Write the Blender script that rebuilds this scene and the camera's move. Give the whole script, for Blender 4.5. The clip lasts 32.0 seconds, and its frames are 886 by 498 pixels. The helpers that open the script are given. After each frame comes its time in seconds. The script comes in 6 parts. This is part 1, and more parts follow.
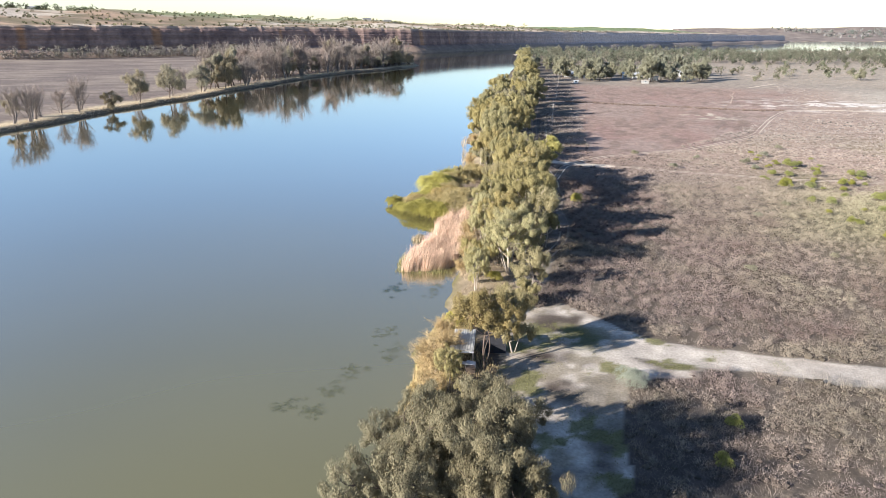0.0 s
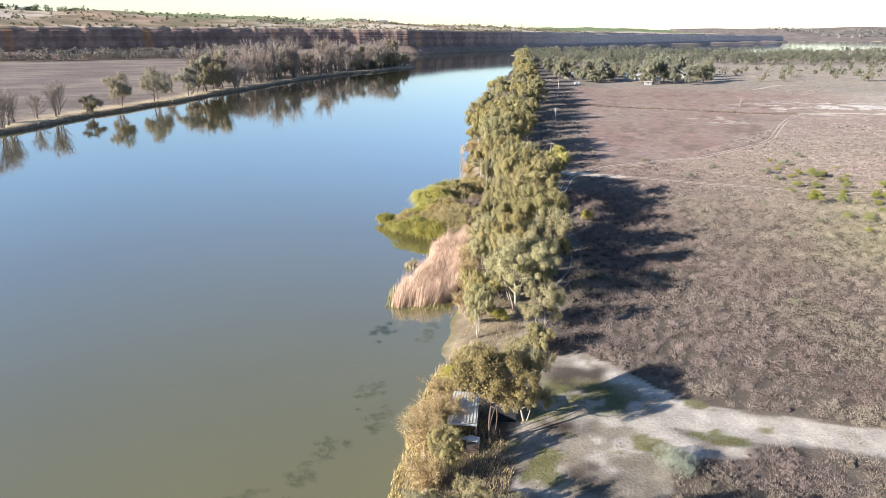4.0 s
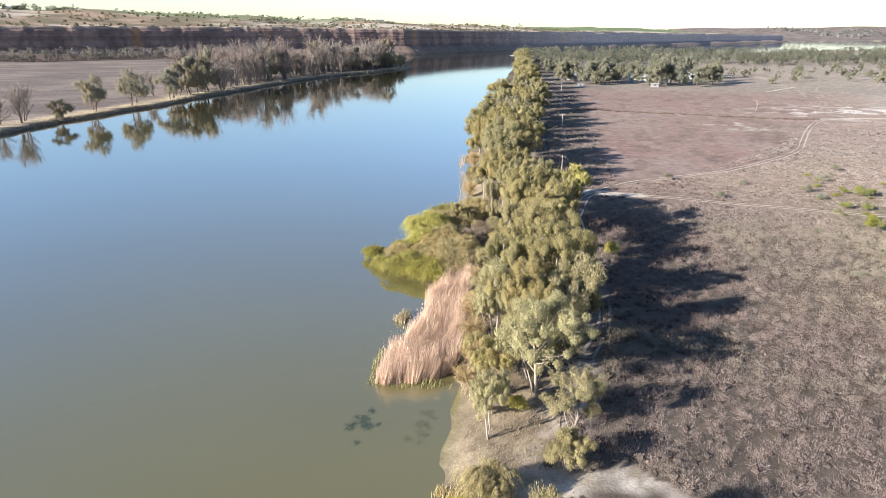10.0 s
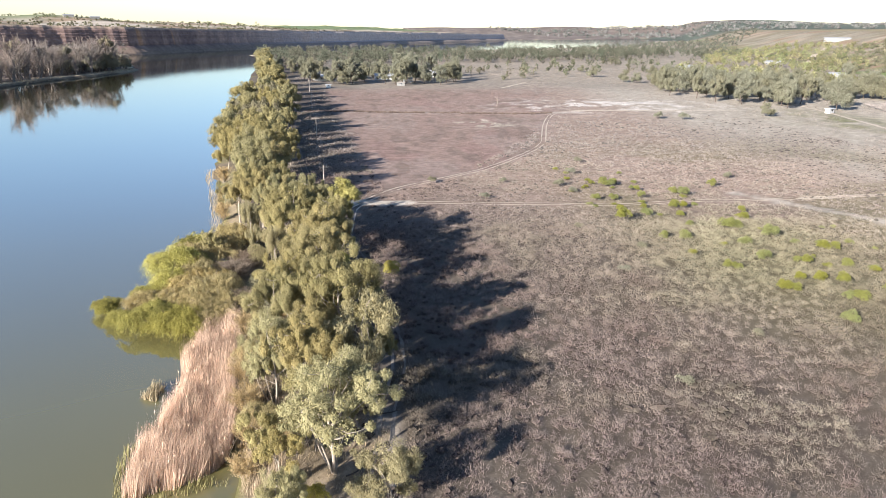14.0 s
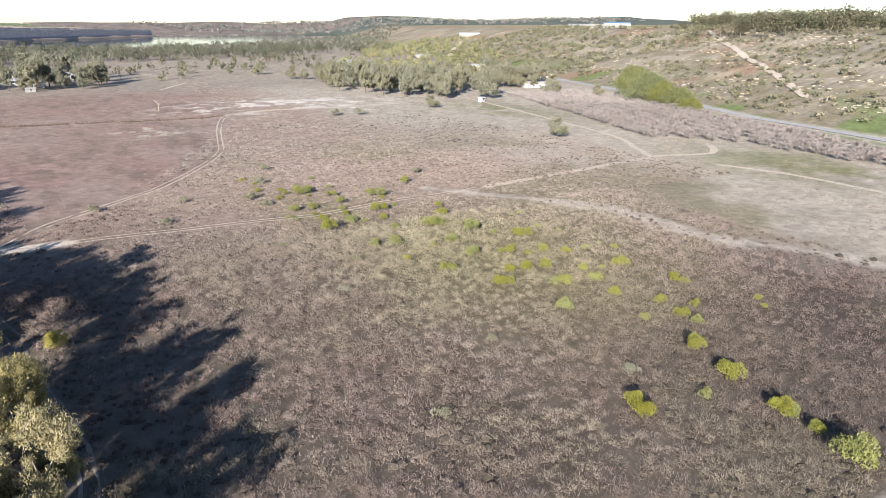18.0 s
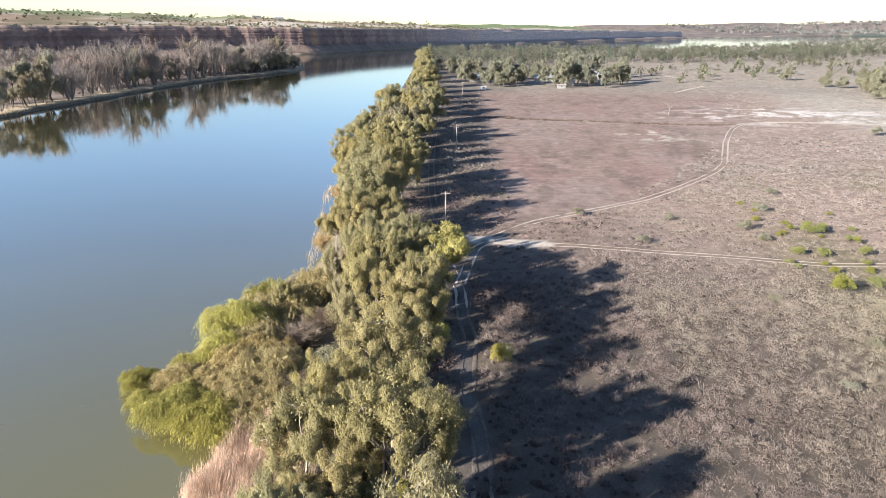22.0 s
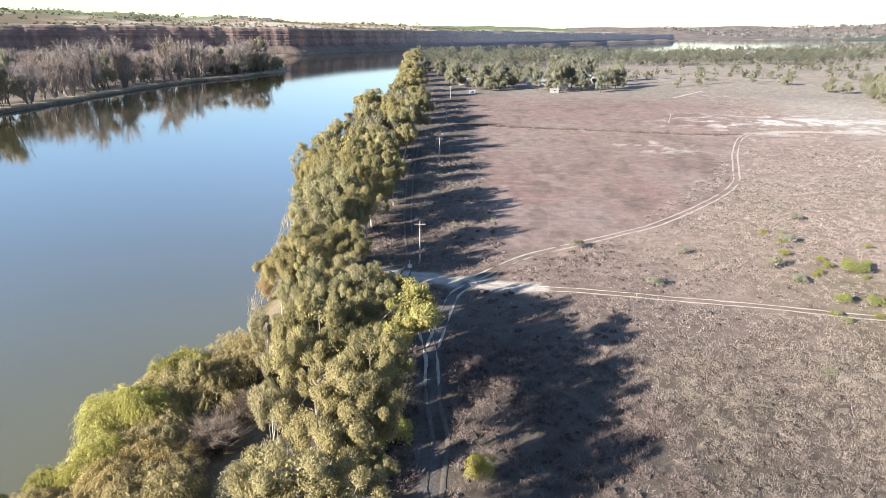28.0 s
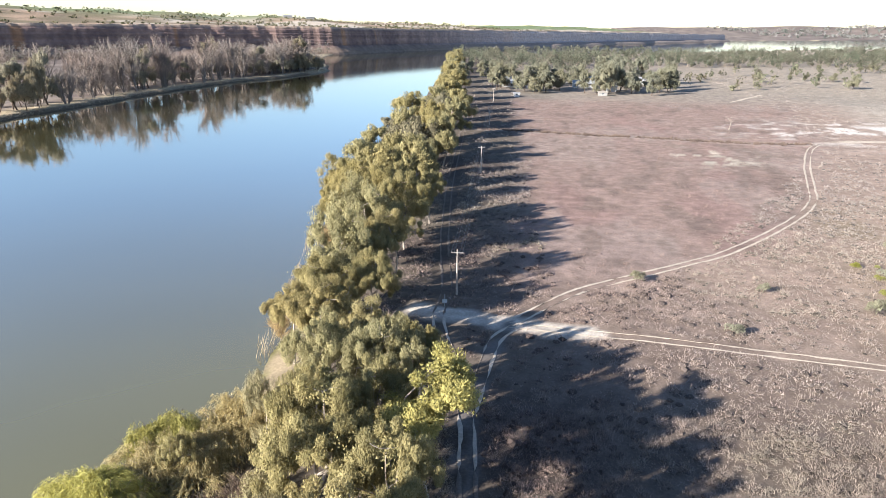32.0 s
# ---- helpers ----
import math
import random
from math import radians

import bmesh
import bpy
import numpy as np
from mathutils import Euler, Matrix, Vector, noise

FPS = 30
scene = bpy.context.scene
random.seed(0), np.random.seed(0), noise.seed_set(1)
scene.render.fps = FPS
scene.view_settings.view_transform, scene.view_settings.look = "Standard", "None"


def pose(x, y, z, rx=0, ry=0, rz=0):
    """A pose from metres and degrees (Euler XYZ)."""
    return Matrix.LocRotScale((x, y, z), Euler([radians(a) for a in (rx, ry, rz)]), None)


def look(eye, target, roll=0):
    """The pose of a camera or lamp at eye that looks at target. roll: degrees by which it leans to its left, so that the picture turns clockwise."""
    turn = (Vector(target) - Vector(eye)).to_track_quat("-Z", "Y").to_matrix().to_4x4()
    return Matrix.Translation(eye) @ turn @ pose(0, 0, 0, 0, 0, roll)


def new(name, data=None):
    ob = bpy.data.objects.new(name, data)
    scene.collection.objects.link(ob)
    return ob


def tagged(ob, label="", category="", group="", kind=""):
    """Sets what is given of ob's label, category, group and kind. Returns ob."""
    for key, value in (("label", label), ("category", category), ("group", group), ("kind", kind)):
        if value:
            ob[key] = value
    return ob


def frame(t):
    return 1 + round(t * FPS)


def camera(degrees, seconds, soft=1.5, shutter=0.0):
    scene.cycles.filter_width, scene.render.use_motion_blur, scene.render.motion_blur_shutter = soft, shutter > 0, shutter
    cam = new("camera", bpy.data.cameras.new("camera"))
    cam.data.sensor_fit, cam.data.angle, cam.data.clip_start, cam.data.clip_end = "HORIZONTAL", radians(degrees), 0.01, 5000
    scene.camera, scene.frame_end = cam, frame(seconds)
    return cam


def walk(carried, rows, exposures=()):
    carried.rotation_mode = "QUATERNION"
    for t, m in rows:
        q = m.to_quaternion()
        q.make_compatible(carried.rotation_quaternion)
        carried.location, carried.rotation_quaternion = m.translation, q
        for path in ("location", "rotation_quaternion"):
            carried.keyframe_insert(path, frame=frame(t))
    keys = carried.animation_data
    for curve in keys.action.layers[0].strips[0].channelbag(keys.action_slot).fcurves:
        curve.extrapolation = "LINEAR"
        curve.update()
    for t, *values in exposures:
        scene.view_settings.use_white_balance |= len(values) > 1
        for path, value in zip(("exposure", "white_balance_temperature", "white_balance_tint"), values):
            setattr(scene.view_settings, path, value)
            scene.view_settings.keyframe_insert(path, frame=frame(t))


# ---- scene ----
cam = camera(66.3, 32.0, soft=0.6)
PATH = [
    (0, (8.142, 2.863, 39.565), (7.655, 4.701, 38.942), 0.4),
    (0.5, (7.602, 5.115, 39.44), (7.116, 6.953, 38.817), 0.3),
    (1, (7.072, 7.241, 39.348), (6.587, 9.079, 38.726), 0.3),
    (1.5, (6.552, 9.28, 39.282), (6.068, 11.118, 38.66), 0.3),
    (2, (6.043, 11.254, 39.236), (5.559, 13.092, 38.615), 0.3),
    (2.5, (5.541, 13.18, 39.208), (5.058, 15.019, 38.586), 0.3),
    (3, (5.045, 15.071, 39.193), (4.562, 16.91, 38.571), 0.3),
    (3.5, (4.55, 16.939, 39.187), (4.069, 18.779, 38.566), 0.3),
    (5.5, (2.525, 24.494, 39.15), (2.047, 26.334, 38.529), 0.3),
    (6, (2.009, 26.423, 39.13), (1.532, 28.263, 38.508), 0.3),
    (6.5, (1.495, 28.353, 39.11), (1.019, 30.194, 38.488), 0.3),
    (7, (0.984, 30.28, 39.092), (0.508, 32.12, 38.471), 0.3),
    (7.5, (0.474, 32.198, 39.078), (-0.001, 34.039, 38.457), 0.3),
    (8, (-0.034, 34.107, 39.069), (-0.509, 35.948, 38.447), 0.3),
    (8.5, (-0.543, 36.005, 39.062), (-1.017, 37.846, 38.44), 0.3),
    (9, (-1.05, 37.894, 39.055), (-1.524, 39.735, 38.433), 0.3),
    (9.5, (-1.554, 39.775, 39.046), (-2.027, 41.616, 38.424), 0.3),
    (10, (-2.05, 41.648, 39.033), (-2.522, 43.49, 38.411), 0.3),
    (10.5, (-2.532, 43.507, 39.018), (-3.005, 45.348, 38.396), 0.3),
    (11, (-2.993, 45.34, 39.005), (-3.464, 47.181, 38.383), 0.3),
    (11.5, (-3.423, 47.13, 39.002), (-3.86, 48.981, 38.381), 0.3),
    (12, (-3.815, 48.87, 39.017), (-4.112, 50.748, 38.396), 0.4),
    (12.5, (-4.162, 50.559, 39.052), (-4.301, 52.455, 38.432), 0.4),
    (13, (-4.462, 52.207, 39.108), (-4.471, 54.108, 38.489), 0.5),
    (13.5, (-4.716, 53.822, 39.183), (-4.614, 55.721, 38.564), 0.5),
    (14, (-4.927, 55.412, 39.276), (-4.712, 57.302, 38.656), 0.6),
    (14.5, (-5.098, 56.986, 39.385), (-4.771, 58.859, 38.765), 0.6),
    (16.5, (-5.1, 63.69, 39.729), (-4.343, 65.434, 39.107), 0.6),
    (17, (-4.838, 65.578, 39.74), (-3.978, 67.273, 39.118), 0.6),
    (17.5, (-4.479, 67.536, 39.729), (-3.52, 69.177, 39.107), 0.7),
    (18, (-4.035, 69.555, 39.703), (-2.979, 71.135, 39.081), 0.7),
    (18.5, (-3.514, 71.631, 39.666), (-2.413, 73.181, 39.042), 0.6),
    (19, (-2.922, 73.764, 39.621), (-1.822, 75.314, 38.996), 0.6),
    (19.5, (-2.273, 75.946, 39.573), (-1.371, 77.616, 38.945), 0.5),
    (20, (-1.593, 78.156, 39.526), (-1.006, 79.962, 38.897), 0.4),
    (20.5, (-0.907, 80.37, 39.484), (-0.652, 82.251, 38.855), 0.3),
    (21, (-0.243, 82.561, 39.447), (-0.319, 84.458, 38.819), 0.2),
    (21.5, (0.377, 84.709, 39.417), (0.148, 86.594, 38.789), 0.1),
    (22, (0.927, 86.798, 39.394), (0.686, 88.681, 38.767), 0.1),
    (22.5, (1.386, 88.823, 39.375), (1.147, 90.707, 38.749), 0.1),
    (23, (1.74, 90.793, 39.36), (1.503, 92.677, 38.734), 0.2),
    (23.5, (1.99, 92.726, 39.343), (1.754, 94.611, 38.718), 0.2),
    (24, (2.145, 94.639, 39.321), (1.911, 96.525, 38.697), 0.2),
    (24.5, (2.215, 96.544, 39.293), (1.983, 98.431, 38.67), 0.2),
    (25, (2.204, 98.449, 39.256), (1.974, 100.336, 38.633), 0.2),
    (25.5, (2.117, 100.361, 39.209), (1.888, 102.247, 38.586), 0.2),
    (27.5, (1.28, 108.099, 38.975), (1.064, 109.987, 38.351), 0.4),
    (28, (1.045, 110.018, 38.941), (0.828, 111.906, 38.318), 0.4),
    (28.5, (0.81, 111.923, 38.923), (0.595, 113.811, 38.3), 0.4),
    (29, (0.571, 113.818, 38.917), (0.316, 115.701, 38.293), 0.4),
    (29.5, (0.326, 115.708, 38.919), (0.005, 117.581, 38.295), 0.5),
    (30, (0.072, 117.6, 38.928), (-0.263, 119.47, 38.303), 0.5),
    (30.5, (-0.19, 119.503, 38.94), (-0.523, 121.373, 38.315), 0.5),
    (31, (-0.461, 121.429, 38.95), (-0.793, 123.3, 38.325), 0.5),
    (31.5, (-0.744, 123.393, 38.952), (-1.076, 125.263, 38.327), 0.5),
    (32, (-1.041, 125.405, 38.941), (-1.372, 127.276, 38.316), 0.5),
]
walk(cam, [(t, look(eye, target, roll)) for t, eye, target, roll in PATH], exposures=((0, 1.64, 6220, 10), (6, 1.56, 6220, 10), (10, 1.56, 6220, 10), (15, 1.5, 6220, 10), (18, 1.42, 6220, 10), (20.5, 1.48, 6220, 10), (23, 1.66, 6220, 10), (28, 1.72, 6220, 10), (32, 1.74, 6220, 10)))

# ---- world and sun ----
SUN_AZ, SUN_EL = 226.0, 20.0
world = bpy.data.worlds.new("sky")
scene.world = world
world.use_nodes = True
wn = world.node_tree.nodes
sky = wn.new("ShaderNodeTexSky")
sky.sky_type = "NISHITA"
sky.sun_disc = False
sky.sun_elevation = radians(SUN_EL)
sky.sun_rotation = radians(SUN_AZ)
sky.air_density, sky.dust_density, sky.ozone_density = 1.0, 0.1, 2.5
clear_blue = wn.new("ShaderNodeMix")
clear_blue.data_type, clear_blue.blend_type = "RGBA", "MULTIPLY"
clear_blue.inputs[0].default_value = 1.0
clear_blue.inputs[7].default_value = (0.97, 0.97, 1.045, 1)
world.node_tree.links.new(sky.outputs[0], clear_blue.inputs[6])
world.node_tree.links.new(clear_blue.outputs[2], wn["Background"].inputs[0])
wn["Background"].inputs[1].default_value = 0.069
sun = new("sun", bpy.data.lights.new("sun", "SUN"))
sun.data.energy, sun.data.angle, sun.data.color = 5.0, radians(0.6), (1.0, 0.94, 0.86)
_a = radians(SUN_AZ)
_from = Vector((math.sin(_a) * math.cos(radians(SUN_EL)), math.cos(_a) * math.cos(radians(SUN_EL)), math.sin(radians(SUN_EL))))
sun.matrix_world = look(_from * 100, (0, 0, 0))


# ---- number helpers ----
def rng(seed):
    return np.random.RandomState(seed)


_tables = {}


def vnoise(x, y, seed=0):
    if seed not in _tables:
        _tables[seed] = rng(1000 + seed).rand(128, 128)
    tab = _tables[seed]
    xi, yi = np.floor(x).astype(int), np.floor(y).astype(int)
    fx, fy = x - xi, y - yi
    fx, fy = fx * fx * (3 - 2 * fx), fy * fy * (3 - 2 * fy)
    a, b = tab[xi % 128, yi % 128], tab[(xi + 1) % 128, yi % 128]
    c, d = tab[xi % 128, (yi + 1) % 128], tab[(xi + 1) % 128, (yi + 1) % 128]
    return (a * (1 - fx) + b * fx) * (1 - fy) + (c * (1 - fx) + d * fx) * fy


def fbm(x, y, size, octaves=4, seed=0):
    total, amp, out = 0.0, 1.0, 0.0
    for o in range(octaves):
        out = out + amp * vnoise(x / size * 2**o + 17.3 * o, y / size * 2**o - 9.1 * o, seed + o)
        total, amp = total + amp, amp * 0.55
    return out / total


def ss(a, b, v):
    t = np.clip((v - a) / (b - a), 0, 1)
    return t * t * (3 - 2 * t)


def mixc(a, b, m):
    return a * (1 - m[..., None]) + np.asarray(b) * m[..., None]


def spline(points, step):
    """A smooth line through the points, sampled about every step metres."""
    p = np.array(points, float)
    q = np.vstack([2 * p[0] - p[1], p, 2 * p[-1] - p[-2]])
    out = []
    for i in range(1, len(q) - 2):
        n = max(2, int(np.linalg.norm(q[i + 1] - q[i]) / step))
        t = np.linspace(0, 1, n, endpoint=False)[:, None]
        a, b, c, d = q[i - 1], q[i], q[i + 1], q[i + 2]
        out.append(0.5 * (2 * b + (c - a) * t + (2 * a - 5 * b + 4 * c - d) * t**2 + (3 * b - a - 3 * c + d) * t**3))
    out.append(p[-1:])
    return np.vstack(out)


def line_distance(x, y, pts):
    """The distance of each place from a line of points."""
    best = np.full(np.shape(x), 1e9)
    for (ax, ay), (bx, by) in zip(pts[:-1], pts[1:]):
        dx, dy = bx - ax, by - ay
        t = np.clip(((x - ax) * dx + (y - ay) * dy) / (dx * dx + dy * dy), 0, 1)
        best = np.minimum(best, np.hypot(x - ax - t * dx, y - ay - t * dy))
    return best


def inside(x, y, poly):
    hit = np.zeros(np.shape(x), bool)
    for (ax, ay), (bx, by) in zip(poly, poly[1:] + poly[:1]):
        if ay != by:
            hit ^= ((ay > y) != (by > y)) & (x < (bx - ax) * (y - ay) / (by - ay) + ax)
    return hit


# ---- mesh helpers ----
class Geo:
    """Collects vertices and faces of one mesh."""

    def __init__(self):
        self.v, self.t, self.q, self.n, self.c = [], [], [], 0, []

    def add(self, v, tris=None, quads=None, col=None):
        v = np.asarray(v, float).reshape(-1, 3)
        self.v.append(v)
        if tris is not None:
            self.t.append(np.asarray(tris, int).reshape(-1, 3) + self.n)
        if quads is not None:
            self.q.append(np.asarray(quads, int).reshape(-1, 4) + self.n)
        if col is not None:
            self.c.append(np.broadcast_to(np.asarray(col, float), (len(v), 3)))
        self.n += len(v)
        return self

    def mesh(self, name, material, smooth=False):
        me = bpy.data.meshes.new(name)
        v = np.vstack(self.v) if self.v else np.zeros((0, 3))
        t = np.vstack(self.t) if self.t else np.zeros((0, 3), int)
        q = np.vstack(self.q) if self.q else np.zeros((0, 4), int)
        me.vertices.add(len(v))
        me.vertices.foreach_set("co", v.astype(np.float32).ravel())
        loops = np.concatenate([t.ravel(), q.ravel()]).astype(np.int32)
        me.loops.add(len(loops))
        me.loops.foreach_set("vertex_index", loops)
        count = np.concatenate([np.full(len(t), 3), np.full(len(q), 4)]).astype(np.int32)
        me.polygons.add(len(count))
        me.polygons.foreach_set("loop_start", (np.cumsum(count) - count).astype(np.int32))
        me.polygons.foreach_set("loop_total", count)
        me.polygons.foreach_set("use_smooth", np.full(len(count), smooth))
        if self.c:
            att = me.color_attributes.new("tone", "FLOAT_COLOR", "POINT")
            col = np.ones((len(v), 4), np.float32)
            col[:, :3] = np.vstack(self.c)
            att.data.foreach_set("color", col.ravel())
        me.update(calc_edges=True)
        me.validate()
        me.materials.append(material)
        return me


def tube(geo, pts, radii, n=6):
    p = np.asarray(pts, float)
    d = np.gradient(p, axis=0)
    d /= np.linalg.norm(d, axis=1)[:, None] + 1e-9
    ref = np.where(np.abs(d[:, 2:3]) > 0.9, [[1.0, 0, 0]], [[0, 0, 1.0]])
    a = np.cross(d, ref)
    a /= np.linalg.norm(a, axis=1)[:, None] + 1e-9
    b = np.cross(d, a)
    ang = np.linspace(0, 2 * np.pi, n, endpoint=False)
    ring = a[:, None] * np.cos(ang)[None, :, None] + b[:, None] * np.sin(ang)[None, :, None]
    v = (p[:, None] + ring * np.asarray(radii, float)[:, None, None]).reshape(-1, 3)
    q = [[i * n + j, i * n + (j + 1) % n, (i + 1) * n + (j + 1) % n, (i + 1) * n + j] for i in range(len(p) - 1) for j in range(n)]
    return geo.add(v, quads=q)


def box(geo, lo, hi, col=None):
    (a, b, c), (d, e, f) = lo, hi
    v = [(a, b, c), (d, b, c), (d, e, c), (a, e, c), (a, b, f), (d, b, f), (d, e, f), (a, e, f)]
    return geo.add(v, quads=[(3, 2, 1, 0), (4, 5, 6, 7), (0, 1, 5, 4), (1, 2, 6, 5), (2, 3, 7, 6), (3, 0, 4, 7)], col=col)


def leaves(geo, c, u, v, col=None):
    """Small pointed blades: centres c, half lengths u and half widths v."""
    n = len(c)
    vert = np.stack([c - u - v * 0.7, c + u * 0.2 + v * 1.5, c + u - v * 0.5], 1).reshape(-1, 3)
    return geo.add(vert, tris=np.arange(3 * n).reshape(-1, 3), col=None if col is None else np.repeat(col, 3, 0))


def blades(geo, base, tip, width, r, col=None, face=None):
    """Upright slivers from base to tip, broad side towards face."""
    n = len(base)
    d = tip - base
    side = np.cross(d, r.normal(size=(n, 3)) if face is None else face + r.normal(0, 0.3, (n, 3)))
    side /= np.linalg.norm(side, axis=1)[:, None] + 1e-9
    w = (np.asarray(width) * np.ones(n))[:, None] / 2
    vert = np.stack([base - side * w, base + side * w, tip], 1).reshape(-1, 3)
    return geo.add(vert, tris=np.arange(3 * n).reshape(-1, 3), col=None if col is None else np.repeat(col, 3, 0))


def part(name, geo, material, parent, label="", smooth=False):
    ob = new(name, geo.mesh(name, material, smooth) if isinstance(geo, Geo) else geo)
    ob.parent = parent
    return tagged(ob, label)


def thing(name, label, category, group="", at=None, kind=""):
    ob = new(name)
    if at is not None:
        ob.matrix_basis = at
    return tagged(ob, label, category, group, kind)


def solid(name, geo, material, label, category, kind="structure", smooth=False):
    return tagged(new(name, geo.mesh(name, material, smooth)), label, category, "", kind)


# ---- materials ----
def mat(name, color, rough=0.8, spread=0.25, size=1.0, fine=8.0, bump=0.0, tone=False, island=0.0, each=0.0, thin=0.0, metal=0.0, spec=0.3):
    """A surface whose colour varies at two scales; tone: takes its colour from the mesh; island, each: variation by piece and by object."""
    m = bpy.data.materials.new(name)
    m.use_nodes = True
    nt = m.node_tree
    N, L = nt.nodes, nt.links
    p = N["Principled BSDF"]
    p.inputs["Roughness"].default_value, p.inputs["Metallic"].default_value = rough, metal
    p.inputs["Specular IOR Level"].default_value = spec
    if tone:
        src = N.new("ShaderNodeVertexColor")
        src.layer_name = "tone"
        out = src.outputs[0]
    else:
        src = N.new("ShaderNodeRGB")
        src.outputs[0].default_value = (*color, 1)
        out = src.outputs[0]
    geo = N.new("ShaderNodeNewGeometry")
    val = None

    def add_value(sock, amount):
        nonlocal val
        r = N.new("ShaderNodeMapRange")
        r.inputs[3].default_value, r.inputs[4].default_value = 1 - amount, 1 + amount
        L.new(sock, r.inputs[0])
        if val is None:
            val = r.outputs[0]
        else:
            mu = N.new("ShaderNodeMath")
            mu.operation = "MULTIPLY"
            L.new(val, mu.inputs[0]), L.new(r.outputs[0], mu.inputs[1])
            val = mu.outputs[0]

    big = N.new("ShaderNodeTexNoise")
    big.inputs["Scale"].default_value, big.inputs["Detail"].default_value = 1 / size, 3
    L.new(geo.outputs["Position"], big.inputs["Vector"])
    small = N.new("ShaderNodeTexNoise")
    small.inputs["Scale"].default_value, small.inputs["Detail"].default_value = fine / size, 2
    L.new(geo.outputs["Position"], small.inputs["Vector"])
    if spread:
        add_value(big.outputs[0], spread * 1.6)
        add_value(small.outputs[0], spread * 1.2)
    if island:
        add_value(geo.outputs["Random Per Island"], island)
    hsv = N.new("ShaderNodeHueSaturation")
    L.new(out, hsv.inputs["Color"])
    if val is not None:
        L.new(val, hsv.inputs["Value"])
    if each:
        info = N.new("ShaderNodeObjectInfo")
        r = N.new("ShaderNodeMapRange")
        r.inputs[3].default_value, r.inputs[4].default_value = 0.5 - 0.018 * each, 0.5 + 0.012 * each
        L.new(info.outputs["Random"], r.inputs[0])
        L.new(r.outputs[0], hsv.inputs["Hue"])
        s = N.new("ShaderNodeMapRange")
        s.inputs[3].default_value, s.inputs[4].default_value = 1 + 0.25 * each, 1 - 0.3 * each
        L.new(info.outputs["Random"], s.inputs[0])
        L.new(s.outputs[0], hsv.inputs["Saturation"])
    L.new(hsv.outputs[0], p.inputs["Base Color"])
    if bump:
        b = N.new("ShaderNodeBump")
        b.inputs["Strength"].default_value, b.inputs["Distance"].default_value = bump, size * 0.04
        L.new(small.outputs[0], b.inputs["Height"])
        L.new(b.outputs[0], p.inputs["Normal"])
    if thin:
        tr = N.new("ShaderNodeBsdfTranslucent")
        L.new(hsv.outputs[0], tr.inputs[0])
        mx = N.new("ShaderNodeMixShader")
        mx.inputs[0].default_value = thin
        L.new(p.outputs[0], mx.inputs[1]), L.new(tr.outputs[0], mx.inputs[2])
        L.new(mx.outputs[0], N["Material Output"].inputs[0])
    return m


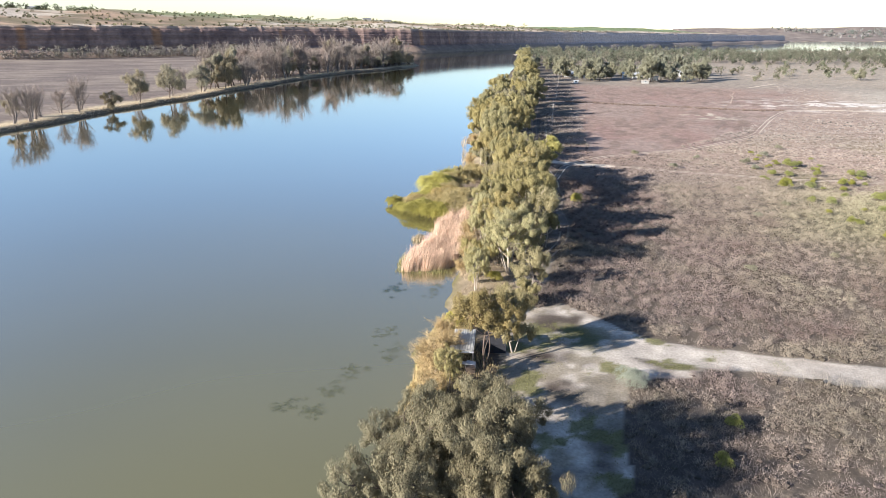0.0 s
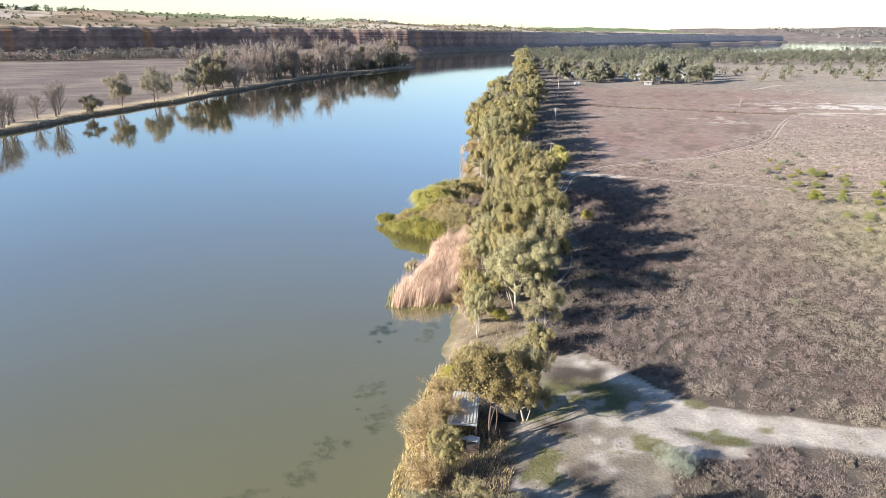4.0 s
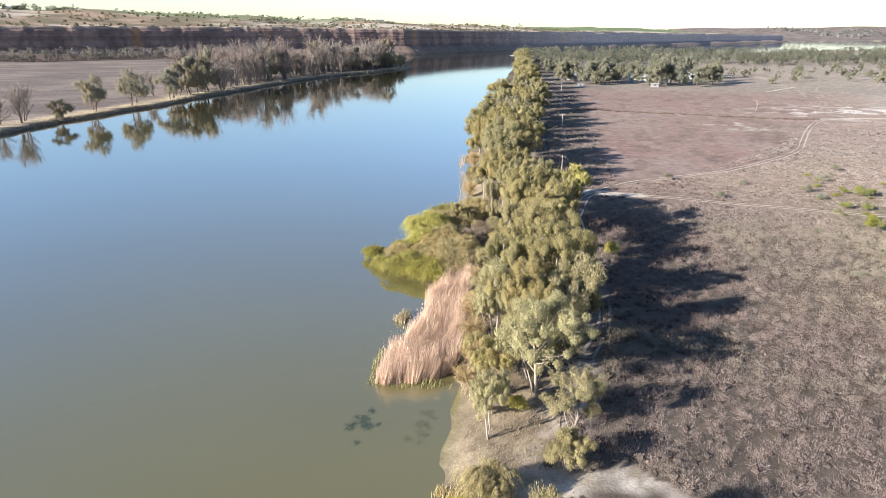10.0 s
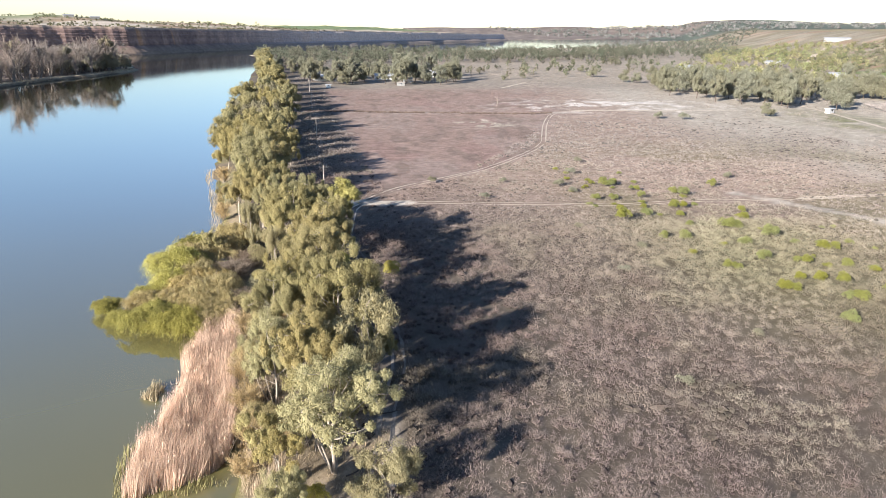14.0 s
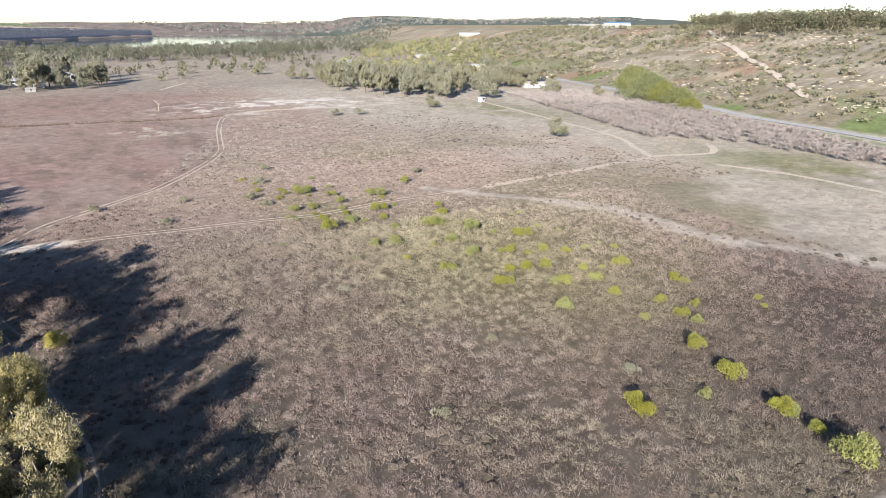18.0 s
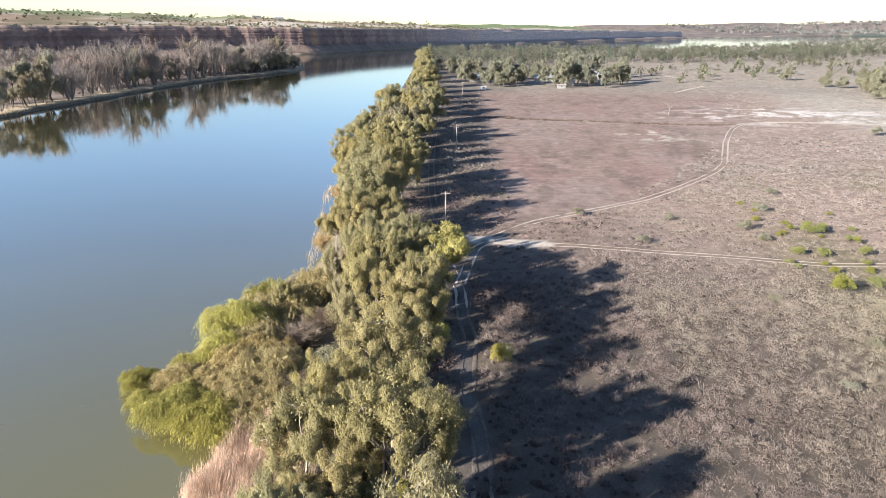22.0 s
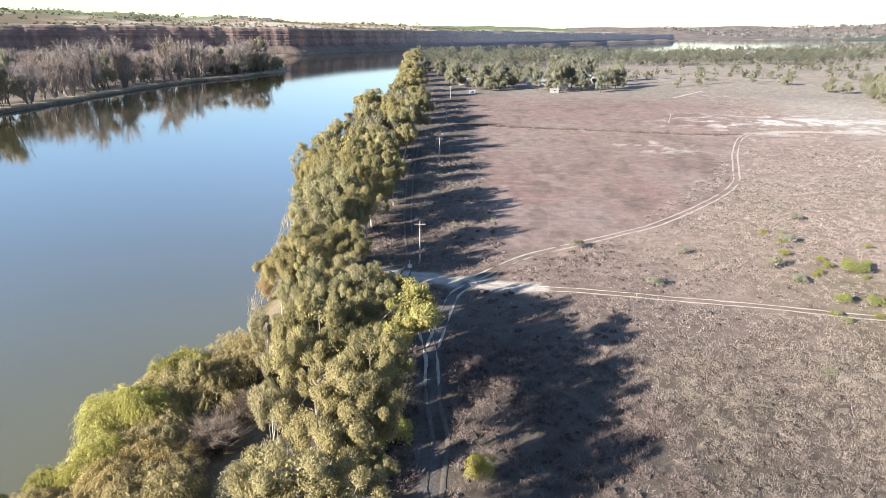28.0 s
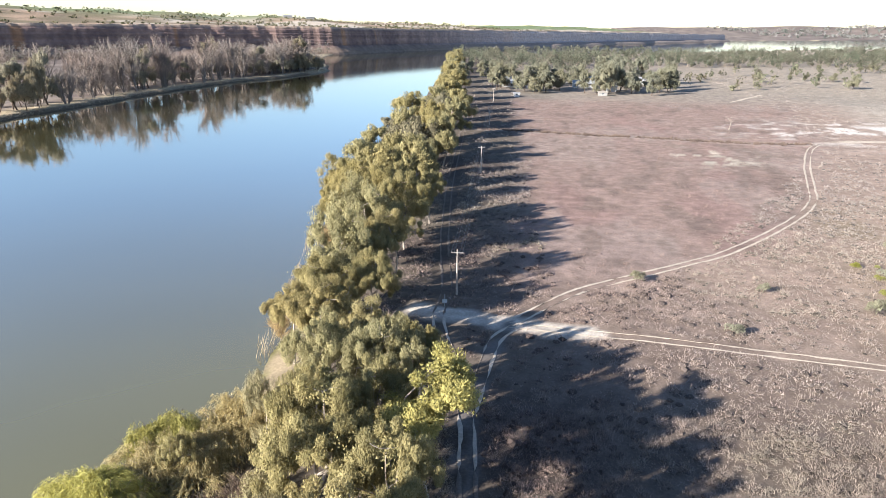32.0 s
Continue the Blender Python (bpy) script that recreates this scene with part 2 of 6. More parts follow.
M = {
    "ground": mat("soil_and_litter", (0.2, 0.15, 0.12), 0.95, 0.3, 2.2, 7, 0.6, tone=True, spec=0.1),
    "scrub": mat("dry_twigs", (0.25, 0.2, 0.17), 0.95, 0.2, 5.0, 4, 0, tone=True, island=0.1, thin=0.05, spec=0.05),
    "gum": mat("gum_leaves", (0.293, 0.252, 0.118), 0.8, 0.25, 1.6, 4, 0, island=0.2, each=0.35, thin=0.3, spec=0.12),
    "gum_bright": mat("bright_gum_leaves", (0.37, 0.335, 0.13), 0.8, 0.25, 1.6, 4, 0, island=0.15, each=0.3, thin=0.3, spec=0.12),
    "gum_grey": mat("grey_gum_leaves", (0.31, 0.27, 0.15), 0.8, 0.2, 1.6, 4, 0, island=0.15, each=0.5, thin=0.3, spec=0.12),
    "gum_far": mat("far_gum_leaves", (0.205, 0.195, 0.13), 0.8, 0.3, 6.0, 5, 0, island=0.15, each=0.6, thin=0.15, spec=0.1),
    "gum_dark": mat("dark_gum_leaves", (0.19, 0.165, 0.1), 0.8, 0.25, 1.6, 4, 0, island=0.2, each=0.3, thin=0.2, spec=0.12),
    "gum_olive": mat("olive_gold_gum_leaves", (0.325, 0.272, 0.128), 0.8, 0.25, 1.6, 4, 0, island=0.2, each=0.35, thin=0.3, spec=0.12),
    "gum_hut": mat("olive_brown_gum_leaves", (0.23, 0.185, 0.085), 0.8, 0.3, 1.2, 4, 0, island=0.25, each=0.3, thin=0.2, spec=0.12),
    "gum_gold": mat("golden_gum_leaves", (0.35, 0.3, 0.138), 0.8, 0.25, 1.6, 4, 0, island=0.2, each=0.4, thin=0.3, spec=0.12),
    "shore": mat("olive_shore_leaves", (0.3, 0.26, 0.175), 0.8, 0.25, 2.5, 4, 0, island=0.25, each=0.6, thin=0.38, spec=0.1),
    "willow": mat("yellow_willow_leaves", (0.4, 0.36, 0.1), 0.8, 0.25, 2.2, 4, 0, island=0.25, each=0.3, thin=0.35, spec=0.1),
    "willow_green": mat("green_willow_leaves", (0.31, 0.275, 0.075), 0.8, 0.25, 2.2, 4, 0, island=0.25, each=0.3, thin=0.35, spec=0.1),
    "willow_dry": mat("fading_willow_leaves", (0.4, 0.32, 0.15), 0.85, 0.25, 2.2, 4, 0, island=0.3, each=0.3, thin=0.35, spec=0.1),
    "lush": mat("yellow_green_leaves", (0.235, 0.235, 0.06), 0.6, 0.2, 0.8, 4, 0, island=0.3, each=0.6, thin=0.3),
    "twigs": mat("grey_twigs", (0.26, 0.21, 0.175), 0.9, 0.2, 3.0, 4, 0, island=0.35, each=0.5, spec=0.1),
    "orchard": mat("vine_twigs", (0.255, 0.22, 0.2), 0.9, 0.15, 3.0, 4, 0, island=0.25, each=0.4, spec=0.1),
    "bark": mat("pale_gum_bark", (0.33, 0.275, 0.22), 0.85, 0.3, 0.7, 5, 0.4),
    "bark_grey": mat("grey_bark", (0.2, 0.165, 0.14), 0.9, 0.3, 0.7, 5, 0.4, spec=0.1),
    "bark_dark": mat("dark_bark", (0.09, 0.065, 0.05), 0.9, 0.3, 0.6, 5, 0.5),
    "reed": mat("dry_reeds", (0.47, 0.32, 0.235), 0.85, 0.15, 1.5, 4, 0, tone=True, island=0.25, thin=0.25, spec=0.1),
    "track": mat("pale_track_dust", (0.47, 0.39, 0.305), 0.95, 0.22, 1.5, 6, 0.4, spec=0.05),
    # darker copies of the track dust: shade under the bank gums put into colour
    "rut": mat("shaded_track_dust", (0.3, 0.255, 0.21), 0.95, 0.3, 1.2, 6, 0.4, spec=0.05),
    "faint_rut": mat("deep_shade_track_dust", (0.17, 0.14, 0.115), 0.95, 0.3, 1.2, 6, 0.4, spec=0.05),
    "brown_twigs": mat("brown_twigs", (0.22, 0.165, 0.12), 0.9, 0.25, 2.0, 4, 0, island=0.35, each=0.4, spec=0.1),
    "asphalt": mat("worn_asphalt", (0.36, 0.34, 0.32), 0.9, 0.15, 3, 8, 0.2),
    "cliff": mat("layered_limestone", (0.4, 0.25, 0.15), 0.95, 0.3, 5, 5, 0.8, tone=True, spec=0.1),
    "rock": mat("pale_limestone", (0.34, 0.29, 0.225), 0.95, 0.25, 1.5, 5, 0.6, spec=0.1),
    "white": mat("white_painted_sheet", (0.54, 0.53, 0.51), 0.6, 0.1, 1.0, 6),
    "roof_pale": mat("pale_roof_sheet", (0.33, 0.33, 0.325), 0.5, 0.12, 1.2, 6),
    "roof_red": mat("red_roof_tiles", (0.4, 0.14, 0.1), 0.8, 0.2, 0.8, 6),
    "roof_grey": mat("grey_fibro_roof", (0.36, 0.32, 0.27), 0.9, 0.25, 0.8, 6, 0.3),
    "far_wall": mat("dull_cream_wall", (0.26, 0.25, 0.23), 0.8, 0.15, 1.0, 6),
    "silver": mat("silver_leaves", (0.29, 0.3, 0.235), 0.8, 0.25, 1.6, 8, 0, island=0.2, each=0.2, thin=0.25, spec=0.1),
    "shelter_roof": mat("pale_shelter_sheet", (0.4, 0.375, 0.33), 0.8, 0.2, 0.7, 6, 0.2),
    "brick": mat("cream_block_wall", (0.55, 0.47, 0.36), 0.9, 0.15, 0.8, 6),
    "dark": mat("dark_painted_boards", (0.025, 0.025, 0.03), 0.8, 0.3, 0.5, 6),
    "pole": mat("weathered_pole_timber", (0.34, 0.29, 0.245), 0.85, 0.25, 0.4, 8, 0.3),
    "wire": mat("dull_wire", (0.25, 0.25, 0.26), 0.6, 0.1, 1, 4, metal=0.6),
    "glass": mat("dark_window_glass", (0.03, 0.04, 0.05), 0.1, 0.05, 1, 4, spec=0.6),
    "weed": mat("sunken_water_weed", (0.05, 0.062, 0.03), 0.05, 0.3, 0.6, 5, spec=1.0),
    "weed_deep": mat("deep_water_weed", (0.105, 0.1, 0.04), 0.05, 0.2, 0.6, 5, spec=1.0),
}


def water_material():
    m = bpy.data.materials.new("murky_river_water")
    m.use_nodes = True
    N, L = m.node_tree.nodes, m.node_tree.links
    p = N["Principled BSDF"]
    p.inputs["Specular IOR Level"].default_value, p.inputs["Roughness"].default_value = 0.0, 0.6
    gloss = N.new("ShaderNodeBsdfGlossy")
    gloss.inputs["Roughness"].default_value = 0.045
    facing = N.new("ShaderNodeLayerWeight")
    facing.inputs["Blend"].default_value = 0.5
    share = N.new("ShaderNodeValToRGB")
    share.color_ramp.interpolation = "B_SPLINE"
    share.color_ramp.elements[0].position, share.color_ramp.elements[0].color = 0.3, (0.09, 0.09, 0.09, 1)
    share.color_ramp.elements[1].position, share.color_ramp.elements[1].color = 0.97, (0.97, 0.97, 0.97, 1)
    for at, v in ((0.55, 0.27), (0.72, 0.58), (0.84, 0.86)):
        share.color_ramp.elements.new(at).color = (v, v, v, 1)
    mix = N.new("ShaderNodeMixShader")
    L.new(facing.outputs["Facing"], share.inputs[0])
    L.new(share.outputs[0], mix.inputs[0])
    L.new(p.outputs[0], mix.inputs[1]), L.new(gloss.outputs[0], mix.inputs[2])
    L.new(mix.outputs[0], N["Material Output"].inputs[0])
    geo = N.new("ShaderNodeNewGeometry")
    murk = N.new("ShaderNodeTexNoise")
    murk.inputs["Scale"].default_value, murk.inputs["Detail"].default_value = 0.02, 3
    L.new(geo.outputs["Position"], murk.inputs["Vector"])
    ramp = N.new("ShaderNodeValToRGB")
    ramp.color_ramp.elements[0].position, ramp.color_ramp.elements[0].color = 0.3, (0.13, 0.114, 0.044, 1)
    ramp.color_ramp.elements[1].position, ramp.color_ramp.elements[1].color = 0.7, (0.15, 0.132, 0.052, 1)
    L.new(murk.outputs[0], ramp.inputs[0])
    L.new(ramp.outputs[0], p.inputs["Base Color"])
    rip = N.new("ShaderNodeTexNoise")
    rip.inputs["Scale"].default_value, rip.inputs["Detail"].default_value = 0.9, 3
    L.new(geo.outputs["Position"], rip.inputs["Vector"])
    b = N.new("ShaderNodeBump")
    b.inputs["Strength"].default_value, b.inputs["Distance"].default_value = 0.05, 0.12
    L.new(rip.outputs[0], b.inputs["Height"])
    L.new(b.outputs[0], gloss.inputs["Normal"])
    return m


M["water"] = water_material()

# ---- the lie of the land ----
WATER = -1.2
RIGHT_Y = [-500, 50, 64, 73, 90, 100, 108, 125, 140, 160, 180, 195, 205, 230, 256, 300, 343, 426, 536, 678, 830, 943, 1040, 1106, 1135, 1250, 1400, 1600, 1787, 2240, 2660, 3400, 5200]
RIGHT_X = [12, -12, -13, -15, -16, -17, -18, -22, -26, -28, -32, -36, -37, -41, -50, -56, -62, -73, -85, -104, -119, -137, -155, -175, -130, 40, 200, 420, 690, 912, 1100, 2200, 4000]
LEFT_Y = [-500, 214, 250, 290, 330, 393, 473, 540, 600, 650, 700, 740, 800, 900, 1000, 1088, 1230, 1370, 1650, 2100, 2600, 3400, 5200]
LEFT_X = [-235, -227, -230, -237, -235, -238, -241, -243, -238, -222, -215, -218, -240, -280, -315, -330, -292, -222, -60, 200, 506, 1500, 3000]
CLIFF_Y = [-5000, 250, 500, 650, 790, 930, 1040, 1100, 1230, 1370, 1650, 2100, 2600, 2680, 2900, 5200]
CLIFF_X = [-4500, -1100, -850, -715, -605, -500, -405, -338, -299, -230, -68, 192, 497, 470, 250, 250]


def right_bank(y):
    return np.interp(y, RIGHT_Y, RIGHT_X) + 1.6 * (fbm(y, y * 0, 9, 2, 31) - 0.5) * 2 * (y < 400)


def left_bank(y):
    return np.interp(y, LEFT_Y, LEFT_X) + 5 * (fbm(y, y * 0, 22, 3, 37) - 0.5)


def cliff_top(y):
    return np.interp(y, [0, 1000, 1230, 1700, 2600], [39, 37, 33.5, 29.5, 20])


def hill_along(x, y):
    return (x - 300) * 0.93 - (y - 240) * 0.36


def land(x, y):
    """Height of the ground."""
    dr, dl = x - right_bank(y), left_bank(y) - x
    right = dr > dl
    d = np.where(right, dr, dl)
    reach, lip = np.where(right, 5.5, 3.0), np.where(right, 0.0, 0.5)
    z = np.where(d < 0, WATER + np.maximum(d * 0.25, -3), WATER + ss(0, 1, d / reach) * (-WATER + lip))
    z = z + ss(4, 20, d) * (0.7 * (fbm(x, y, 30, 3, 3) - 0.5) + 0.12 * (fbm(x, y, 2.5, 2, 9) - 0.5))
    s = hill_along(x, y) + 60 * (fbm(x, y, 260, 3, 12) - 0.5) * ss(0, 120, hill_along(x, y))
    ramp = np.clip((s - 6) / 190, 0, 1)
    rise = 41 * (0.75 * ramp + 0.25 * ramp * ramp * (3 - 2 * ramp)) + 7 * ss(190, 500, s)
    z = z + rise + ss(20, 90, s) * 4 * (fbm(x, y, 45, 4, 14) - 0.5)
    q = (np.interp(y, CLIFF_Y, CLIFF_X) - x) * 0.72
    top = cliff_top(y)
    up = ss(16, 52, q) * top + ss(60, 340, q) * np.interp(y, [0, 1000, 2000, 2600], [25, 24, 13, 16]) * (0.35 + 1.3 * fbm(x, y, 150, 5, 21))
    z = np.where(q > 0, z + up, z)
    far = np.hypot(x, y)
    z = z + ss(3300, 4300, far) * 95 * fbm(x, y, 900, 3, 25) * (q <= 0) * ss(-0.2, 0.2, x / (far + 1))
    return z


SAND_ROAD = [(-3, 84), (6, 87), (20, 86.3), (33, 86), (60, 87.5), (110, 92)]
CLEARING = [(-4, 96), (2.5, 98), (10, 93), (14, 90), (21, 87), (21, 82), (12, 78), (10.5, 66), (12, 57), (8, 50), (3, 52), (-1, 60), (-2, 68), (-3.5, 74), (-5.5, 80)]
PALE_STRIP = [(88, 215), (114, 176), (113, 150), (121, 136), (127, 118), (140, 90), (150, 60)]


def ground_tone(x, y):
    """Colour of the bare ground and of what grows low on it."""
    n1, n2, n3 = fbm(x, y, 40, 4, 41), fbm(x, y, 9, 3, 45), fbm(x, y, 3.0, 2, 49)
    c = np.empty(np.shape(x) + (3,))
    c[...] = (0.082, 0.063, 0.052)
    c = mixc(c, (0.115, 0.092, 0.07), ss(0.4, 0.65, n1))
    c = mixc(c, (0.285, 0.208, 0.16), ss(165, 255, y + 0.3 * x) * ss(-25, 10, x))
    c = mixc(c, (0.36, 0.305, 0.24), ss(90, 135, x - 0.05 * y + 20 * (n1 - 0.5)) * ss(40, 90, x))
    c = mixc(c, (0.16, 0.135, 0.075), 0.7 * ss(35, 60, x) * ss(95, 75, np.abs(x - 75)) * ss(110, 150, y) * ss(320, 250, y) * ss(0.4, 0.6, n1))
    edge = np.interp(y, [225, 250, 296, 356, 380, 520], [2, 30, 54, 76, 85, 110])
    west = np.interp(y, [225, 300, 400, 520], [-3, -9, -19, -32])
    red = ss(-5, 5, x - west + 10 * (n2 - 0.5)) * ss(12, -6, x - edge + 14 * (n1 - 0.5)) * ss(215, 250, y - 0.2 * x) * ss(545, 500, y) * (x > right_bank(y) + 8)
    c = mixc(c, (0.245, 0.172, 0.14), red * (0.8 + 0.2 * n2))
    c = mixc(c, (0.235, 0.152, 0.127), 0.7 * red * ss(0.48, 0.62, fbm(x, y * 0.3, 26, 4, 55)) * ss(70, 30, x))
    c = mixc(c, (0.28, 0.222, 0.182), 0.5 * red * ss(0.52, 0.64, fbm(x, y * 0.3, 15, 4, 57)))
    c = mixc(c, (0.17, 0.125, 0.1), 0.7 * red * ss(0.56, 0.66, fbm(x, y * 0.45, 6, 3, 59)))
    drain = line_distance(x, y, [(-34, 395), (20, 388), (62, 383), (92, 386)]) + 1.5 * (n3 - 0.5)
    c = mixc(c, (0.36, 0.3, 0.25), 0.6 * ss(3.6, 1.4, drain))
    vein = np.abs(fbm(x, y * 1.3, 24, 4, 61) - 0.5)
    salt = np.exp(-(((x - 128) / 46) ** 2) - ((y - 418) / 27) ** 2)
    salt = np.clip(salt * 2.6, 0, 1) * np.maximum(ss(0.055, 0.015, vein), ss(0.52, 0.62, fbm(x, y, 11, 4, 63)) * ss(0.25, 0.7, salt))
    c = mixc(c, (0.6, 0.525, 0.45), 0.95 * np.clip(salt, 0, 1))
    c = mixc(c, (0.45, 0.39, 0.3), np.clip(1.8 * np.exp(-(((x - 46) / 11) ** 2) - ((y - 352) / 14) ** 2), 0, 1) * ss(0.075, 0.03, np.abs(fbm(x, y * 0.7, 9, 3, 65) - 0.5)))
    c = mixc(c, (0.25, 0.21, 0.165), ss(480, 560, y) * ss(-70, -20, x + 0.1 * (y - 540)) * (0.6 + 0.4 * n1))
    far_open = ss(540, 620, y) * ss(60, 130, x)
    c = mixc(c, (0.3, 0.245, 0.185), far_open * (0.6 + 0.4 * n1))
    grass = np.maximum(np.exp(-(((x - 215) / 22) ** 2) - ((y - 345) / 45) ** 2), np.exp(-(((x - 205) / 25) ** 2) - ((y - 178) / 40) ** 2))
    c = mixc(c, (0.2, 0.185, 0.1), np.clip(grass * 1.1 * ss(0.3, 0.6, n1 * 0.5 + n2 * 0.5), 0, 1))
    s = hill_along(x, y)
    hill = ss(-22, 0, s)
    hc = np.empty(np.shape(x) + (3,))
    hc[...] = (0.275, 0.23, 0.165)
    hc = mixc(hc, (0.23, 0.19, 0.12), ss(0.45, 0.62, n2))
    hc = mixc(hc, (0.3, 0.2, 0.13), ss(0.55, 0.7, fbm(x, y, 70, 3, 71)))
    hc = mixc(hc, (0.39, 0.33, 0.25), 0.6 * ss(0.53, 0.62, fbm(x * 0.93 - y * 0.36, (x * 0.36 + y * 0.93) * 0.35, 14, 4, 75)) * ss(25, 60, s) * ss(190, 150, s))
    hc = mixc(hc, (0.15, 0.2, 0.06), 0.8 * ss(0.5, 0.66, fbm(x, y, 30, 2, 78)) * ss(60, 25, s))
    hc = mixc(hc, (0.3, 0.24, 0.14), ss(190, 240, s))
    c = mixc(c, hc * 0.88, hill)
    verge = line_distance(x, y, [(250, 60), (268, 130), (281, 186), (296, 231), (304, 265), (329, 318), (350, 372), (372, 440), (400, 520)])
    c = mixc(c, (0.42, 0.36, 0.28), 0.8 * ss(8.5, 5.5, verge + 2 * (n3 - 0.5)))
    c = mixc(c, (0.1, 0.11, 0.085), ss(2900, 3300, np.hypot(x, y)))
    # left shore and plateau
    dl = left_bank(y) - x
    c = mixc(c, mixc(np.broadcast_to(np.array((0.15, 0.118, 0.1)), c.shape), (0.22, 0.175, 0.14), ss(0.42, 0.6, 0.5 * n1 + 0.5 * fbm(x * 0.3 + y * 0.3, (x - y) * 2.0, 30, 3, 83))), ss(0, 10, dl))
    c = mixc(c, (0.5, 0.4, 0.26), ss(1.5, 4, dl) * ss(26, 10, dl + 10 * n2))
    # dark strip on the far bank's face: its shade put into the ground colour
    c = mixc(c, (0.12, 0.09, 0.06), ss(3.0, 1.2, dl) * (dl > -3))
    q = (np.interp(y, CLIFF_Y, CLIFF_X) - x) * 0.72
    m1, m2 = fbm(x, y, 70, 5, 84), fbm(x, y, 28, 4, 87)
    pl = mixc(mixc(np.broadcast_to(np.array((0.33, 0.23, 0.155)), c.shape), (0.17, 0.135, 0.085), ss(0.42, 0.56, m2)), (0.5, 0.42, 0.33), 0.8 * ss(0.5, 0.6, m1))
    pl = mixc(pl, (0.25, 0.215, 0.13), ss(260, 380, q))
    pl = mixc(pl, (0.16, 0.19, 0.09), ss(150, 210, q) * ss(1000, 1120, y) * ss(0.3, 0.5, fbm(x, y, 400, 2, 81)))
    c = mixc(c, pl, ss(10, 20, q))
    # right bank mud and sandy road
    dr = x - right_bank(y)
    c = mixc(c, (0.25, 0.195, 0.125), ss(-1, 1, dr) * ss(12, 5, dr + 4 * n2) * (y < 420))
    c = mixc(c, (0.15, 0.14, 0.05), 0.9 * ss(-1.0, 0.2, dr) * ss(1.6, 0.6, dr + 0.8 * n3))
    c = mixc(c, (0.55, 0.46, 0.36), ss(0, 3, dr) * ss(26, 16, dr) * ss(1060, 1085, y) * ss(1180, 1130, y))
    road = line_distance(x, y, SAND_ROAD) + 1.6 * (n3 - 0.5) + 1.2 * (n2 - 0.5)
    clear = inside(x + 3 * (n2 - 0.5), y + 3 * (n3 - 0.5), CLEARING)
    sand = np.maximum(ss(3.0, 2.2, road), clear * ss(0.3, 0.5, n2 * 0.6 + n3 * 0.4))
    c = mixc(c, mixc(np.broadcast_to(np.array((0.4, 0.345, 0.285)), c.shape), (0.28, 0.23, 0.175), ss(0.5, 0.62, fbm(x, y, 7, 4, 95)) * ss(8, 3, x)), sand * 0.95)
    c = mixc(c, (0.2, 0.165, 0.115), clear * 0.75 * ss(0.5, 0.62, fbm(x, y, 2.4, 4, 93)) * ss(13, 8, x))
    c = mixc(c, (0.13, 0.108, 0.078), 0.7 * clear * ss(79, 76, y) * ss(0.44, 0.58, fbm(x, y, 4.5, 4, 94)))
    c = mixc(c, (0.14, 0.13, 0.055), clear * ss(0.585, 0.62, fbm(x, y, 3.6, 4, 91)) * 0.85 * ss(93, 90, y))
    c = mixc(c, (0.085, 0.085, 0.035), 0.85 * clear * np.clip(1.6 * np.exp(-(((x - 4.5) / 3.6) ** 2) - ((y - 87.5) / 3.0) ** 2), 0, 1) * ss(0.35, 0.5, n3))
    join = line_distance(x, y, [(-20, 213.5), (-14.6, 212.6), (-9, 211), (-4, 211), (4, 210.2)]) + 2.2 * (n3 - 0.5) + 2 * (n2 - 0.5)
    c = mixc(c, (0.46, 0.4, 0.33), 0.95 * ss(2.8, 1.6, join))
    walkway = line_distance(x, y, [(-7.3, 211), (-8.4, 198), (-9.2, 186), (-8.3, 178), (-7, 170), (-6.3, 164), (-4.8, 153), (-2.4, 143.7), (-2.8, 132), (-3.6, 121), (-3, 108)]) + 2.6 * (fbm(x, y, 2.2, 3, 97) - 0.5) + 1.4 * (n2 - 0.5)
    c = mixc(c, (0.14, 0.124, 0.112), 0.8 * ss(1.5, 0.7, walkway) * ss(0.25, 0.5, n3) * ss(128, 142, y + 8 * n2))
    bank_soil = mixc(np.broadcast_to(np.array((0.31, 0.245, 0.165)), c.shape), (0.2, 0.155, 0.105), ss(0.45, 0.6, fbm(x, y, 2.6, 3, 99)))
    bank_soil = mixc(bank_soil, (0.4, 0.335, 0.265), ss(-9.5, -6, x + 3 * (n2 - 0.5)) * ss(0.35, 0.55, fbm(x, y, 1.8, 3, 96)))
    c = mixc(c, bank_soil, ss(-18, -14, x) * ss(-1.5, -4, x + 3 * (n3 - 0.5)) * ss(84, 90, y) * ss(124, 113, y + 6 * (n2 - 0.5)))
    strip = line_distance(x, y, PALE_STRIP) + 9 * (n2 - 0.5) + 5 * (n3 - 0.5)
    c = mixc(c, (0.43, 0.37, 0.3), 0.8 * ss(3.5, 1.0, strip))
    return c * (0.76 + 0.48 * n3)[..., None]


def axis_steps(parts):
    out = []
    for a, b, step in parts:
        out.append(np.arange(a, b, step))
    return np.concatenate(out)


def growing(a, b, first, ratio):
    out, s, v = [], first, a
    while v < b:
        out.append(v)
        v += s
        s *= ratio
    return np.array(out)


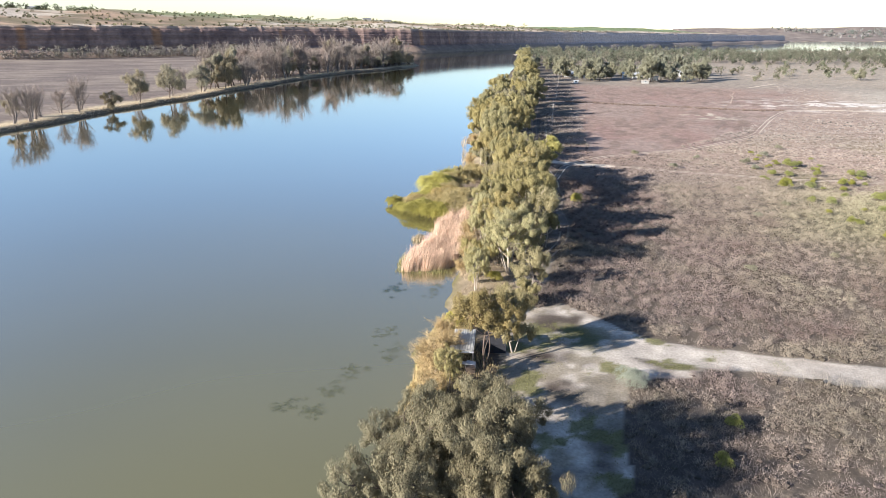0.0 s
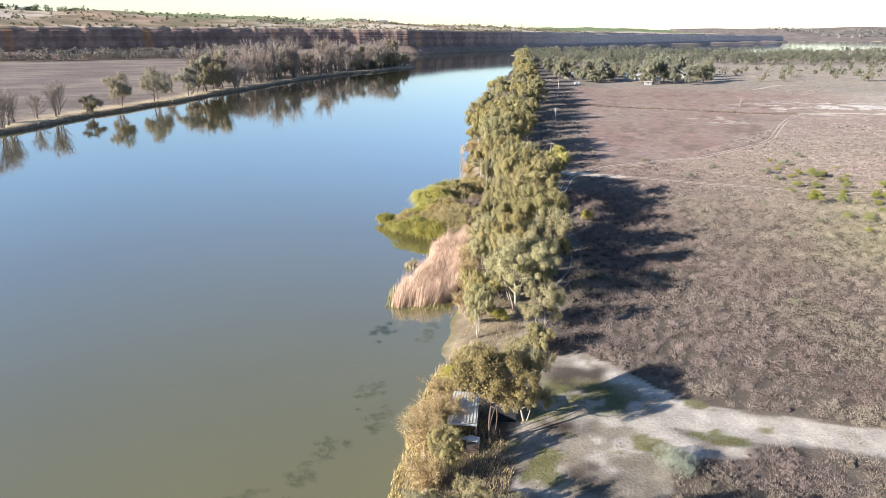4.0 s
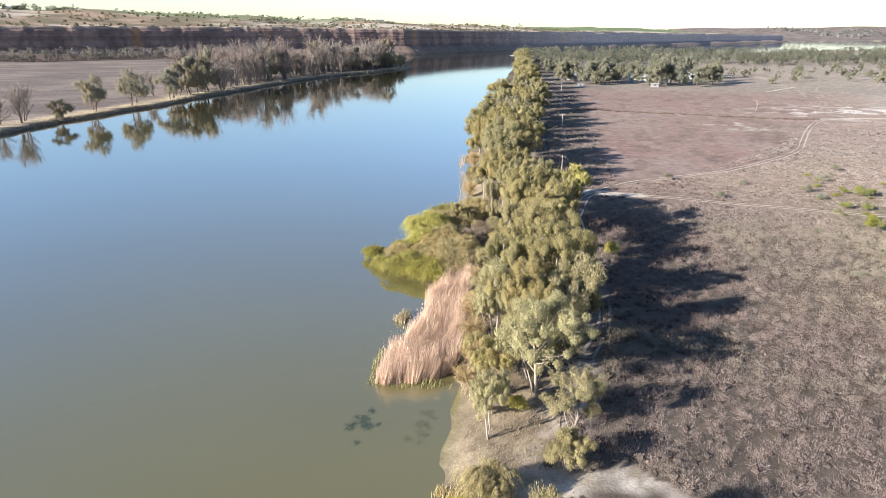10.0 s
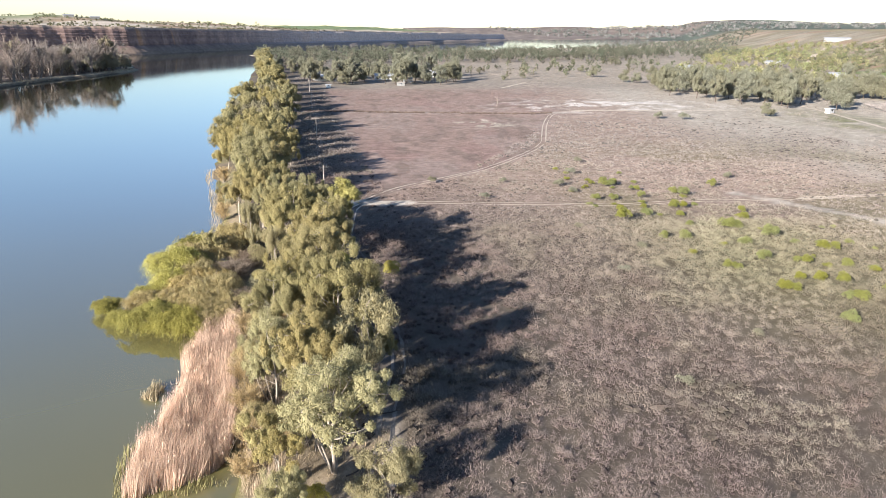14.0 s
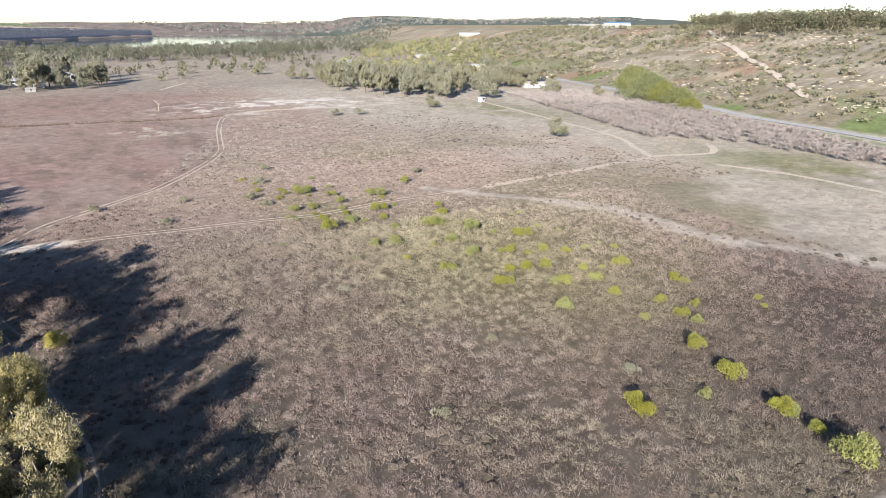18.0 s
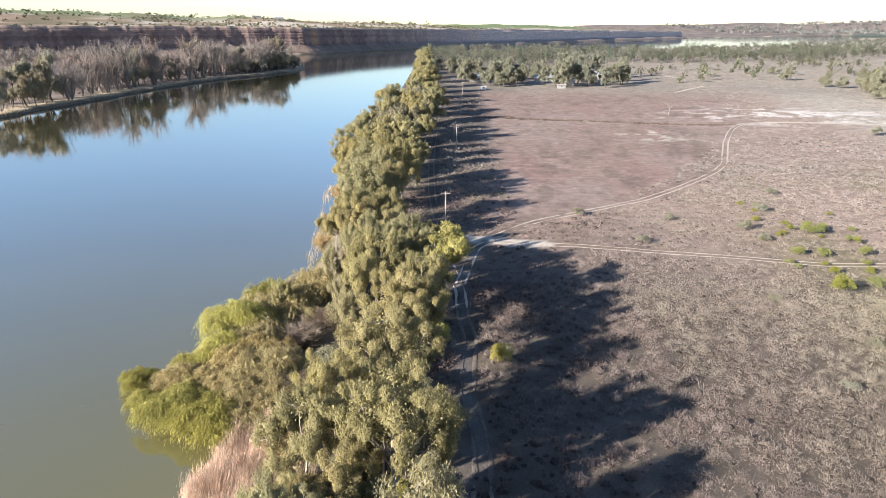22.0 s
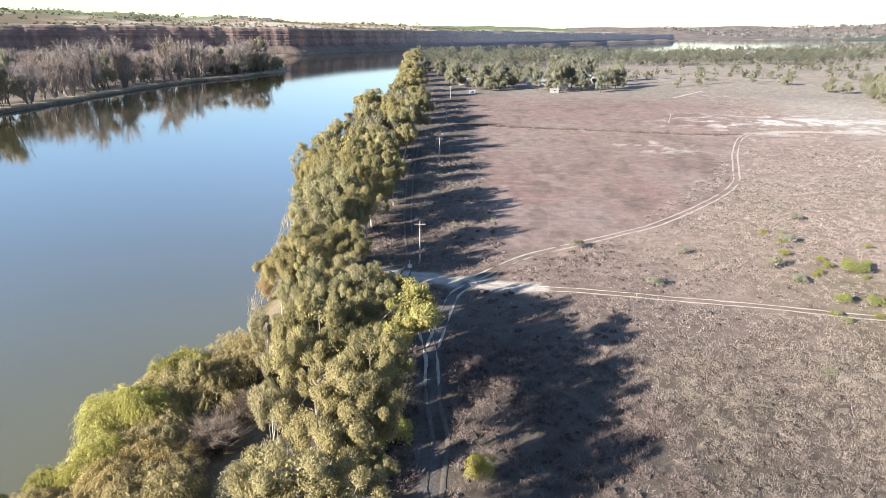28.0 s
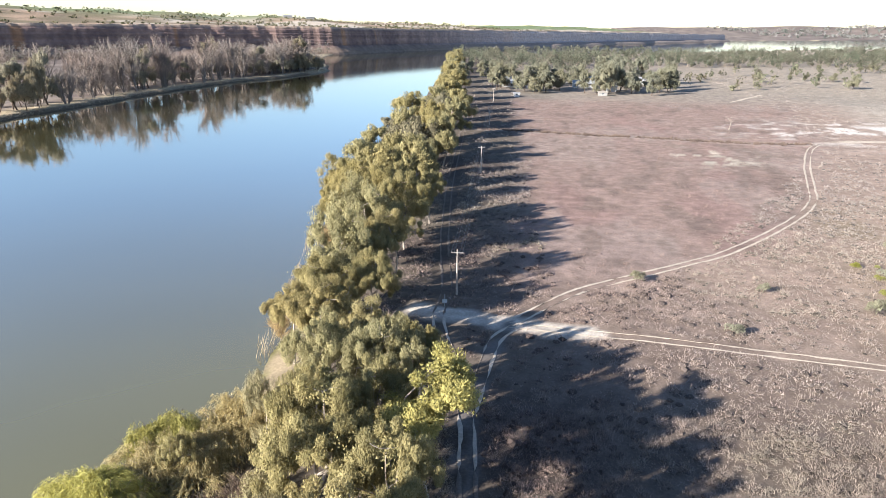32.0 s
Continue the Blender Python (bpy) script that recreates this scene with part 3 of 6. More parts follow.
gx = np.concatenate([-growing(290, 4700, 5, 1.06)[::-1], axis_steps([(-288, -220, 1.5), (-220, -40, 8), (-40, -14, 1.25), (-14, 16, 0.5), (16, 135, 1.25), (135, 340, 3)]), growing(340, 4700, 5, 1.05)])
gy = np.concatenate([np.arange(-500, 40, 20), axis_steps([(40, 52, 1.25), (52, 98, 0.5), (98, 300, 1.25), (300, 640, 3)]), growing(640, 4900, 6, 1.025)])
GX, GY = np.meshgrid(gx, gy)
GZ = land(GX, GY)
g = Geo()
nx, ny = len(gx), len(gy)
idx = np.arange(nx * ny).reshape(ny, nx)
g.add(np.stack([GX, GY, GZ], -1).reshape(-1, 3), quads=np.stack([idx[:-1, :-1], idx[:-1, 1:], idx[1:, 1:], idx[1:, :-1]], -1).reshape(-1, 4), col=ground_tone(GX, GY).reshape(-1, 3))
solid("ground", g, M["ground"], "dry grey-brown river flat with hills and plateau", "ground", smooth=True)

g = Geo()
g.add([(-900, -500, WATER), (2300, -500, WATER), (2300, 3500, WATER), (-900, 3500, WATER)], quads=[(0, 1, 2, 3)])
solid("water", g, M["water"], "calm murky olive river reflecting the sky", "river")


def hz(x, y):
    return float(land(np.array([x]), np.array([y]))[0])


# ---- cliff ----
def build_cliff():
    ys = np.concatenate([np.arange(250, 1400, 3.0), np.arange(1400, 2690, 12.0)])
    xs = np.interp(ys, CLIFF_Y, CLIFF_X)
    line = np.stack([xs, ys], 1)
    tan = np.gradient(line, axis=0)
    tan /= np.linalg.norm(tan, axis=1)[:, None]
    nor = np.stack([tan[:, 1], -tan[:, 0]], 1)
    along = np.concatenate([[0], np.cumsum(np.linalg.norm(np.diff(line, axis=0), axis=1))])
    top = cliff_top(ys)
    levels = np.concatenate([np.linspace(0, 0.2, 4), np.linspace(0.26, 0.97, 16), [1.0]])
    rows, cols = [], []
    for k, f in enumerate(levels):
        out = np.interp(f, [0, 0.2, 0.3, 0.85, 1], [22, 10, 4, 1, -2])
        gull = 8 * (fbm(along, along * 0 + f * 1.2, 60, 3, 101) - 0.5) * np.interp(f, [0, 0.3, 1], [1, 0.8, 1.2])
        ledge = 0.35 * ((k * 7) % 5 - 2) / 2 * (f > 0.22)
        rib = 3.4 * (fbm(along, along * 0 + 0.25 * f, 12, 3, 111) - 0.5) * (f > 0.22)
        off = out + gull + ledge + rib + 0.35 * (rng(200 + k).rand(len(ys)) - 0.5)
        z = f * top + (0.9 * (fbm(along, along * 0, 8, 2, 105) - 0.5) if f < 1 else 0.5 + 2.2 * (fbm(along, along * 0, 14, 3, 113) - 0.5)) + (-2 if f == 0 else 0)
        rows.append(np.stack([line[:, 0] + nor[:, 0] * off, line[:, 1] + nor[:, 1] * off, z], 1))
        t = fbm(along, along * 0 + 9 * f, 12, 4, 107)
        col = mixc(np.broadcast_to(np.array((0.21, 0.145, 0.13)), (len(ys), 3)), (0.31, 0.21, 0.175), ss(0.4, 0.6, t))
        col = mixc(col, (0.42, 0.22, 0.11), 0.7 * ss(0.7, 0.76, fbm(along, along * 0 + f, 22, 3, 109)) * (0.3 < f))
        col = col * (0.62 + 0.3 * rng(300 + k).rand()) * (0.93 + 0.14 * rng(340).rand(len(ys)))[:, None]
        # far stretch paled towards grey: distance haze mixed into the stone colour
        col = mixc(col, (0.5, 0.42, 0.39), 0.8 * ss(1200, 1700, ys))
        if f > 0.93:
            col = mixc(col, (0.4, 0.3, 0.22), np.full(len(ys), 0.7))
        if f < 0.21:
            col = mixc(col, (0.2, 0.15, 0.11), np.full(len(ys), 0.7))
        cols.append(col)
    for back in (25, 70):
        rows.append(np.stack([line[:, 0] - nor[:, 0] * back, line[:, 1] - nor[:, 1] * back, top + 0.6], 1))
        cols.append(np.broadcast_to(np.array((0.4, 0.28, 0.19)), (len(ys), 3)))
    rows[-1][:, 2] = land(rows[-1][:, 0], rows[-1][:, 1]) - 1.5
    g = Geo()
    n = len(ys)
    idx = np.arange(n * len(rows)).reshape(len(rows), n)
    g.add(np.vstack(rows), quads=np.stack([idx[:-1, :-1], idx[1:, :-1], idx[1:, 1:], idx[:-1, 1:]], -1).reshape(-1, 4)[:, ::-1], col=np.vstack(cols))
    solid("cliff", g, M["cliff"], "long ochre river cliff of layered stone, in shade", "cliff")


build_cliff()

# ---- tracks and roads ----
def ribbon(name, pts, width, material, label, category, lift=0.03, wobble=0.3, seed=0, step=1.0, drop=0.0, faint=False):
    line = spline(pts, step)
    tan = np.gradient(line, axis=0)
    tan /= np.linalg.norm(tan, axis=1)[:, None]
    nor = np.stack([-tan[:, 1], tan[:, 0]], 1)
    along = np.arange(len(line)) * step
    r = rng(seed)
    g = Geo()
    gone = ss(0.27, 0.37, fbm(along, along * 0 + 9, 7, 3, 128 + seed % 3)) if faint else 1.0
    wl = gone * width / 2 * (1 + wobble * 2 * (fbm(along, along * 0, 3, 3, 120 + seed % 5) - 0.5)) + 0.04 * r.randn(len(line))
    wr = gone * width / 2 * (1 + wobble * 2 * (fbm(along, along * 0 + 50, 3, 3, 120 + seed % 5) - 0.5)) + 0.04 * r.randn(len(line))
    taper = np.clip(np.minimum(along, along[::-1]) / (1.2 * width + 0.01), 0.05, 1)
    wl, wr = wl * taper, wr * taper
    rows = []
    for f in (-1, 0, 1):
        p = line + nor * (f * np.where(f < 0, wl, wr))[:, None]
        rows.append(np.column_stack([p, land(p[:, 0], p[:, 1]) + lift - (0.05 if f else 0) - drop * (f == 0)]))
    n = len(line)
    idx = np.arange(3 * n).reshape(3, n)
    g.add(np.vstack(rows), quads=np.stack([idx[:-1, :-1], idx[:-1, 1:], idx[1:, 1:], idx[1:, :-1]], -1).reshape(-1, 4)[:, ::-1])
    return solid(name, g, material, label, category, smooth=True)


def wheel_track(pts, seed, gauge=1.6, width=0.5, soil="track"):
    line = spline(pts, 2.0)
    tan = np.gradient(line, axis=0)
    tan /= np.linalg.norm(tan, axis=1)[:, None]
    nor = np.stack([-tan[:, 1], tan[:, 0]], 1)
    for k, side in enumerate((-1, 1)):
        ribbon("dirt_track", line + nor * side * gauge / 2, width, M[soil], "pale sandy wheel rut across the scrub", "track", 0.1, 0.5, seed + k, faint=True)


LOOP = [(-7, 210.7), (0.6, 222.5), (5.9, 228.5), (19.7, 241), (31.5, 253), (48, 276), (58, 295), (63.5, 314), (72, 345), (83.4, 377.5), (96, 393), (116, 397)]
wheel_track(LOOP, 1, 1.6, 0.5)
wheel_track([(-7, 210.7), (0.7, 210.2), (8, 209.8), (22, 209.2), (37.6, 207.5), (53.6, 205), (78.7, 208), (100, 208.3)], 3, 1.6, 0.4)
wheel_track([(-8.0, 178.3), (-9.3, 186.8), (-12.8, 198.9), (-15.6, 206.5), (-17.0, 212)], 7, 1.5, 0.42, "track")
wheel_track([(-17.0, 212), (-17.5, 222), (-21, 240), (-24, 258), (-30, 300), (-38, 370), (-46, 440), (-52, 520)], 25, 1.5, 0.35, "faint_rut")
wheel_track([(-9.2, 188), (-8.9, 194), (-8.7, 199.7), (-8.0, 206.3), (-5.5, 211)], 9, 1.5, 0.42, "track")
wheel_track([(-2.0, 138), (-2.6, 144.1), (-3.7, 149.1), (-4.9, 154.6), (-5.4, 161.4), (-5.8, 168), (-7.2, 174), (-8.0, 178.3)], 21, 1.5, 0.5, "faint_rut")
wheel_track([(-2.9, 97.9), (-4.5, 102.1), (-4.6, 107.3), (-3.9, 114.9), (-3.2, 120.8), (-1.8, 129.6), (-2.0, 138)], 23, 1.5, 0.42, "rut")
ribbon("dirt_track", [(96, 393), (116, 397), (150, 394), (190, 396)], 4.5, M["track"], "wide pale sandy track across the salt flat", "track", 0.07, 0.5, 11)
ribbon("dirt_track", [(100, 208.3), (138, 211.5), (175, 215.5), (186, 214), (198, 210), (206, 214), (216, 224)], 2.6, M["track"], "pale dirt track beside the orchard", "track", 0.08, 0.4, 12)
ribbon("dirt_track", [(175, 215.5), (186, 232), (198, 253.4), (210, 298), (229, 377), (236, 420)], 2.2, M["track"], "pale dirt track beside the orchard", "track", 0.08, 0.4, 13)
ribbon("dirt_track", [(183, 198), (189, 172), (186, 146), (182, 110), (180, 60)], 2.0, M["track"], "pale dirt track over green paddock", "track", 0.08, 0.4, 14)
ribbon("dirt_track", [(88, 530), (99.5, 549.7), (118, 580)], 2.0, M["track"], "short pale dirt track in scrub", "track", 0.08, 0.5, 15)
ribbon("dirt_track", [(-34, 395), (20, 388), (62, 383), (92, 386)], 1.1, M["bark_dark"], "dark drainage line across the red flat", "ditch", 0.05, 0.6, 16)
ribbon("dirt_track", [(352, 264), (420, 330), (500, 412), (568, 478), (610, 520)], 4.5, M["track"], "steep white track up the stony hill", "track", 0.5, 0.5, 17, 4)
ribbon("dirt_track", [(560, 900), (640, 1010), (700, 1080), (780, 1170)], 9, M["track"], "white road climbing the far hill", "road", 0.6, 0.2, 18, 6)
ribbon("road", [(250, 60), (268, 130), (281, 186), (296, 231), (304, 265), (329, 318), (350, 372), (372, 440), (400, 520), (450, 640)], 6.5, M["asphalt"], "grey sealed country road at the hill foot", "road", 0.25, 0.05, 19, 4)


# ---- scrub on the flat ----
def scatter(r, n, x0, x1, y0, y1):
    return r.uniform(x0, x1, n), r.uniform(y0, y1, n)


def on_bare(x, y):
    """True where tracks, sand or water leave no scrub."""
    bare = line_distance(x, y, SAND_ROAD) < 3.2
    bare |= inside(x, y, CLEARING)
    for pts, w in ((LOOP, 1.7), ([(-7, 210.5), (22, 209.2), (54, 205), (100, 208.3)], 1.6), ([(-7.1, 210), (-9.5, 186.2), (-6, 165), (-4, 135), (-2, 104)], 1.0), ([(-8, 178), (-9.3, 187), (-12.8, 199), (-17, 213), (-24, 258), (-38, 370)], 1.6), ([(-9.2, 188), (-8.7, 200), (-6, 211)], 1.6), ([(-20, 213.5), (-9, 211), (3, 210)], 2.6), ([(-7.5, 176), (-6.0, 165), (-4.8, 153), (-2.4, 142)], 1.7), ([(-10, 98), (-8, 112)], 4.0), ([(96, 393), (190, 396)], 3)):
        bare |= line_distance(x, y, pts) < w
    return bare | (x < right_bank(y) + 5) | ((x < -0.5) & (y < 96))


def scrub_tone(x, y, r):
    c = np.empty((len(x), 3))
    c[...] = (0.37, 0.285, 0.245)
    n = fbm(x, y, 26, 3, 131)
    c = mixc(c, (0.38, 0.315, 0.24), ss(0.42, 0.62, n))
    c = mixc(c, (0.33, 0.245, 0.21), ss(0.55, 0.7, fbm(x, y, 17, 3, 137)))
    c = mixc(c, (0.345, 0.285, 0.235), 0.6 * ss(140, 190, y) * ss(0, 30, x))
    c = mixc(c, (0.38, 0.35, 0.19), 0.6 * np.exp(-(((x - 68) / 26) ** 2) - ((y - 165) / 45) ** 2))
    return c * (0.72 + 0.4 * r.rand(len(x)))[:, None]


def scrub(name, label, n, area, height, radius, per, width, seed, keep=0.0, red=False, heart=True, fade=None):
    """Rounded clumps of fine twigs; heart: a core coloured dark for the shade inside."""
    r = rng(seed)
    x, y = scatter(r, n, *area)
    ok = ~on_bare(x, y) & (fbm(x, y, 12, 3, 141) > keep) & (hill_along(x, y) < 0)
    edge = np.interp(y, [225, 250, 296, 356, 380, 520], [2, 30, 54, 76, 85, 110])
    in_red = (x < edge - 3 + 12 * (fbm(x, y, 16, 3, 46) - 0.5)) & (y > 222) & (x > np.interp(y, [225, 300, 400, 520], [-3, -9, -19, -32]) + 8 * (fbm(x, y, 9, 3, 45) - 0.5))
    ok &= in_red if red else ~in_red
    ok &= (line_distance(x, y, PALE_STRIP) > 4) | (r.rand(n) < 0.2)
    if fade:
        ok &= r.rand(n) < ss(fade[1], fade[0], y + 40 * (fbm(x, y, 30, 3, 147) - 0.5))
    x, y = x[ok], y[ok]
    m = len(x)
    size = (0.45 + 0.35 * r.rand(m) + 0.9 * r.rand(m) ** 4) * (0.35 + 1.3 * fbm(x, y, 14, 3, 143))
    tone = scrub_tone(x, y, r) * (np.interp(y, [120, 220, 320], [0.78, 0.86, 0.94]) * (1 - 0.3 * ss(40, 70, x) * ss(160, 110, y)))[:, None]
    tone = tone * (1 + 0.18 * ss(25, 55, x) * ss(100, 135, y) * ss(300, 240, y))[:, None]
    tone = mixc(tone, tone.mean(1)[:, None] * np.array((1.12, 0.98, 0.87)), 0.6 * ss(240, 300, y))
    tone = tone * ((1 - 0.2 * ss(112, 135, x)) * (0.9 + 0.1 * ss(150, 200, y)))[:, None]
    if red:
        tone = mixc(tone, (0.25, 0.172, 0.14), np.full(m, 0.9)) * (0.75 + 0.4 * fbm(x, y * 0.5, 9, 3, 149))[:, None]
    wide = np.stack([radius * size * r.uniform(0.8, 1.25, m), radius * size * r.uniform(0.8, 1.25, m), height * size], 1)[:, None]
    mid = np.stack([x, y, land(x, y) - 0.03], 1)[:, None]
    d = r.normal(size=(m, per, 3))
    d[..., 2] = np.abs(d[..., 2]) * 1.1 + 0.05
    d /= np.linalg.norm(d, axis=2)[..., None]
    base = mid + d * wide * r.uniform(0.15, 0.95, (m, per, 1)) ** 0.6
    reach = np.minimum(np.sqrt(radius * size), 1.3)[:, None, None] * r.uniform(0.12, 0.34, (m, per, 1))
    tip = base + (d * 0.45 + [0, 0, 0.55] + r.normal(0, 0.5, (m, per, 3))) * reach
    col = np.repeat(tone * (0.75 + 0.4 * r.rand(m))[:, None], per, 0) * (0.86 + 0.28 * r.rand(m * per))[:, None]
    g = Geo()
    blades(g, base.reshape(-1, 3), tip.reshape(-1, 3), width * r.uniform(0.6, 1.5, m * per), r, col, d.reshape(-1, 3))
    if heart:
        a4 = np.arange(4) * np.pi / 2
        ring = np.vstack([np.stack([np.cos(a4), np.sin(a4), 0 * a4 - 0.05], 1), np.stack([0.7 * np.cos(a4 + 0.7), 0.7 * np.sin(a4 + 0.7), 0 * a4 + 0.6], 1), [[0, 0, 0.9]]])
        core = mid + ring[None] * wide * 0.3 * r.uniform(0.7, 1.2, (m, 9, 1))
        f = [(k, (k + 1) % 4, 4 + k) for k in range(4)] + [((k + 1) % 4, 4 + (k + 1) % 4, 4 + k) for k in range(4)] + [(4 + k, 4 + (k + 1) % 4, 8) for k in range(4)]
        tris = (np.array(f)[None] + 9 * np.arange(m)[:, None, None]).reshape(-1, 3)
        # core tone cut to a third: shade among the twigs put into colour
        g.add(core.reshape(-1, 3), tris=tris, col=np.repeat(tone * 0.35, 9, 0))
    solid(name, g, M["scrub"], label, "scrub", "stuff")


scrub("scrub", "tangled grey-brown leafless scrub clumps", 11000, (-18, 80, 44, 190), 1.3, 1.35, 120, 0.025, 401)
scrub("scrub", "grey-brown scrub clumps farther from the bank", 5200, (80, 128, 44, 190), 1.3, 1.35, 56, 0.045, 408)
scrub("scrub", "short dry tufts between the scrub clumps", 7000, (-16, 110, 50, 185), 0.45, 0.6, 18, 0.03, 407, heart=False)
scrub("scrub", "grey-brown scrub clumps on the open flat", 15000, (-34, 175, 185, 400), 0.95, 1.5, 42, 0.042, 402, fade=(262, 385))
scrub("scrub", "short dry tufts between the scrub clumps", 24000, (-30, 135, 170, 330), 0.5, 0.65, 11, 0.056, 406, heart=False, fade=(270, 330))
scrub("scrub", "low sparse scrub on the far flat", 17000, (-60, 330, 270, 760), 0.75, 1.4, 14, 0.15, 403, 0.42, heart=False)
scrub("scrub", "thin scrub on the grey flat", 15000, (112, 240, 60, 300), 0.36, 0.6, 8, 0.11, 404, 0.4, heart=False)
scrub("scrub", "low red-brown samphire over the flat", 28000, (-30, 105, 222, 520), 0.34, 0.75, 6, 0.08, 405, 0.0, True, heart=False)



def drain_scrub():
    r = rng(409)
    n, per = 420, 26
    line = spline([(-34, 395), (20, 388), (62, 383), (92, 386)], 0.5)[r.randint(0, 240, n)]
    c = np.column_stack([line + r.normal(0, 1.1, (n, 2)), np.zeros(n)])
    c[:, 2] = land(c[:, 0], c[:, 1])
    s = r.uniform(0.4, 1.0, (n, 1, 1))
    base = c[:, None] + r.normal(0, 0.4, (n, per, 3)) * s * [1, 1, 0.3]
    tip = base + (r.normal(0, 0.3, (n, per, 3)) + [0, 0, 0.6]) * s
    g = Geo()
    blades(g, base.reshape(-1, 3), tip.reshape(-1, 3), 0.16, r, np.repeat(np.array((0.17, 0.125, 0.1)) * r.uniform(0.7, 1.3, (n, 1)), per, 0))
    solid("scrub", g, M["scrub"], "dark low scrub along the drainage line", "scrub", "stuff")


drain_scrub()

# ---- trees ----
def curve_pts(a, b, sag, r, n=6):
    a, b = np.asarray(a, float), np.asarray(b, float)
    t = np.linspace(0, 1, n)[:, None]
    bend = r.normal(0, sag, 3)
    return a + (b - a) * t + np.sin(t * np.pi) * bend * [1, 1, 0.5]


def gum_meshes(name, seed, h, rad, clumps, per, leaf, leafmat, barkmat, low=0.35, lobes=5, limbs=9, droop=0.6, clump=0.26, stems=1):
    """Trunk, limbs and crown meshes of one gum tree."""
    r = rng(seed)
    top = np.array([r.normal(0, 0.06 * h), r.normal(0, 0.06 * h), h * 0.74])
    stem = curve_pts((0, 0, -0.4), top, 0.05 * h, r, 9)
    trunk = Geo()
    tube(trunk, stem, np.linspace(0.015 * h, 0.004 * h, 9), 8)
    # lobes give the crown its uneven outline
    lc, lr = [], []
    for k in range(lobes):
        a = 2 * np.pi * (k + r.rand() * 0.7) / lobes
        d = rad * r.uniform(0.3, 0.68)
        lc.append((d * np.cos(a), d * np.sin(a), h * r.uniform(low + 0.2, 0.8)))
        lr.append(rad * r.uniform(0.3, 0.5))
    lc.append((r.normal(0, 0.12 * rad), r.normal(0, 0.12 * rad), h * 0.84))
    lr.append(rad * 0.5)
    lc, lr = np.array(lc), np.array(lr)
    pick = r.randint(0, len(lc), clumps)
    d = r.normal(size=(clumps, 3))
    d /= np.linalg.norm(d, axis=1)[:, None]
    cc = lc[pick] + d * (lr[pick] * r.uniform(0.45, 1.0, clumps))[:, None] * [1, 1, 0.85]
    cc[:, 2] = np.clip(cc[:, 2], h * low, h * 0.985)
    cr = rad * clump * r.uniform(0.6, 1.25, clumps)
    d = r.normal(size=(clumps, per, 3))
    d /= np.linalg.norm(d, axis=2)[..., None]
    off = d * (cr[:, None] * r.uniform(0.25, 1.0, (clumps, per)) ** 0.6)[..., None] * [0.9, 0.9, 1.05]
    off[..., :2] *= np.where(off[..., 2:] < 0, 0.75, 1.0)
    off[..., 2] -= droop * 0.25 * np.abs(r.normal(size=(clumps, per))) * cr[:, None]
    c = (cc[:, None] + off).reshape(-1, 3)
    n = len(c)
    u = r.normal(size=(n, 3)) * [0.5, 0.5, 1.0 + droop]
    u /= np.linalg.norm(u, axis=1)[:, None]
    away = cc - [0, 0, h * 0.5]
    away /= np.linalg.norm(away, axis=1)[:, None] + 1e-9
    v = np.cross(d.reshape(-1, 3) + 0.7 * np.repeat(away, per, 0) + 0.28 * r.normal(size=(n, 3)), u)
    v /= np.linalg.norm(v, axis=1)[:, None] + 1e-9
    ls = leaf * r.uniform(0.6, 1.4, n)[:, None]
    crown = Geo()
    leaves(crown, c, u * ls * 1.3, v * ls * 0.3)
    # larger spray deep inside each lobe
    k = 260 * len(lc)
    w = r.randint(0, len(lc), k)
    e, f = r.normal(size=(k, 3)), r.normal(size=(k, 3))
    e /= np.linalg.norm(e, axis=1)[:, None]
    f = np.cross(e, f)
    ce = lc[w] + r.normal(0, 0.2, (k, 3)) * lr[w][:, None] * [1, 1, 0.8]
    ce[:, 2] = np.clip(ce[:, 2], h * low, h * 0.9)
    f /= np.linalg.norm(f, axis=1)[:, None] + 1e-9
    leaves(crown, ce, e * leaf * 1.2, f * leaf * 0.9)
    for k in range(stems - 1):
        e = lc[k * 2 % len(lc)] * [1.0, 1.0, 0.9]
        tube(trunk, curve_pts((0.1 * np.sign(e[0]), 0.1 * np.sign(e[1]), -0.4), e, 0.04 * h, r, 8), np.linspace(0.007 * h, 0.003 * h, 8), 7)
    limb = Geo()
    order = r.permutation(clumps)[: limbs * 3]
    ends = lc[r.permutation(len(lc))]
    mids = []
    for e in ends:
        k = int(np.clip(np.searchsorted(stem[:, 2], e[2] - 0.75 * np.hypot(e[0], e[1]) - 0.1 * h), 2, 6))
        p = curve_pts(stem[k], e, 0.05 * h, r, 6)
        tube(limb, p, np.linspace(0.006 * h, 0.002 * h, 6), 6)
        mids.append(p)
    for k in order:
        e = cc[k]
        p = min((q for m in mids for q in m[2:]), key=lambda q: np.linalg.norm(q - e))
        tube(limb, curve_pts(p, e, 0.02 * h, r, 4), np.linspace(0.004 * h, 0.0012 * h, 4), 4)
    return [("trunk", trunk.mesh("trunk", barkmat, True)), ("bough", limb.mesh("bough", barkmat, True)), ("crown", crown.mesh("crown", leafmat))]


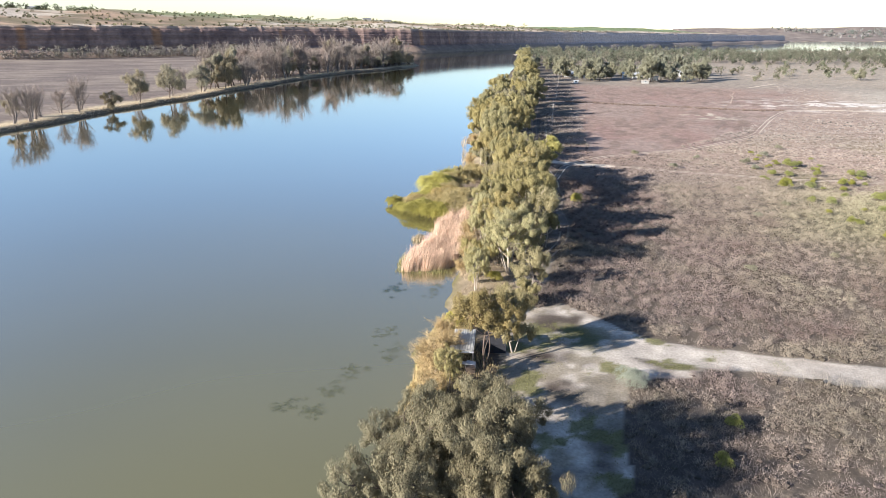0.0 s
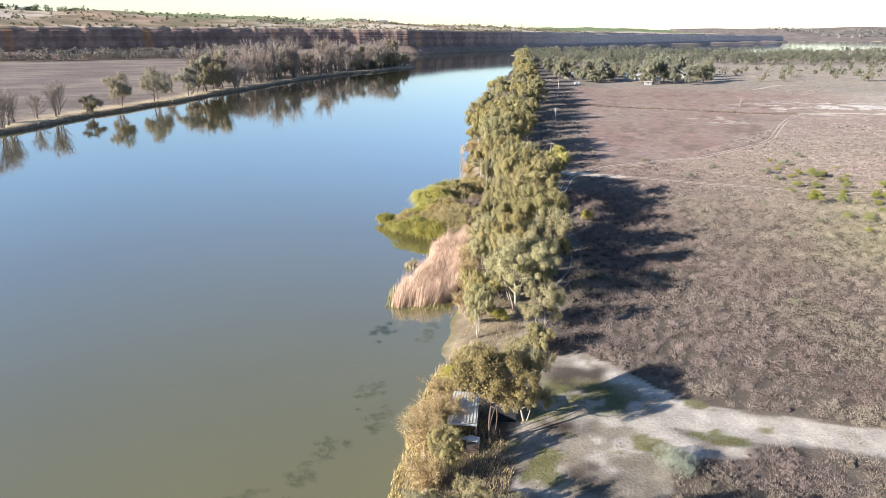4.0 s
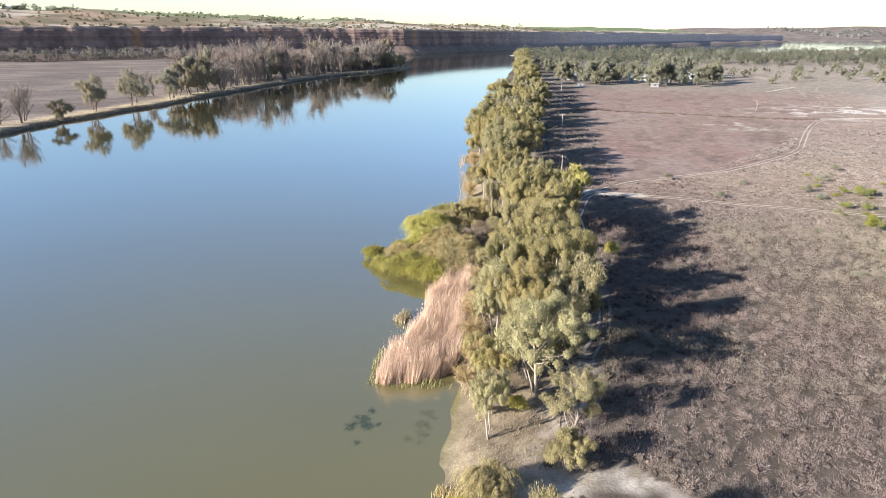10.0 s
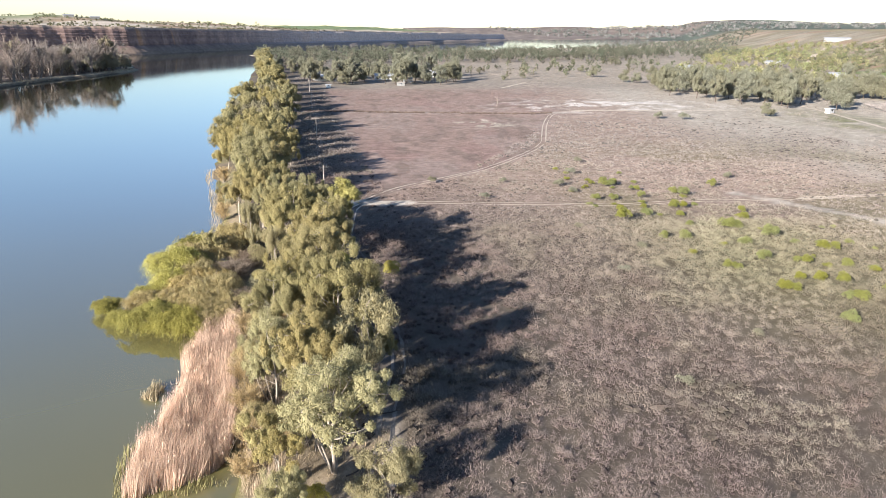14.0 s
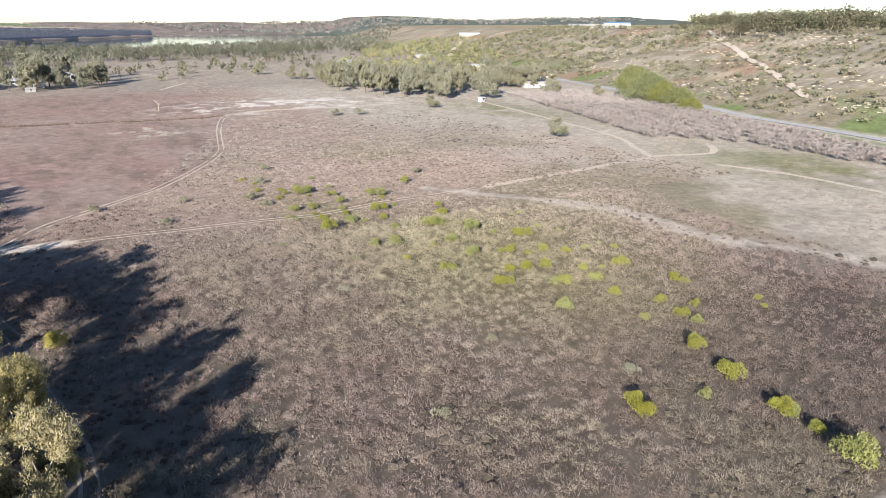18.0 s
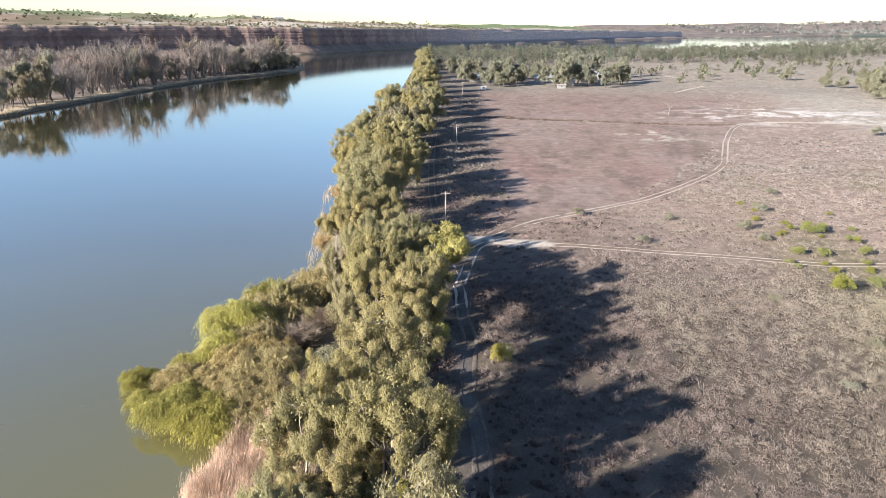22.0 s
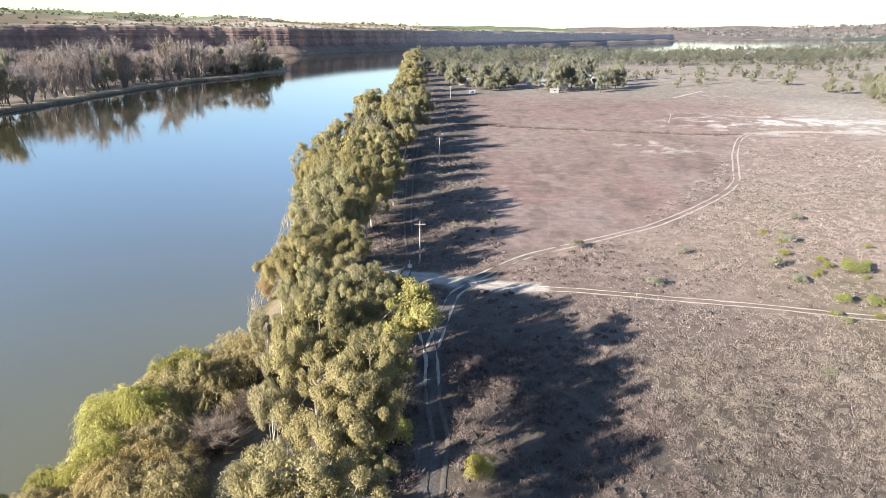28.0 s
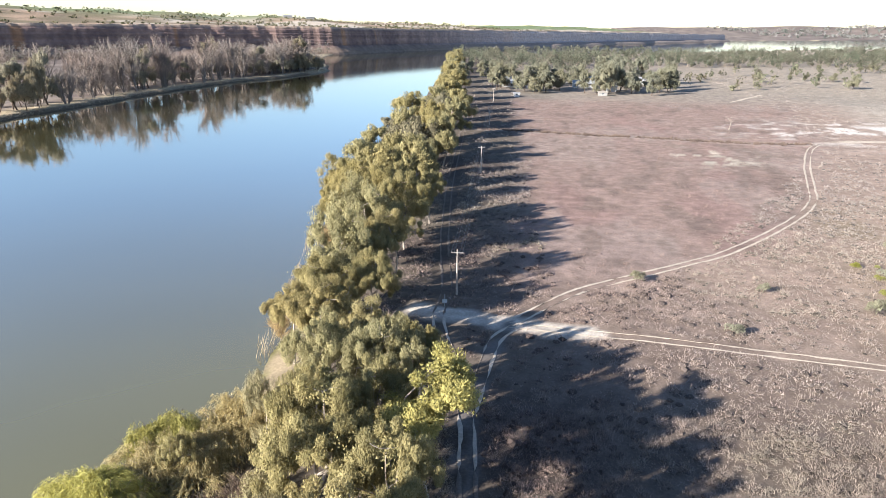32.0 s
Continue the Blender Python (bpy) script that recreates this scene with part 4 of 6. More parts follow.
def bare_meshes(name, seed, h, rad, sprays, per, twig, twigmat, barkmat, width=0.05, stems=1, leafy=None, leaf=0.4, leafn=0):
    """A tree of bare twigs: stems, boughs and sprays of slivers."""
    r = rng(seed)
    trunk, crown = Geo(), Geo()
    for s in range(stems):
        a = r.uniform(0, 2 * np.pi)
        top = np.array([rad * 0.3 * np.cos(a) * (stems > 1), rad * 0.3 * np.sin(a) * (stems > 1), h * 0.62])
        main = curve_pts((0.1 * rad * np.cos(a) * (stems > 1), 0.1 * rad * np.sin(a) * (stems > 1), -0.4), top, 0.04 * h, r, 6)
        tube(trunk, main, np.linspace(0.02 * h, 0.007 * h, 6), 6)
        for k in range(sprays // stems):
            b = main[r.randint(1, 6)]
            a2, e2 = r.uniform(0, 2 * np.pi), r.uniform(0.15, 1.3)
            ln = r.uniform(0.5, 1.0)
            e = b + np.array([rad * np.cos(a2) * np.cos(e2), rad * np.sin(a2) * np.cos(e2), (h - b[2]) * 0.75 * np.sin(e2) + 0.1 * h]) * ln
            bough = curve_pts(b, e, 0.03 * h, r, 4)
            tube(trunk, bough, np.linspace(0.006 * h, 0.0018 * h, 4), 4)
            t = r.uniform(0.25, 1, per)[:, None]
            base = b + (e - b) * t
            tip = base + r.normal(0, 1, (per, 3)) * twig * [1, 1, 0.7] + (e - b) * 0.25 + [0, 0, twig * 0.7]
            tip[:, 2] = np.minimum(tip[:, 2], h)
            blades(crown, base, tip, width * r.uniform(0.6, 1.5, per), r)
            if leafn:
                c = base[:leafn] + r.normal(0, twig * 0.7, (min(leafn, per), 3))
                u = r.normal(size=c.shape)
                u *= leaf / np.linalg.norm(u, axis=1)[:, None]
                v = np.cross(u, r.normal(size=c.shape)) * 0.6
                leaves(crown, c, u, v)
    return [("trunk", trunk.mesh("trunk", barkmat, True)), ("crown", crown.mesh("crown", twigmat))]


def dome_meshes(seed, h, rad, n, ln, wd, leafmat, barkmat, hang=True, lobes=7):
    """A low spreading crown of hanging (or bristling) strands over a few stems."""
    r = rng(seed)
    lc = np.stack([rad * 0.6 * r.uniform(-1, 1, lobes), rad * 0.6 * r.uniform(-1, 1, lobes), h * r.uniform(0.35, 0.72, lobes)], 1)
    lc[:, 2] *= 1.15 - 0.55 * np.hypot(lc[:, 0], lc[:, 1]) / rad
    lr = rad * r.uniform(0.9, 1.5, lobes) / lobes**0.45
    k = r.randint(0, lobes, n)
    d = r.normal(size=(n, 3))
    d /= np.linalg.norm(d, axis=1)[:, None]
    d[:, 2] = np.abs(d[:, 2]) * 1.0 - 0.25
    c = lc[k] + d * lr[k][:, None] * r.uniform(0.7, 1.05, n)[:, None] * [1, 1, min(1.0, h / rad * 0.85)]
    c[:, 2] = np.clip(c[:, 2], 0.15, h)
    u = d * 0.55 + r.normal(0, 0.45, (n, 3)) + [0, 0, -1.0 if hang else 0.5]
    u /= np.linalg.norm(u, axis=1)[:, None]
    v = np.cross(d + 0.45 * r.normal(size=(n, 3)), u)
    v /= np.linalg.norm(v, axis=1)[:, None] + 1e-9
    s = r.uniform(0.5, 1.4, n)[:, None]
    crown, trunk = Geo(), Geo()
    leaves(crown, c, u * ln * s, v * wd * s)
    for q in lc:
        tube(trunk, curve_pts((q[0] * 0.25, q[1] * 0.25, -0.3), q, 0.05 * h, r, 5), np.linspace(0.022 * h, 0.006 * h, 5), 5)
    return [("trunk", trunk.mesh("trunk", barkmat, True)), ("crown", crown.mesh("crown", leafmat))]


def plant(kind, meshes, x, y, scale, turn, label, category="tree", group="", tall=None, sink=0.0):
    at = pose(x, y, max(hz(x, y), WATER - 0.25) - sink, 0, 0, turn)
    ob = new(kind)
    ob.matrix_basis = at @ Matrix.Diagonal((scale, scale, tall or scale, 1))
    tagged(ob, label, category, group)
    for n, me in meshes:
        part(n, me, None, ob)
    return ob


GUMS = [
    gum_meshes("gum", 501, 15, 5.6, 100, 820, 0.092, M["gum"], M["bark"], 0.3, 12, clump=0.15),
    gum_meshes("gum", 502, 15, 5.0, 92, 820, 0.092, M["gum_olive"], M["bark"], 0.36, 10, 16, clump=0.16),
    gum_meshes("gum", 503, 15, 6.4, 108, 820, 0.092, M["gum"], M["bark"], 0.3, 13, clump=0.14),
]
LITE = [gum_meshes("gum", 511, 15, 5.8, 90, 190, 0.24, M["gum"], M["bark"], 0.08, 9, 4, clump=0.2), gum_meshes("gum", 512, 15, 6.4, 95, 190, 0.24, M["gum"], M["bark"], 0.08, 10, 4, clump=0.19), gum_meshes("gum", 513, 12, 6.6, 100, 190, 0.24, M["gum_dark"], M["bark_dark"], 0.06, 10, 4, clump=0.18)]
GUM_THIN = gum_meshes("gum", 504, 14, 3.0, 62, 420, 0.1, M["gum_bright"], M["bark"], 0.28, 6, clump=0.24)
GUM_OPEN = gum_meshes("gum", 505, 13.5, 5.2, 130, 380, 0.085, M["gum_gold"], M["bark"], 0.2, 12, 34, clump=0.14, stems=4)
GUM_BRIGHT = gum_meshes("gum", 506, 16, 6.6, 130, 420, 0.13, M["gum"], M["bark"], 0.08, 10, clump=0.17)
GUM_GREY = gum_meshes("gum", 507, 9, 3.6, 75, 420, 0.08, M["gum_grey"], M["bark"], 0.12, 8, clump=0.2, stems=3)
GUM_HUT = gum_meshes("gum", 508, 9.6, 3.9, 90, 300, 0.08, M["gum_hut"], M["bark_dark"], 0.38, 9, 26, clump=0.16, stems=3)
GUM_FRONT = gum_meshes("gum", 509, 12, 7.0, 200, 520, 0.08, M["gum_dark"], M["bark_dark"], 0.03, 17, 20, 1.0, clump=0.11)

GOLD_BUSH = gum_meshes("gum", 510, 6.0, 3.0, 60, 380, 0.075, M["gum_gold"], M["bark"], 0.03, 9, 12, clump=0.18, stems=4)
OLIVE_BUSH = gum_meshes("gum", 514, 6.0, 3.0, 60, 340, 0.08, M["gum_olive"], M["bark"], 0.03, 9, 12, clump=0.18, stems=4)

BANK = "river gums along the bank"
# mesh, x, y, width scale, height scale, label
for me, x, y, s, tz, turn, lab in [
    (GUM_FRONT, -6.9, 52.0, 0.85, 0.84, 100, "broad grey-green gum with dark trunk"),
    (GUM_FRONT, 2.0, 43.5, 0.9, 0.93, 200, "broad grey-green gum with dark trunk"),
    (GUM_FRONT, -1.2, 50.5, 1.05, 1.05, 0, "broad grey-green gum with dark trunk"),
    (GUM_FRONT, -2.0, 54.5, 0.85, 0.84, 75, "broad grey-green gum with dark trunk"),
    (GUM_FRONT, -5.0, 43.0, 0.9, 0.95, 290, "broad grey-green gum with dark trunk"),
    (GUM_GREY, -5.2, 63.5, 0.75, 0.58, 130, "low grey-green gum sapling on the bank"),
    (GUM_GREY, -2.2, 60.5, 0.7, 0.55, 260, "low grey-green gum sapling on the bank"),
    (GUM_GREY, -8.4, 61.5, 0.65, 0.55, 20, "low grey-green gum sapling on the bank"),
    (GUM_OPEN, -8.9, 70.0, 0.42, 0.4, 220, "small pale-limbed golden gum on the bank"),
    (GUM_HUT, -5.8, 76.0, 1.2, 1.05, 40, "crooked dark-trunked gum beside the shack"),
    (GUM_GREY, -3.2, 81.0, 0.95, 1.05, 10, "slender pale-trunked grey gum"),
    (OLIVE_BUSH, -4.1, 96.4, 0.9, 0.85, 80, "low olive gum sapling at the sand edge"),
    (GUM_OPEN, -12.1, 99.4, 0.5, 0.62, 30, "small white-trunked gum with thin crown"),
    (GUM_OPEN, -8.6, 109.4, 1.15, 0.92, 70, "open grey gum with white forked limbs"),
    (GUM_GREY, -6.2, 122.5, 1.35, 1.35, 200, "brownish grey gum with drooping crown"),
    (GUM_OPEN, -15.5, 122.0, 0.75, 0.85, 120, "pale open gum behind the reeds"),
    (GUMS[1], -12.5, 145.5, 1.1, 0.98, 20, "tall olive gum, full drooping crown"),
    (GUMS[0], -16.5, 132.5, 0.8, 0.85, 60, "olive gum, full drooping crown"),
    (GUM_OPEN, -15.6, 139.8, 0.8, 0.9, 260, "pale open gum with white stems"),
    (GUM_GREY, -13.5, 136.2, 0.8, 0.6, 130, "silvery low gum under the tall ones"),
    (GUMS[0], -11.0, 137.5, 0.7, 0.68, 60, "olive gum sapling beside the track"),
    (GUM_GREY, -7.4, 140.4, 1.1, 0.9, 310, "olive gum sapling beside the track"),
    (GUMS[1], -12.0, 155.5, 1.1, 1.0, 150, "tall olive gum, full drooping crown"),
    (GUMS[0], -17.5, 167.0, 1.05, 1.05, 210, "tall olive gum, full drooping crown"),
    (GUM_THIN, -10.6, 173.0, 1.6, 1.1, 0, "slender yellow-green gum with white trunk"),
    (GUM_GREY, -19.4, 161.0, 0.85, 1.05, 45, "grey-green gum beside willows"),
    (GUMS[2], -16.3, 181.0, 0.8, 0.92, 100, "olive gum, full drooping crown"),
    (GUMS[0], -22.0, 181.5, 0.85, 0.95, 330, "olive gum, full drooping crown"),
    (GUM_GREY, -25.5, 175.5, 0.75, 1.1, 20, "grey-green gum at the water"),
    (GUMS[1], -26.5, 192.0, 0.95, 0.9, 70, "olive gum, full drooping crown"),
    (GUM_BRIGHT, -30.7, 212.0, 0.98, 0.98, 0, "big bright olive gum, dense crown"),
    (GUM_BRIGHT, -33.0, 228.0, 1.1, 1.0, 140, "big bright olive gum, dense crown"),
    (GUMS[2], -36.5, 246.0, 1.15, 1.1, 210, "big olive gum, dense crown"),
    (GUMS[0], -27.5, 258.5, 0.75, 0.8, 80, "olive gum, full crown"),
    (GUMS[2], -40.5, 268.0, 1.1, 1.0, 300, "big olive gum, dense crown"),
    (GUMS[1], -44.0, 292.0, 1.0, 0.9, 20, "olive gum, full crown"),
    (GUM_FRONT, -43.2, 316.5, 1.45, 1.15, 60, "brownish grey gum, wide crown"),
    (GUMS[0], -50.0, 336.0, 1.3, 1.0, 160, "olive gum, wide crown"),
    (GUMS[2], -47.0, 360.0, 1.2, 1.0, 250, "olive gum, wide crown"),
    (GUMS[0], -38.5, 236.0, 1.0, 0.95, 120, "olive gum leaning over the river"),
    (GUM_BRIGHT, -45.0, 255.0, 0.95, 0.9, 220, "bright olive gum at the water"),
    (GUMS[0], -33.0, 272.0, 0.9, 0.85, 320, "olive gum, full crown"),
    (GUMS[1], -48.5, 281.0, 1.1, 0.9, 50, "olive gum at the water"),
    (GUMS[2], -51.0, 304.0, 1.1, 0.9, 150, "olive gum at the water"),
    (GUMS[0], -38.0, 300.0, 0.9, 0.8, 250, "olive gum, full crown"),
    (GUM_FRONT, -55.0, 350.0, 1.2, 1.0, 350, "brownish grey gum at the water"),
    (GUMS[1], -41.0, 342.0, 1.0, 0.85, 40, "olive gum, full crown"),
    (GUMS[0], -60.0, 385.0, 1.3, 1.0, 140, "olive gum at the water"),
    (GUMS[1], -11.5, 127.0, 0.85, 0.72, 300, "brownish olive gum by the track"),
    (GUMS[0], -4.4, 125.5, 0.5, 0.52, 10, "low dark olive gum by the track"),
    (GUMS[2], -6.5, 116.0, 0.45, 0.5, 140, "low olive gum by the track"),
    (GOLD_BUSH, -12.6, 104.0, 0.7, 0.7, 30, "low golden-leaved gum sapling on the bank"),
    (GOLD_BUSH, -13.6, 108.5, 0.85, 0.85, 110, "low golden-leaved gum sapling on the bank"),
    (GOLD_BUSH, -10.6, 113.0, 0.8, 0.9, 200, "low golden-leaved gum sapling on the bank"),
    (GOLD_BUSH, -15.6, 113.0, 0.8, 0.9, 290, "low golden-leaved gum sapling on the bank"),
    (GOLD_BUSH, -12.0, 118.0, 1.0, 1.05, 60, "low golden-leaved gum sapling on the bank"),
    (GOLD_BUSH, -9.0, 120.5, 0.9, 1.0, 150, "low golden-leaved gum sapling on the bank"),
    (GOLD_BUSH, -14.5, 124.5, 1.0, 1.1, 240, "low golden-leaved gum sapling on the bank"),
    (GOLD_BUSH, -10.4, 128.0, 0.9, 1.0, 20, "low golden-leaved gum sapling on the bank"),
    (OLIVE_BUSH, -11.0, 146.5, 0.8, 0.75, 0, "low leafy gum sapling under the tall gums"),
    (OLIVE_BUSH, -15.2, 150.5, 0.9, 0.9, 83, "low leafy gum sapling under the tall gums"),
    (OLIVE_BUSH, -10.8, 152.0, 0.75, 0.7, 166, "low leafy gum sapling under the tall gums"),
    (OLIVE_BUSH, -13.2, 157.5, 0.95, 0.95, 249, "low leafy gum sapling under the tall gums"),
    (OLIVE_BUSH, -10.2, 160.0, 0.75, 0.75, 332, "low leafy gum sapling under the tall gums"),
    (OLIVE_BUSH, -13.8, 163.0, 0.9, 0.9, 55, "low leafy gum sapling under the tall gums"),
    (OLIVE_BUSH, -11.6, 167.5, 0.8, 0.8, 138, "low leafy gum sapling under the tall gums"),
    (OLIVE_BUSH, -14.2, 171.0, 0.9, 1.0, 221, "low leafy gum sapling under the tall gums"),
    (OLIVE_BUSH, -12.6, 177.5, 0.8, 0.85, 304, "low leafy gum sapling under the tall gums"),
    (OLIVE_BUSH, -17.0, 178.0, 0.9, 0.95, 27, "low leafy gum sapling under the tall gums"),
    (GUM_GREY, -4.2, 103.0, 1.0, 0.8, 150, "brownish grey gum sapling by the track"),
    (GUMS[1], -11.5, 119.0, 0.85, 0.85, 200, "brownish olive gum with pale stems"),
    (GUMS[2], -8.5, 132.5, 0.95, 0.98, 240, "brownish olive gum by the track"),
    (GUMS[1], -20.5, 173.5, 0.85, 0.85, 340, "olive gum, full drooping crown"),
    (GUMS[0], -11.5, 163.0, 0.85, 1.0, 60, "tall olive gum, full drooping crown"),
    (GUMS[2], -30.0, 201.5, 0.85, 0.8, 160, "olive gum at the water"),
    (GUMS[0], -24.5, 206.0, 0.75, 0.8, 200, "olive gum beside the sandy junction"),
    (GUMS[1], -26.0, 219.5, 0.95, 0.95, 20, "olive gum, full drooping crown"),
    (GUMS[2], -28.5, 240.0, 0.95, 1.0, 110, "olive gum, full drooping crown"),
    (GUMS[0], -32.5, 251.0, 1.0, 1.0, 290, "olive gum, full drooping crown"),
    (GUMS[1], -36.0, 284.0, 1.1, 1.0, 200, "olive gum, full drooping crown"),
    (GUMS[2], -35.5, 318.0, 1.1, 1.0, 80, "olive gum, full crown"),
    (GUMS[0], -40.0, 330.0, 1.1, 1.0, 170, "olive gum, full crown"),
    (GUMS[1], -40.5, 372.0, 1.2, 1.0, 260, "olive gum, full crown"),
    (GUMS[2], -44.0, 401.0, 1.2, 1.0, 350, "olive gum, full crown"),
    (GUMS[1], -31.5, 195.0, 0.7, 0.75, 100, "olive gum at the water"),
    (GUM_GREY, -34.0, 207.0, 1.1, 0.9, 240, "grey-green gum at the water"),
    (GUMS[0], -15.8, 174.0, 0.8, 0.9, 130, "olive gum, full drooping crown"),
    (GUMS[2], -14.5, 187.0, 0.7, 0.72, 20, "olive gum beside the track"),
    (GUMS[1], -20.0, 188.5, 0.85, 0.85, 250, "olive gum, full drooping crown"),
    (GUM_FRONT, -49.5, 388.0, 1.5, 1.2, 330, "brownish grey gum, wide crown"),
    (GUMS[1], -56.0, 412.0, 1.5, 1.05, 10, "olive gum, wide crown"),
    (GUMS[0], -53.0, 440.0, 1.5, 1.1, 100, "olive gum, wide crown"),
    (GUMS[2], -60.0, 468.0, 1.5, 1.1, 190, "olive gum, wide crown"),
    (GUMS[1], -62.0, 500.0, 1.6, 1.15, 280, "olive gum, wide crown"),
    (GUMS[0], -68.0, 535.0, 1.7, 1.2, 0, "olive gum, wide crown"),
    (GUMS[2], -74.0, 575.0, 1.6, 1.15, 90, "olive gum, wide crown"),
    (GUMS[1], -82.0, 620.0, 1.8, 1.2, 180, "olive gum, wide crown"),
    (GUMS[0], -90.0, 668.0, 1.8, 1.2, 270, "olive gum, wide crown"),
    (GUMS[2], -98.0, 720.0, 1.8, 1.2, 50, "olive gum, wide crown"),
    (GUMS[1], -104.0, 775.0, 1.9, 1.25, 120, "olive gum, wide crown"),
]:
    if y > 262:
        me = LITE[2] if me is GUM_FRONT else LITE[int(y) % 2]
    plant("gum_tree", me, x, y, s, turn, lab, "tree", BANK, tz)

# willows in the bay
def willow_meshes(seed, h, rad, strands, per, ln, leafmat, barkmat, lobes=9, fall=1.5, wd=0.021):
    """A mound of lobes, each hung with long fine leafy strands."""
    r = rng(seed)
    a = r.uniform(0, 2 * np.pi, lobes)
    q = rad * 0.72 * np.sqrt(r.rand(lobes))
    lc = np.stack([q * np.cos(a), q * np.sin(a), h * (0.72 - 0.4 * (q / rad) ** 1.5) * r.uniform(0.75, 1.05, lobes)], 1)
    lr = rad * r.uniform(0.26, 0.46, lobes)
    group = r.randint(0, lobes, max(1, strands // 14))
    tress = r.normal(size=(len(group), 3))
    tress[:, 2] = np.abs(tress[:, 2]) * 0.9 + 0.1
    tress /= np.linalg.norm(tress, axis=1)[:, None]
    pick = r.randint(0, len(group), strands)
    k = group[pick]
    d = tress[pick] + r.normal(0, 0.13, (strands, 3))
    d /= np.linalg.norm(d, axis=1)[:, None]
    root = lc[k] + d * lr[k][:, None] * (r.uniform(0.6, 1.25, len(group))[pick] * r.uniform(0.85, 1.1, strands))[:, None] * [1, 1, 0.8]
    run = fall * r.uniform(0.45, 1.3, strands)
    t = np.linspace(0.05, 1, per)[None, :, None]
    side = d * [1, 1, 0.35] + r.normal(0, 0.2, (strands, 3))
    p = root[:, None] + run[:, None, None] * (side[:, None] * 0.75 * t - np.array([0, 0, 0.95]) * t**2)
    tan = side[:, None] * 0.75 - np.array([0, 0, 1.9]) * t
    tan /= np.linalg.norm(tan, axis=2)[..., None]
    c = (p + r.normal(0, 0.06, p.shape)).reshape(-1, 3)
    c[:, 2] = np.maximum(c[:, 2], 0.02)
    u = tan.reshape(-1, 3) + r.normal(0, 0.28, c.shape)
    v = np.cross(u, np.repeat(d, per, 0) * 0.2 + r.normal(size=c.shape))
    v /= np.linalg.norm(v, axis=1)[:, None] + 1e-9
    v = np.cross(v, u) * 0.7 + v * 0.5
    s = r.uniform(0.6, 1.4, (len(c), 1))
    crown, trunk = Geo(), Geo()
    leaves(crown, c, u * ln * s, v / (np.linalg.norm(v, axis=1)[:, None] + 1e-9) * wd * s)
    n = 160 * lobes
    w = r.randint(0, lobes, n)
    e = r.normal(size=(n, 3)) * 0.075
    leaves(crown, lc[w] + r.normal(0, 0.26, (n, 3)) * lr[w][:, None], e, np.cross(e, r.normal(size=(n, 3))) * 0.5)
    for b in lc:
        tube(trunk, curve_pts((b[0] * 0.3, b[1] * 0.3, -0.3), b, 0.08 * h, r, 5), np.linspace(0.018 * h, 0.005 * h, 5), 5)
        for o in range(3):
            e = b + r.normal(0, 0.35, 3) * rad * [0.5, 0.5, 0.2] + [0, 0, 0.25 * rad]
            tube(trunk, curve_pts(b * 0.8, e, 0.05 * h, r, 4), np.linspace(0.006 * h, 0.002 * h, 4), 4)
    return [("trunk", trunk.mesh("trunk", barkmat, True)), ("crown", crown.mesh("crown", leafmat))]


WILLOW = {
    "yellow": willow_meshes(520, 6.6, 4.8, 6000, 9, 0.15, M["willow"], M["bark"], 17, 1.9),
    "green": willow_meshes(521, 4.2, 4.6, 6000, 8, 0.14, M["willow_green"], M["bark_dark"], 18, 1.2),
    "dry": willow_meshes(523, 5.4, 4.8, 6000, 8, 0.15, M["willow_dry"], M["bark"], 18, 1.4),
}
WORDS = {"yellow": "yellow-green willow hung with long fine strands", "green": "low green willow trailing into the river", "dry": "tan fading willow with bare pale twigs"}
for k, x, y, s, tz, turn in [("yellow", -37.2, 165.0, 1.0, 1.05, 0), ("yellow", -35.5, 158.0, 0.8, 0.8, 70), ("dry", -37.0, 152.0, 0.75, 0.75, 160), ("dry", -32.8, 171.5, 1.05, 1.2, 40), ("dry", -29.5, 178.0, 0.95, 1.1, 120), ("green", -36.0, 174.5, 0.9, 1.3, 200), ("dry", -32.0, 157.0, 1.05, 1.0, 250), ("dry", -32.5, 151.5, 0.8, 0.85, 300), ("dry", -28.5, 154.0, 0.9, 1.1, 20), ("green", -35.5, 147.5, 0.95, 0.9, 90), ("green", -31.5, 144.3, 1.0, 0.9, 180), ("green", -43.4, 152.2, 0.52, 0.6, 270), ("dry", -30.0, 147.8, 0.7, 0.7, 330), ("dry", -27.0, 146.5, 0.8, 0.75, 60), ("green", -39.3, 156.0, 0.6, 0.7, 140), ("dry", -33.5, 163.5, 0.85, 1.0, 100), ("green", -39.6, 148.4, 0.55, 0.55, 10), ("dry", -28.0, 149.5, 0.8, 0.9, 210), ("yellow", -34.0, 175.0, 0.8, 0.85, 310)]:
    plant("willow", WILLOW[k], x, y, s, turn, WORDS[k], "tree", "willows in the bay", tz)
BROWN_WILLOW = bare_meshes("willow", 522, 5.0, 4.4, 110, 60, 0.55, M["brown_twigs"], M["bark_dark"], 0.035, 6)
for x, y, s, turn in [(-27.0, 164.0, 0.85, 10), (-26.5, 169.5, 0.75, 120), (-29.5, 166.5, 0.7, 220), (-24.0, 151.5, 0.7, 60), (-30.5, 161.5, 0.7, 300), (-34.2, 154.5, 0.8, 40), (-31.0, 150.0, 0.8, 170), (-35.2, 161.0, 0.85, 250), (-29.0, 158.0, 0.9, 90)]:
    plant("bare_willow", BROWN_WILLOW, x, y, s, turn, "brown leafless willow thicket", "tree", "bare willows in the bay", s * 0.8)
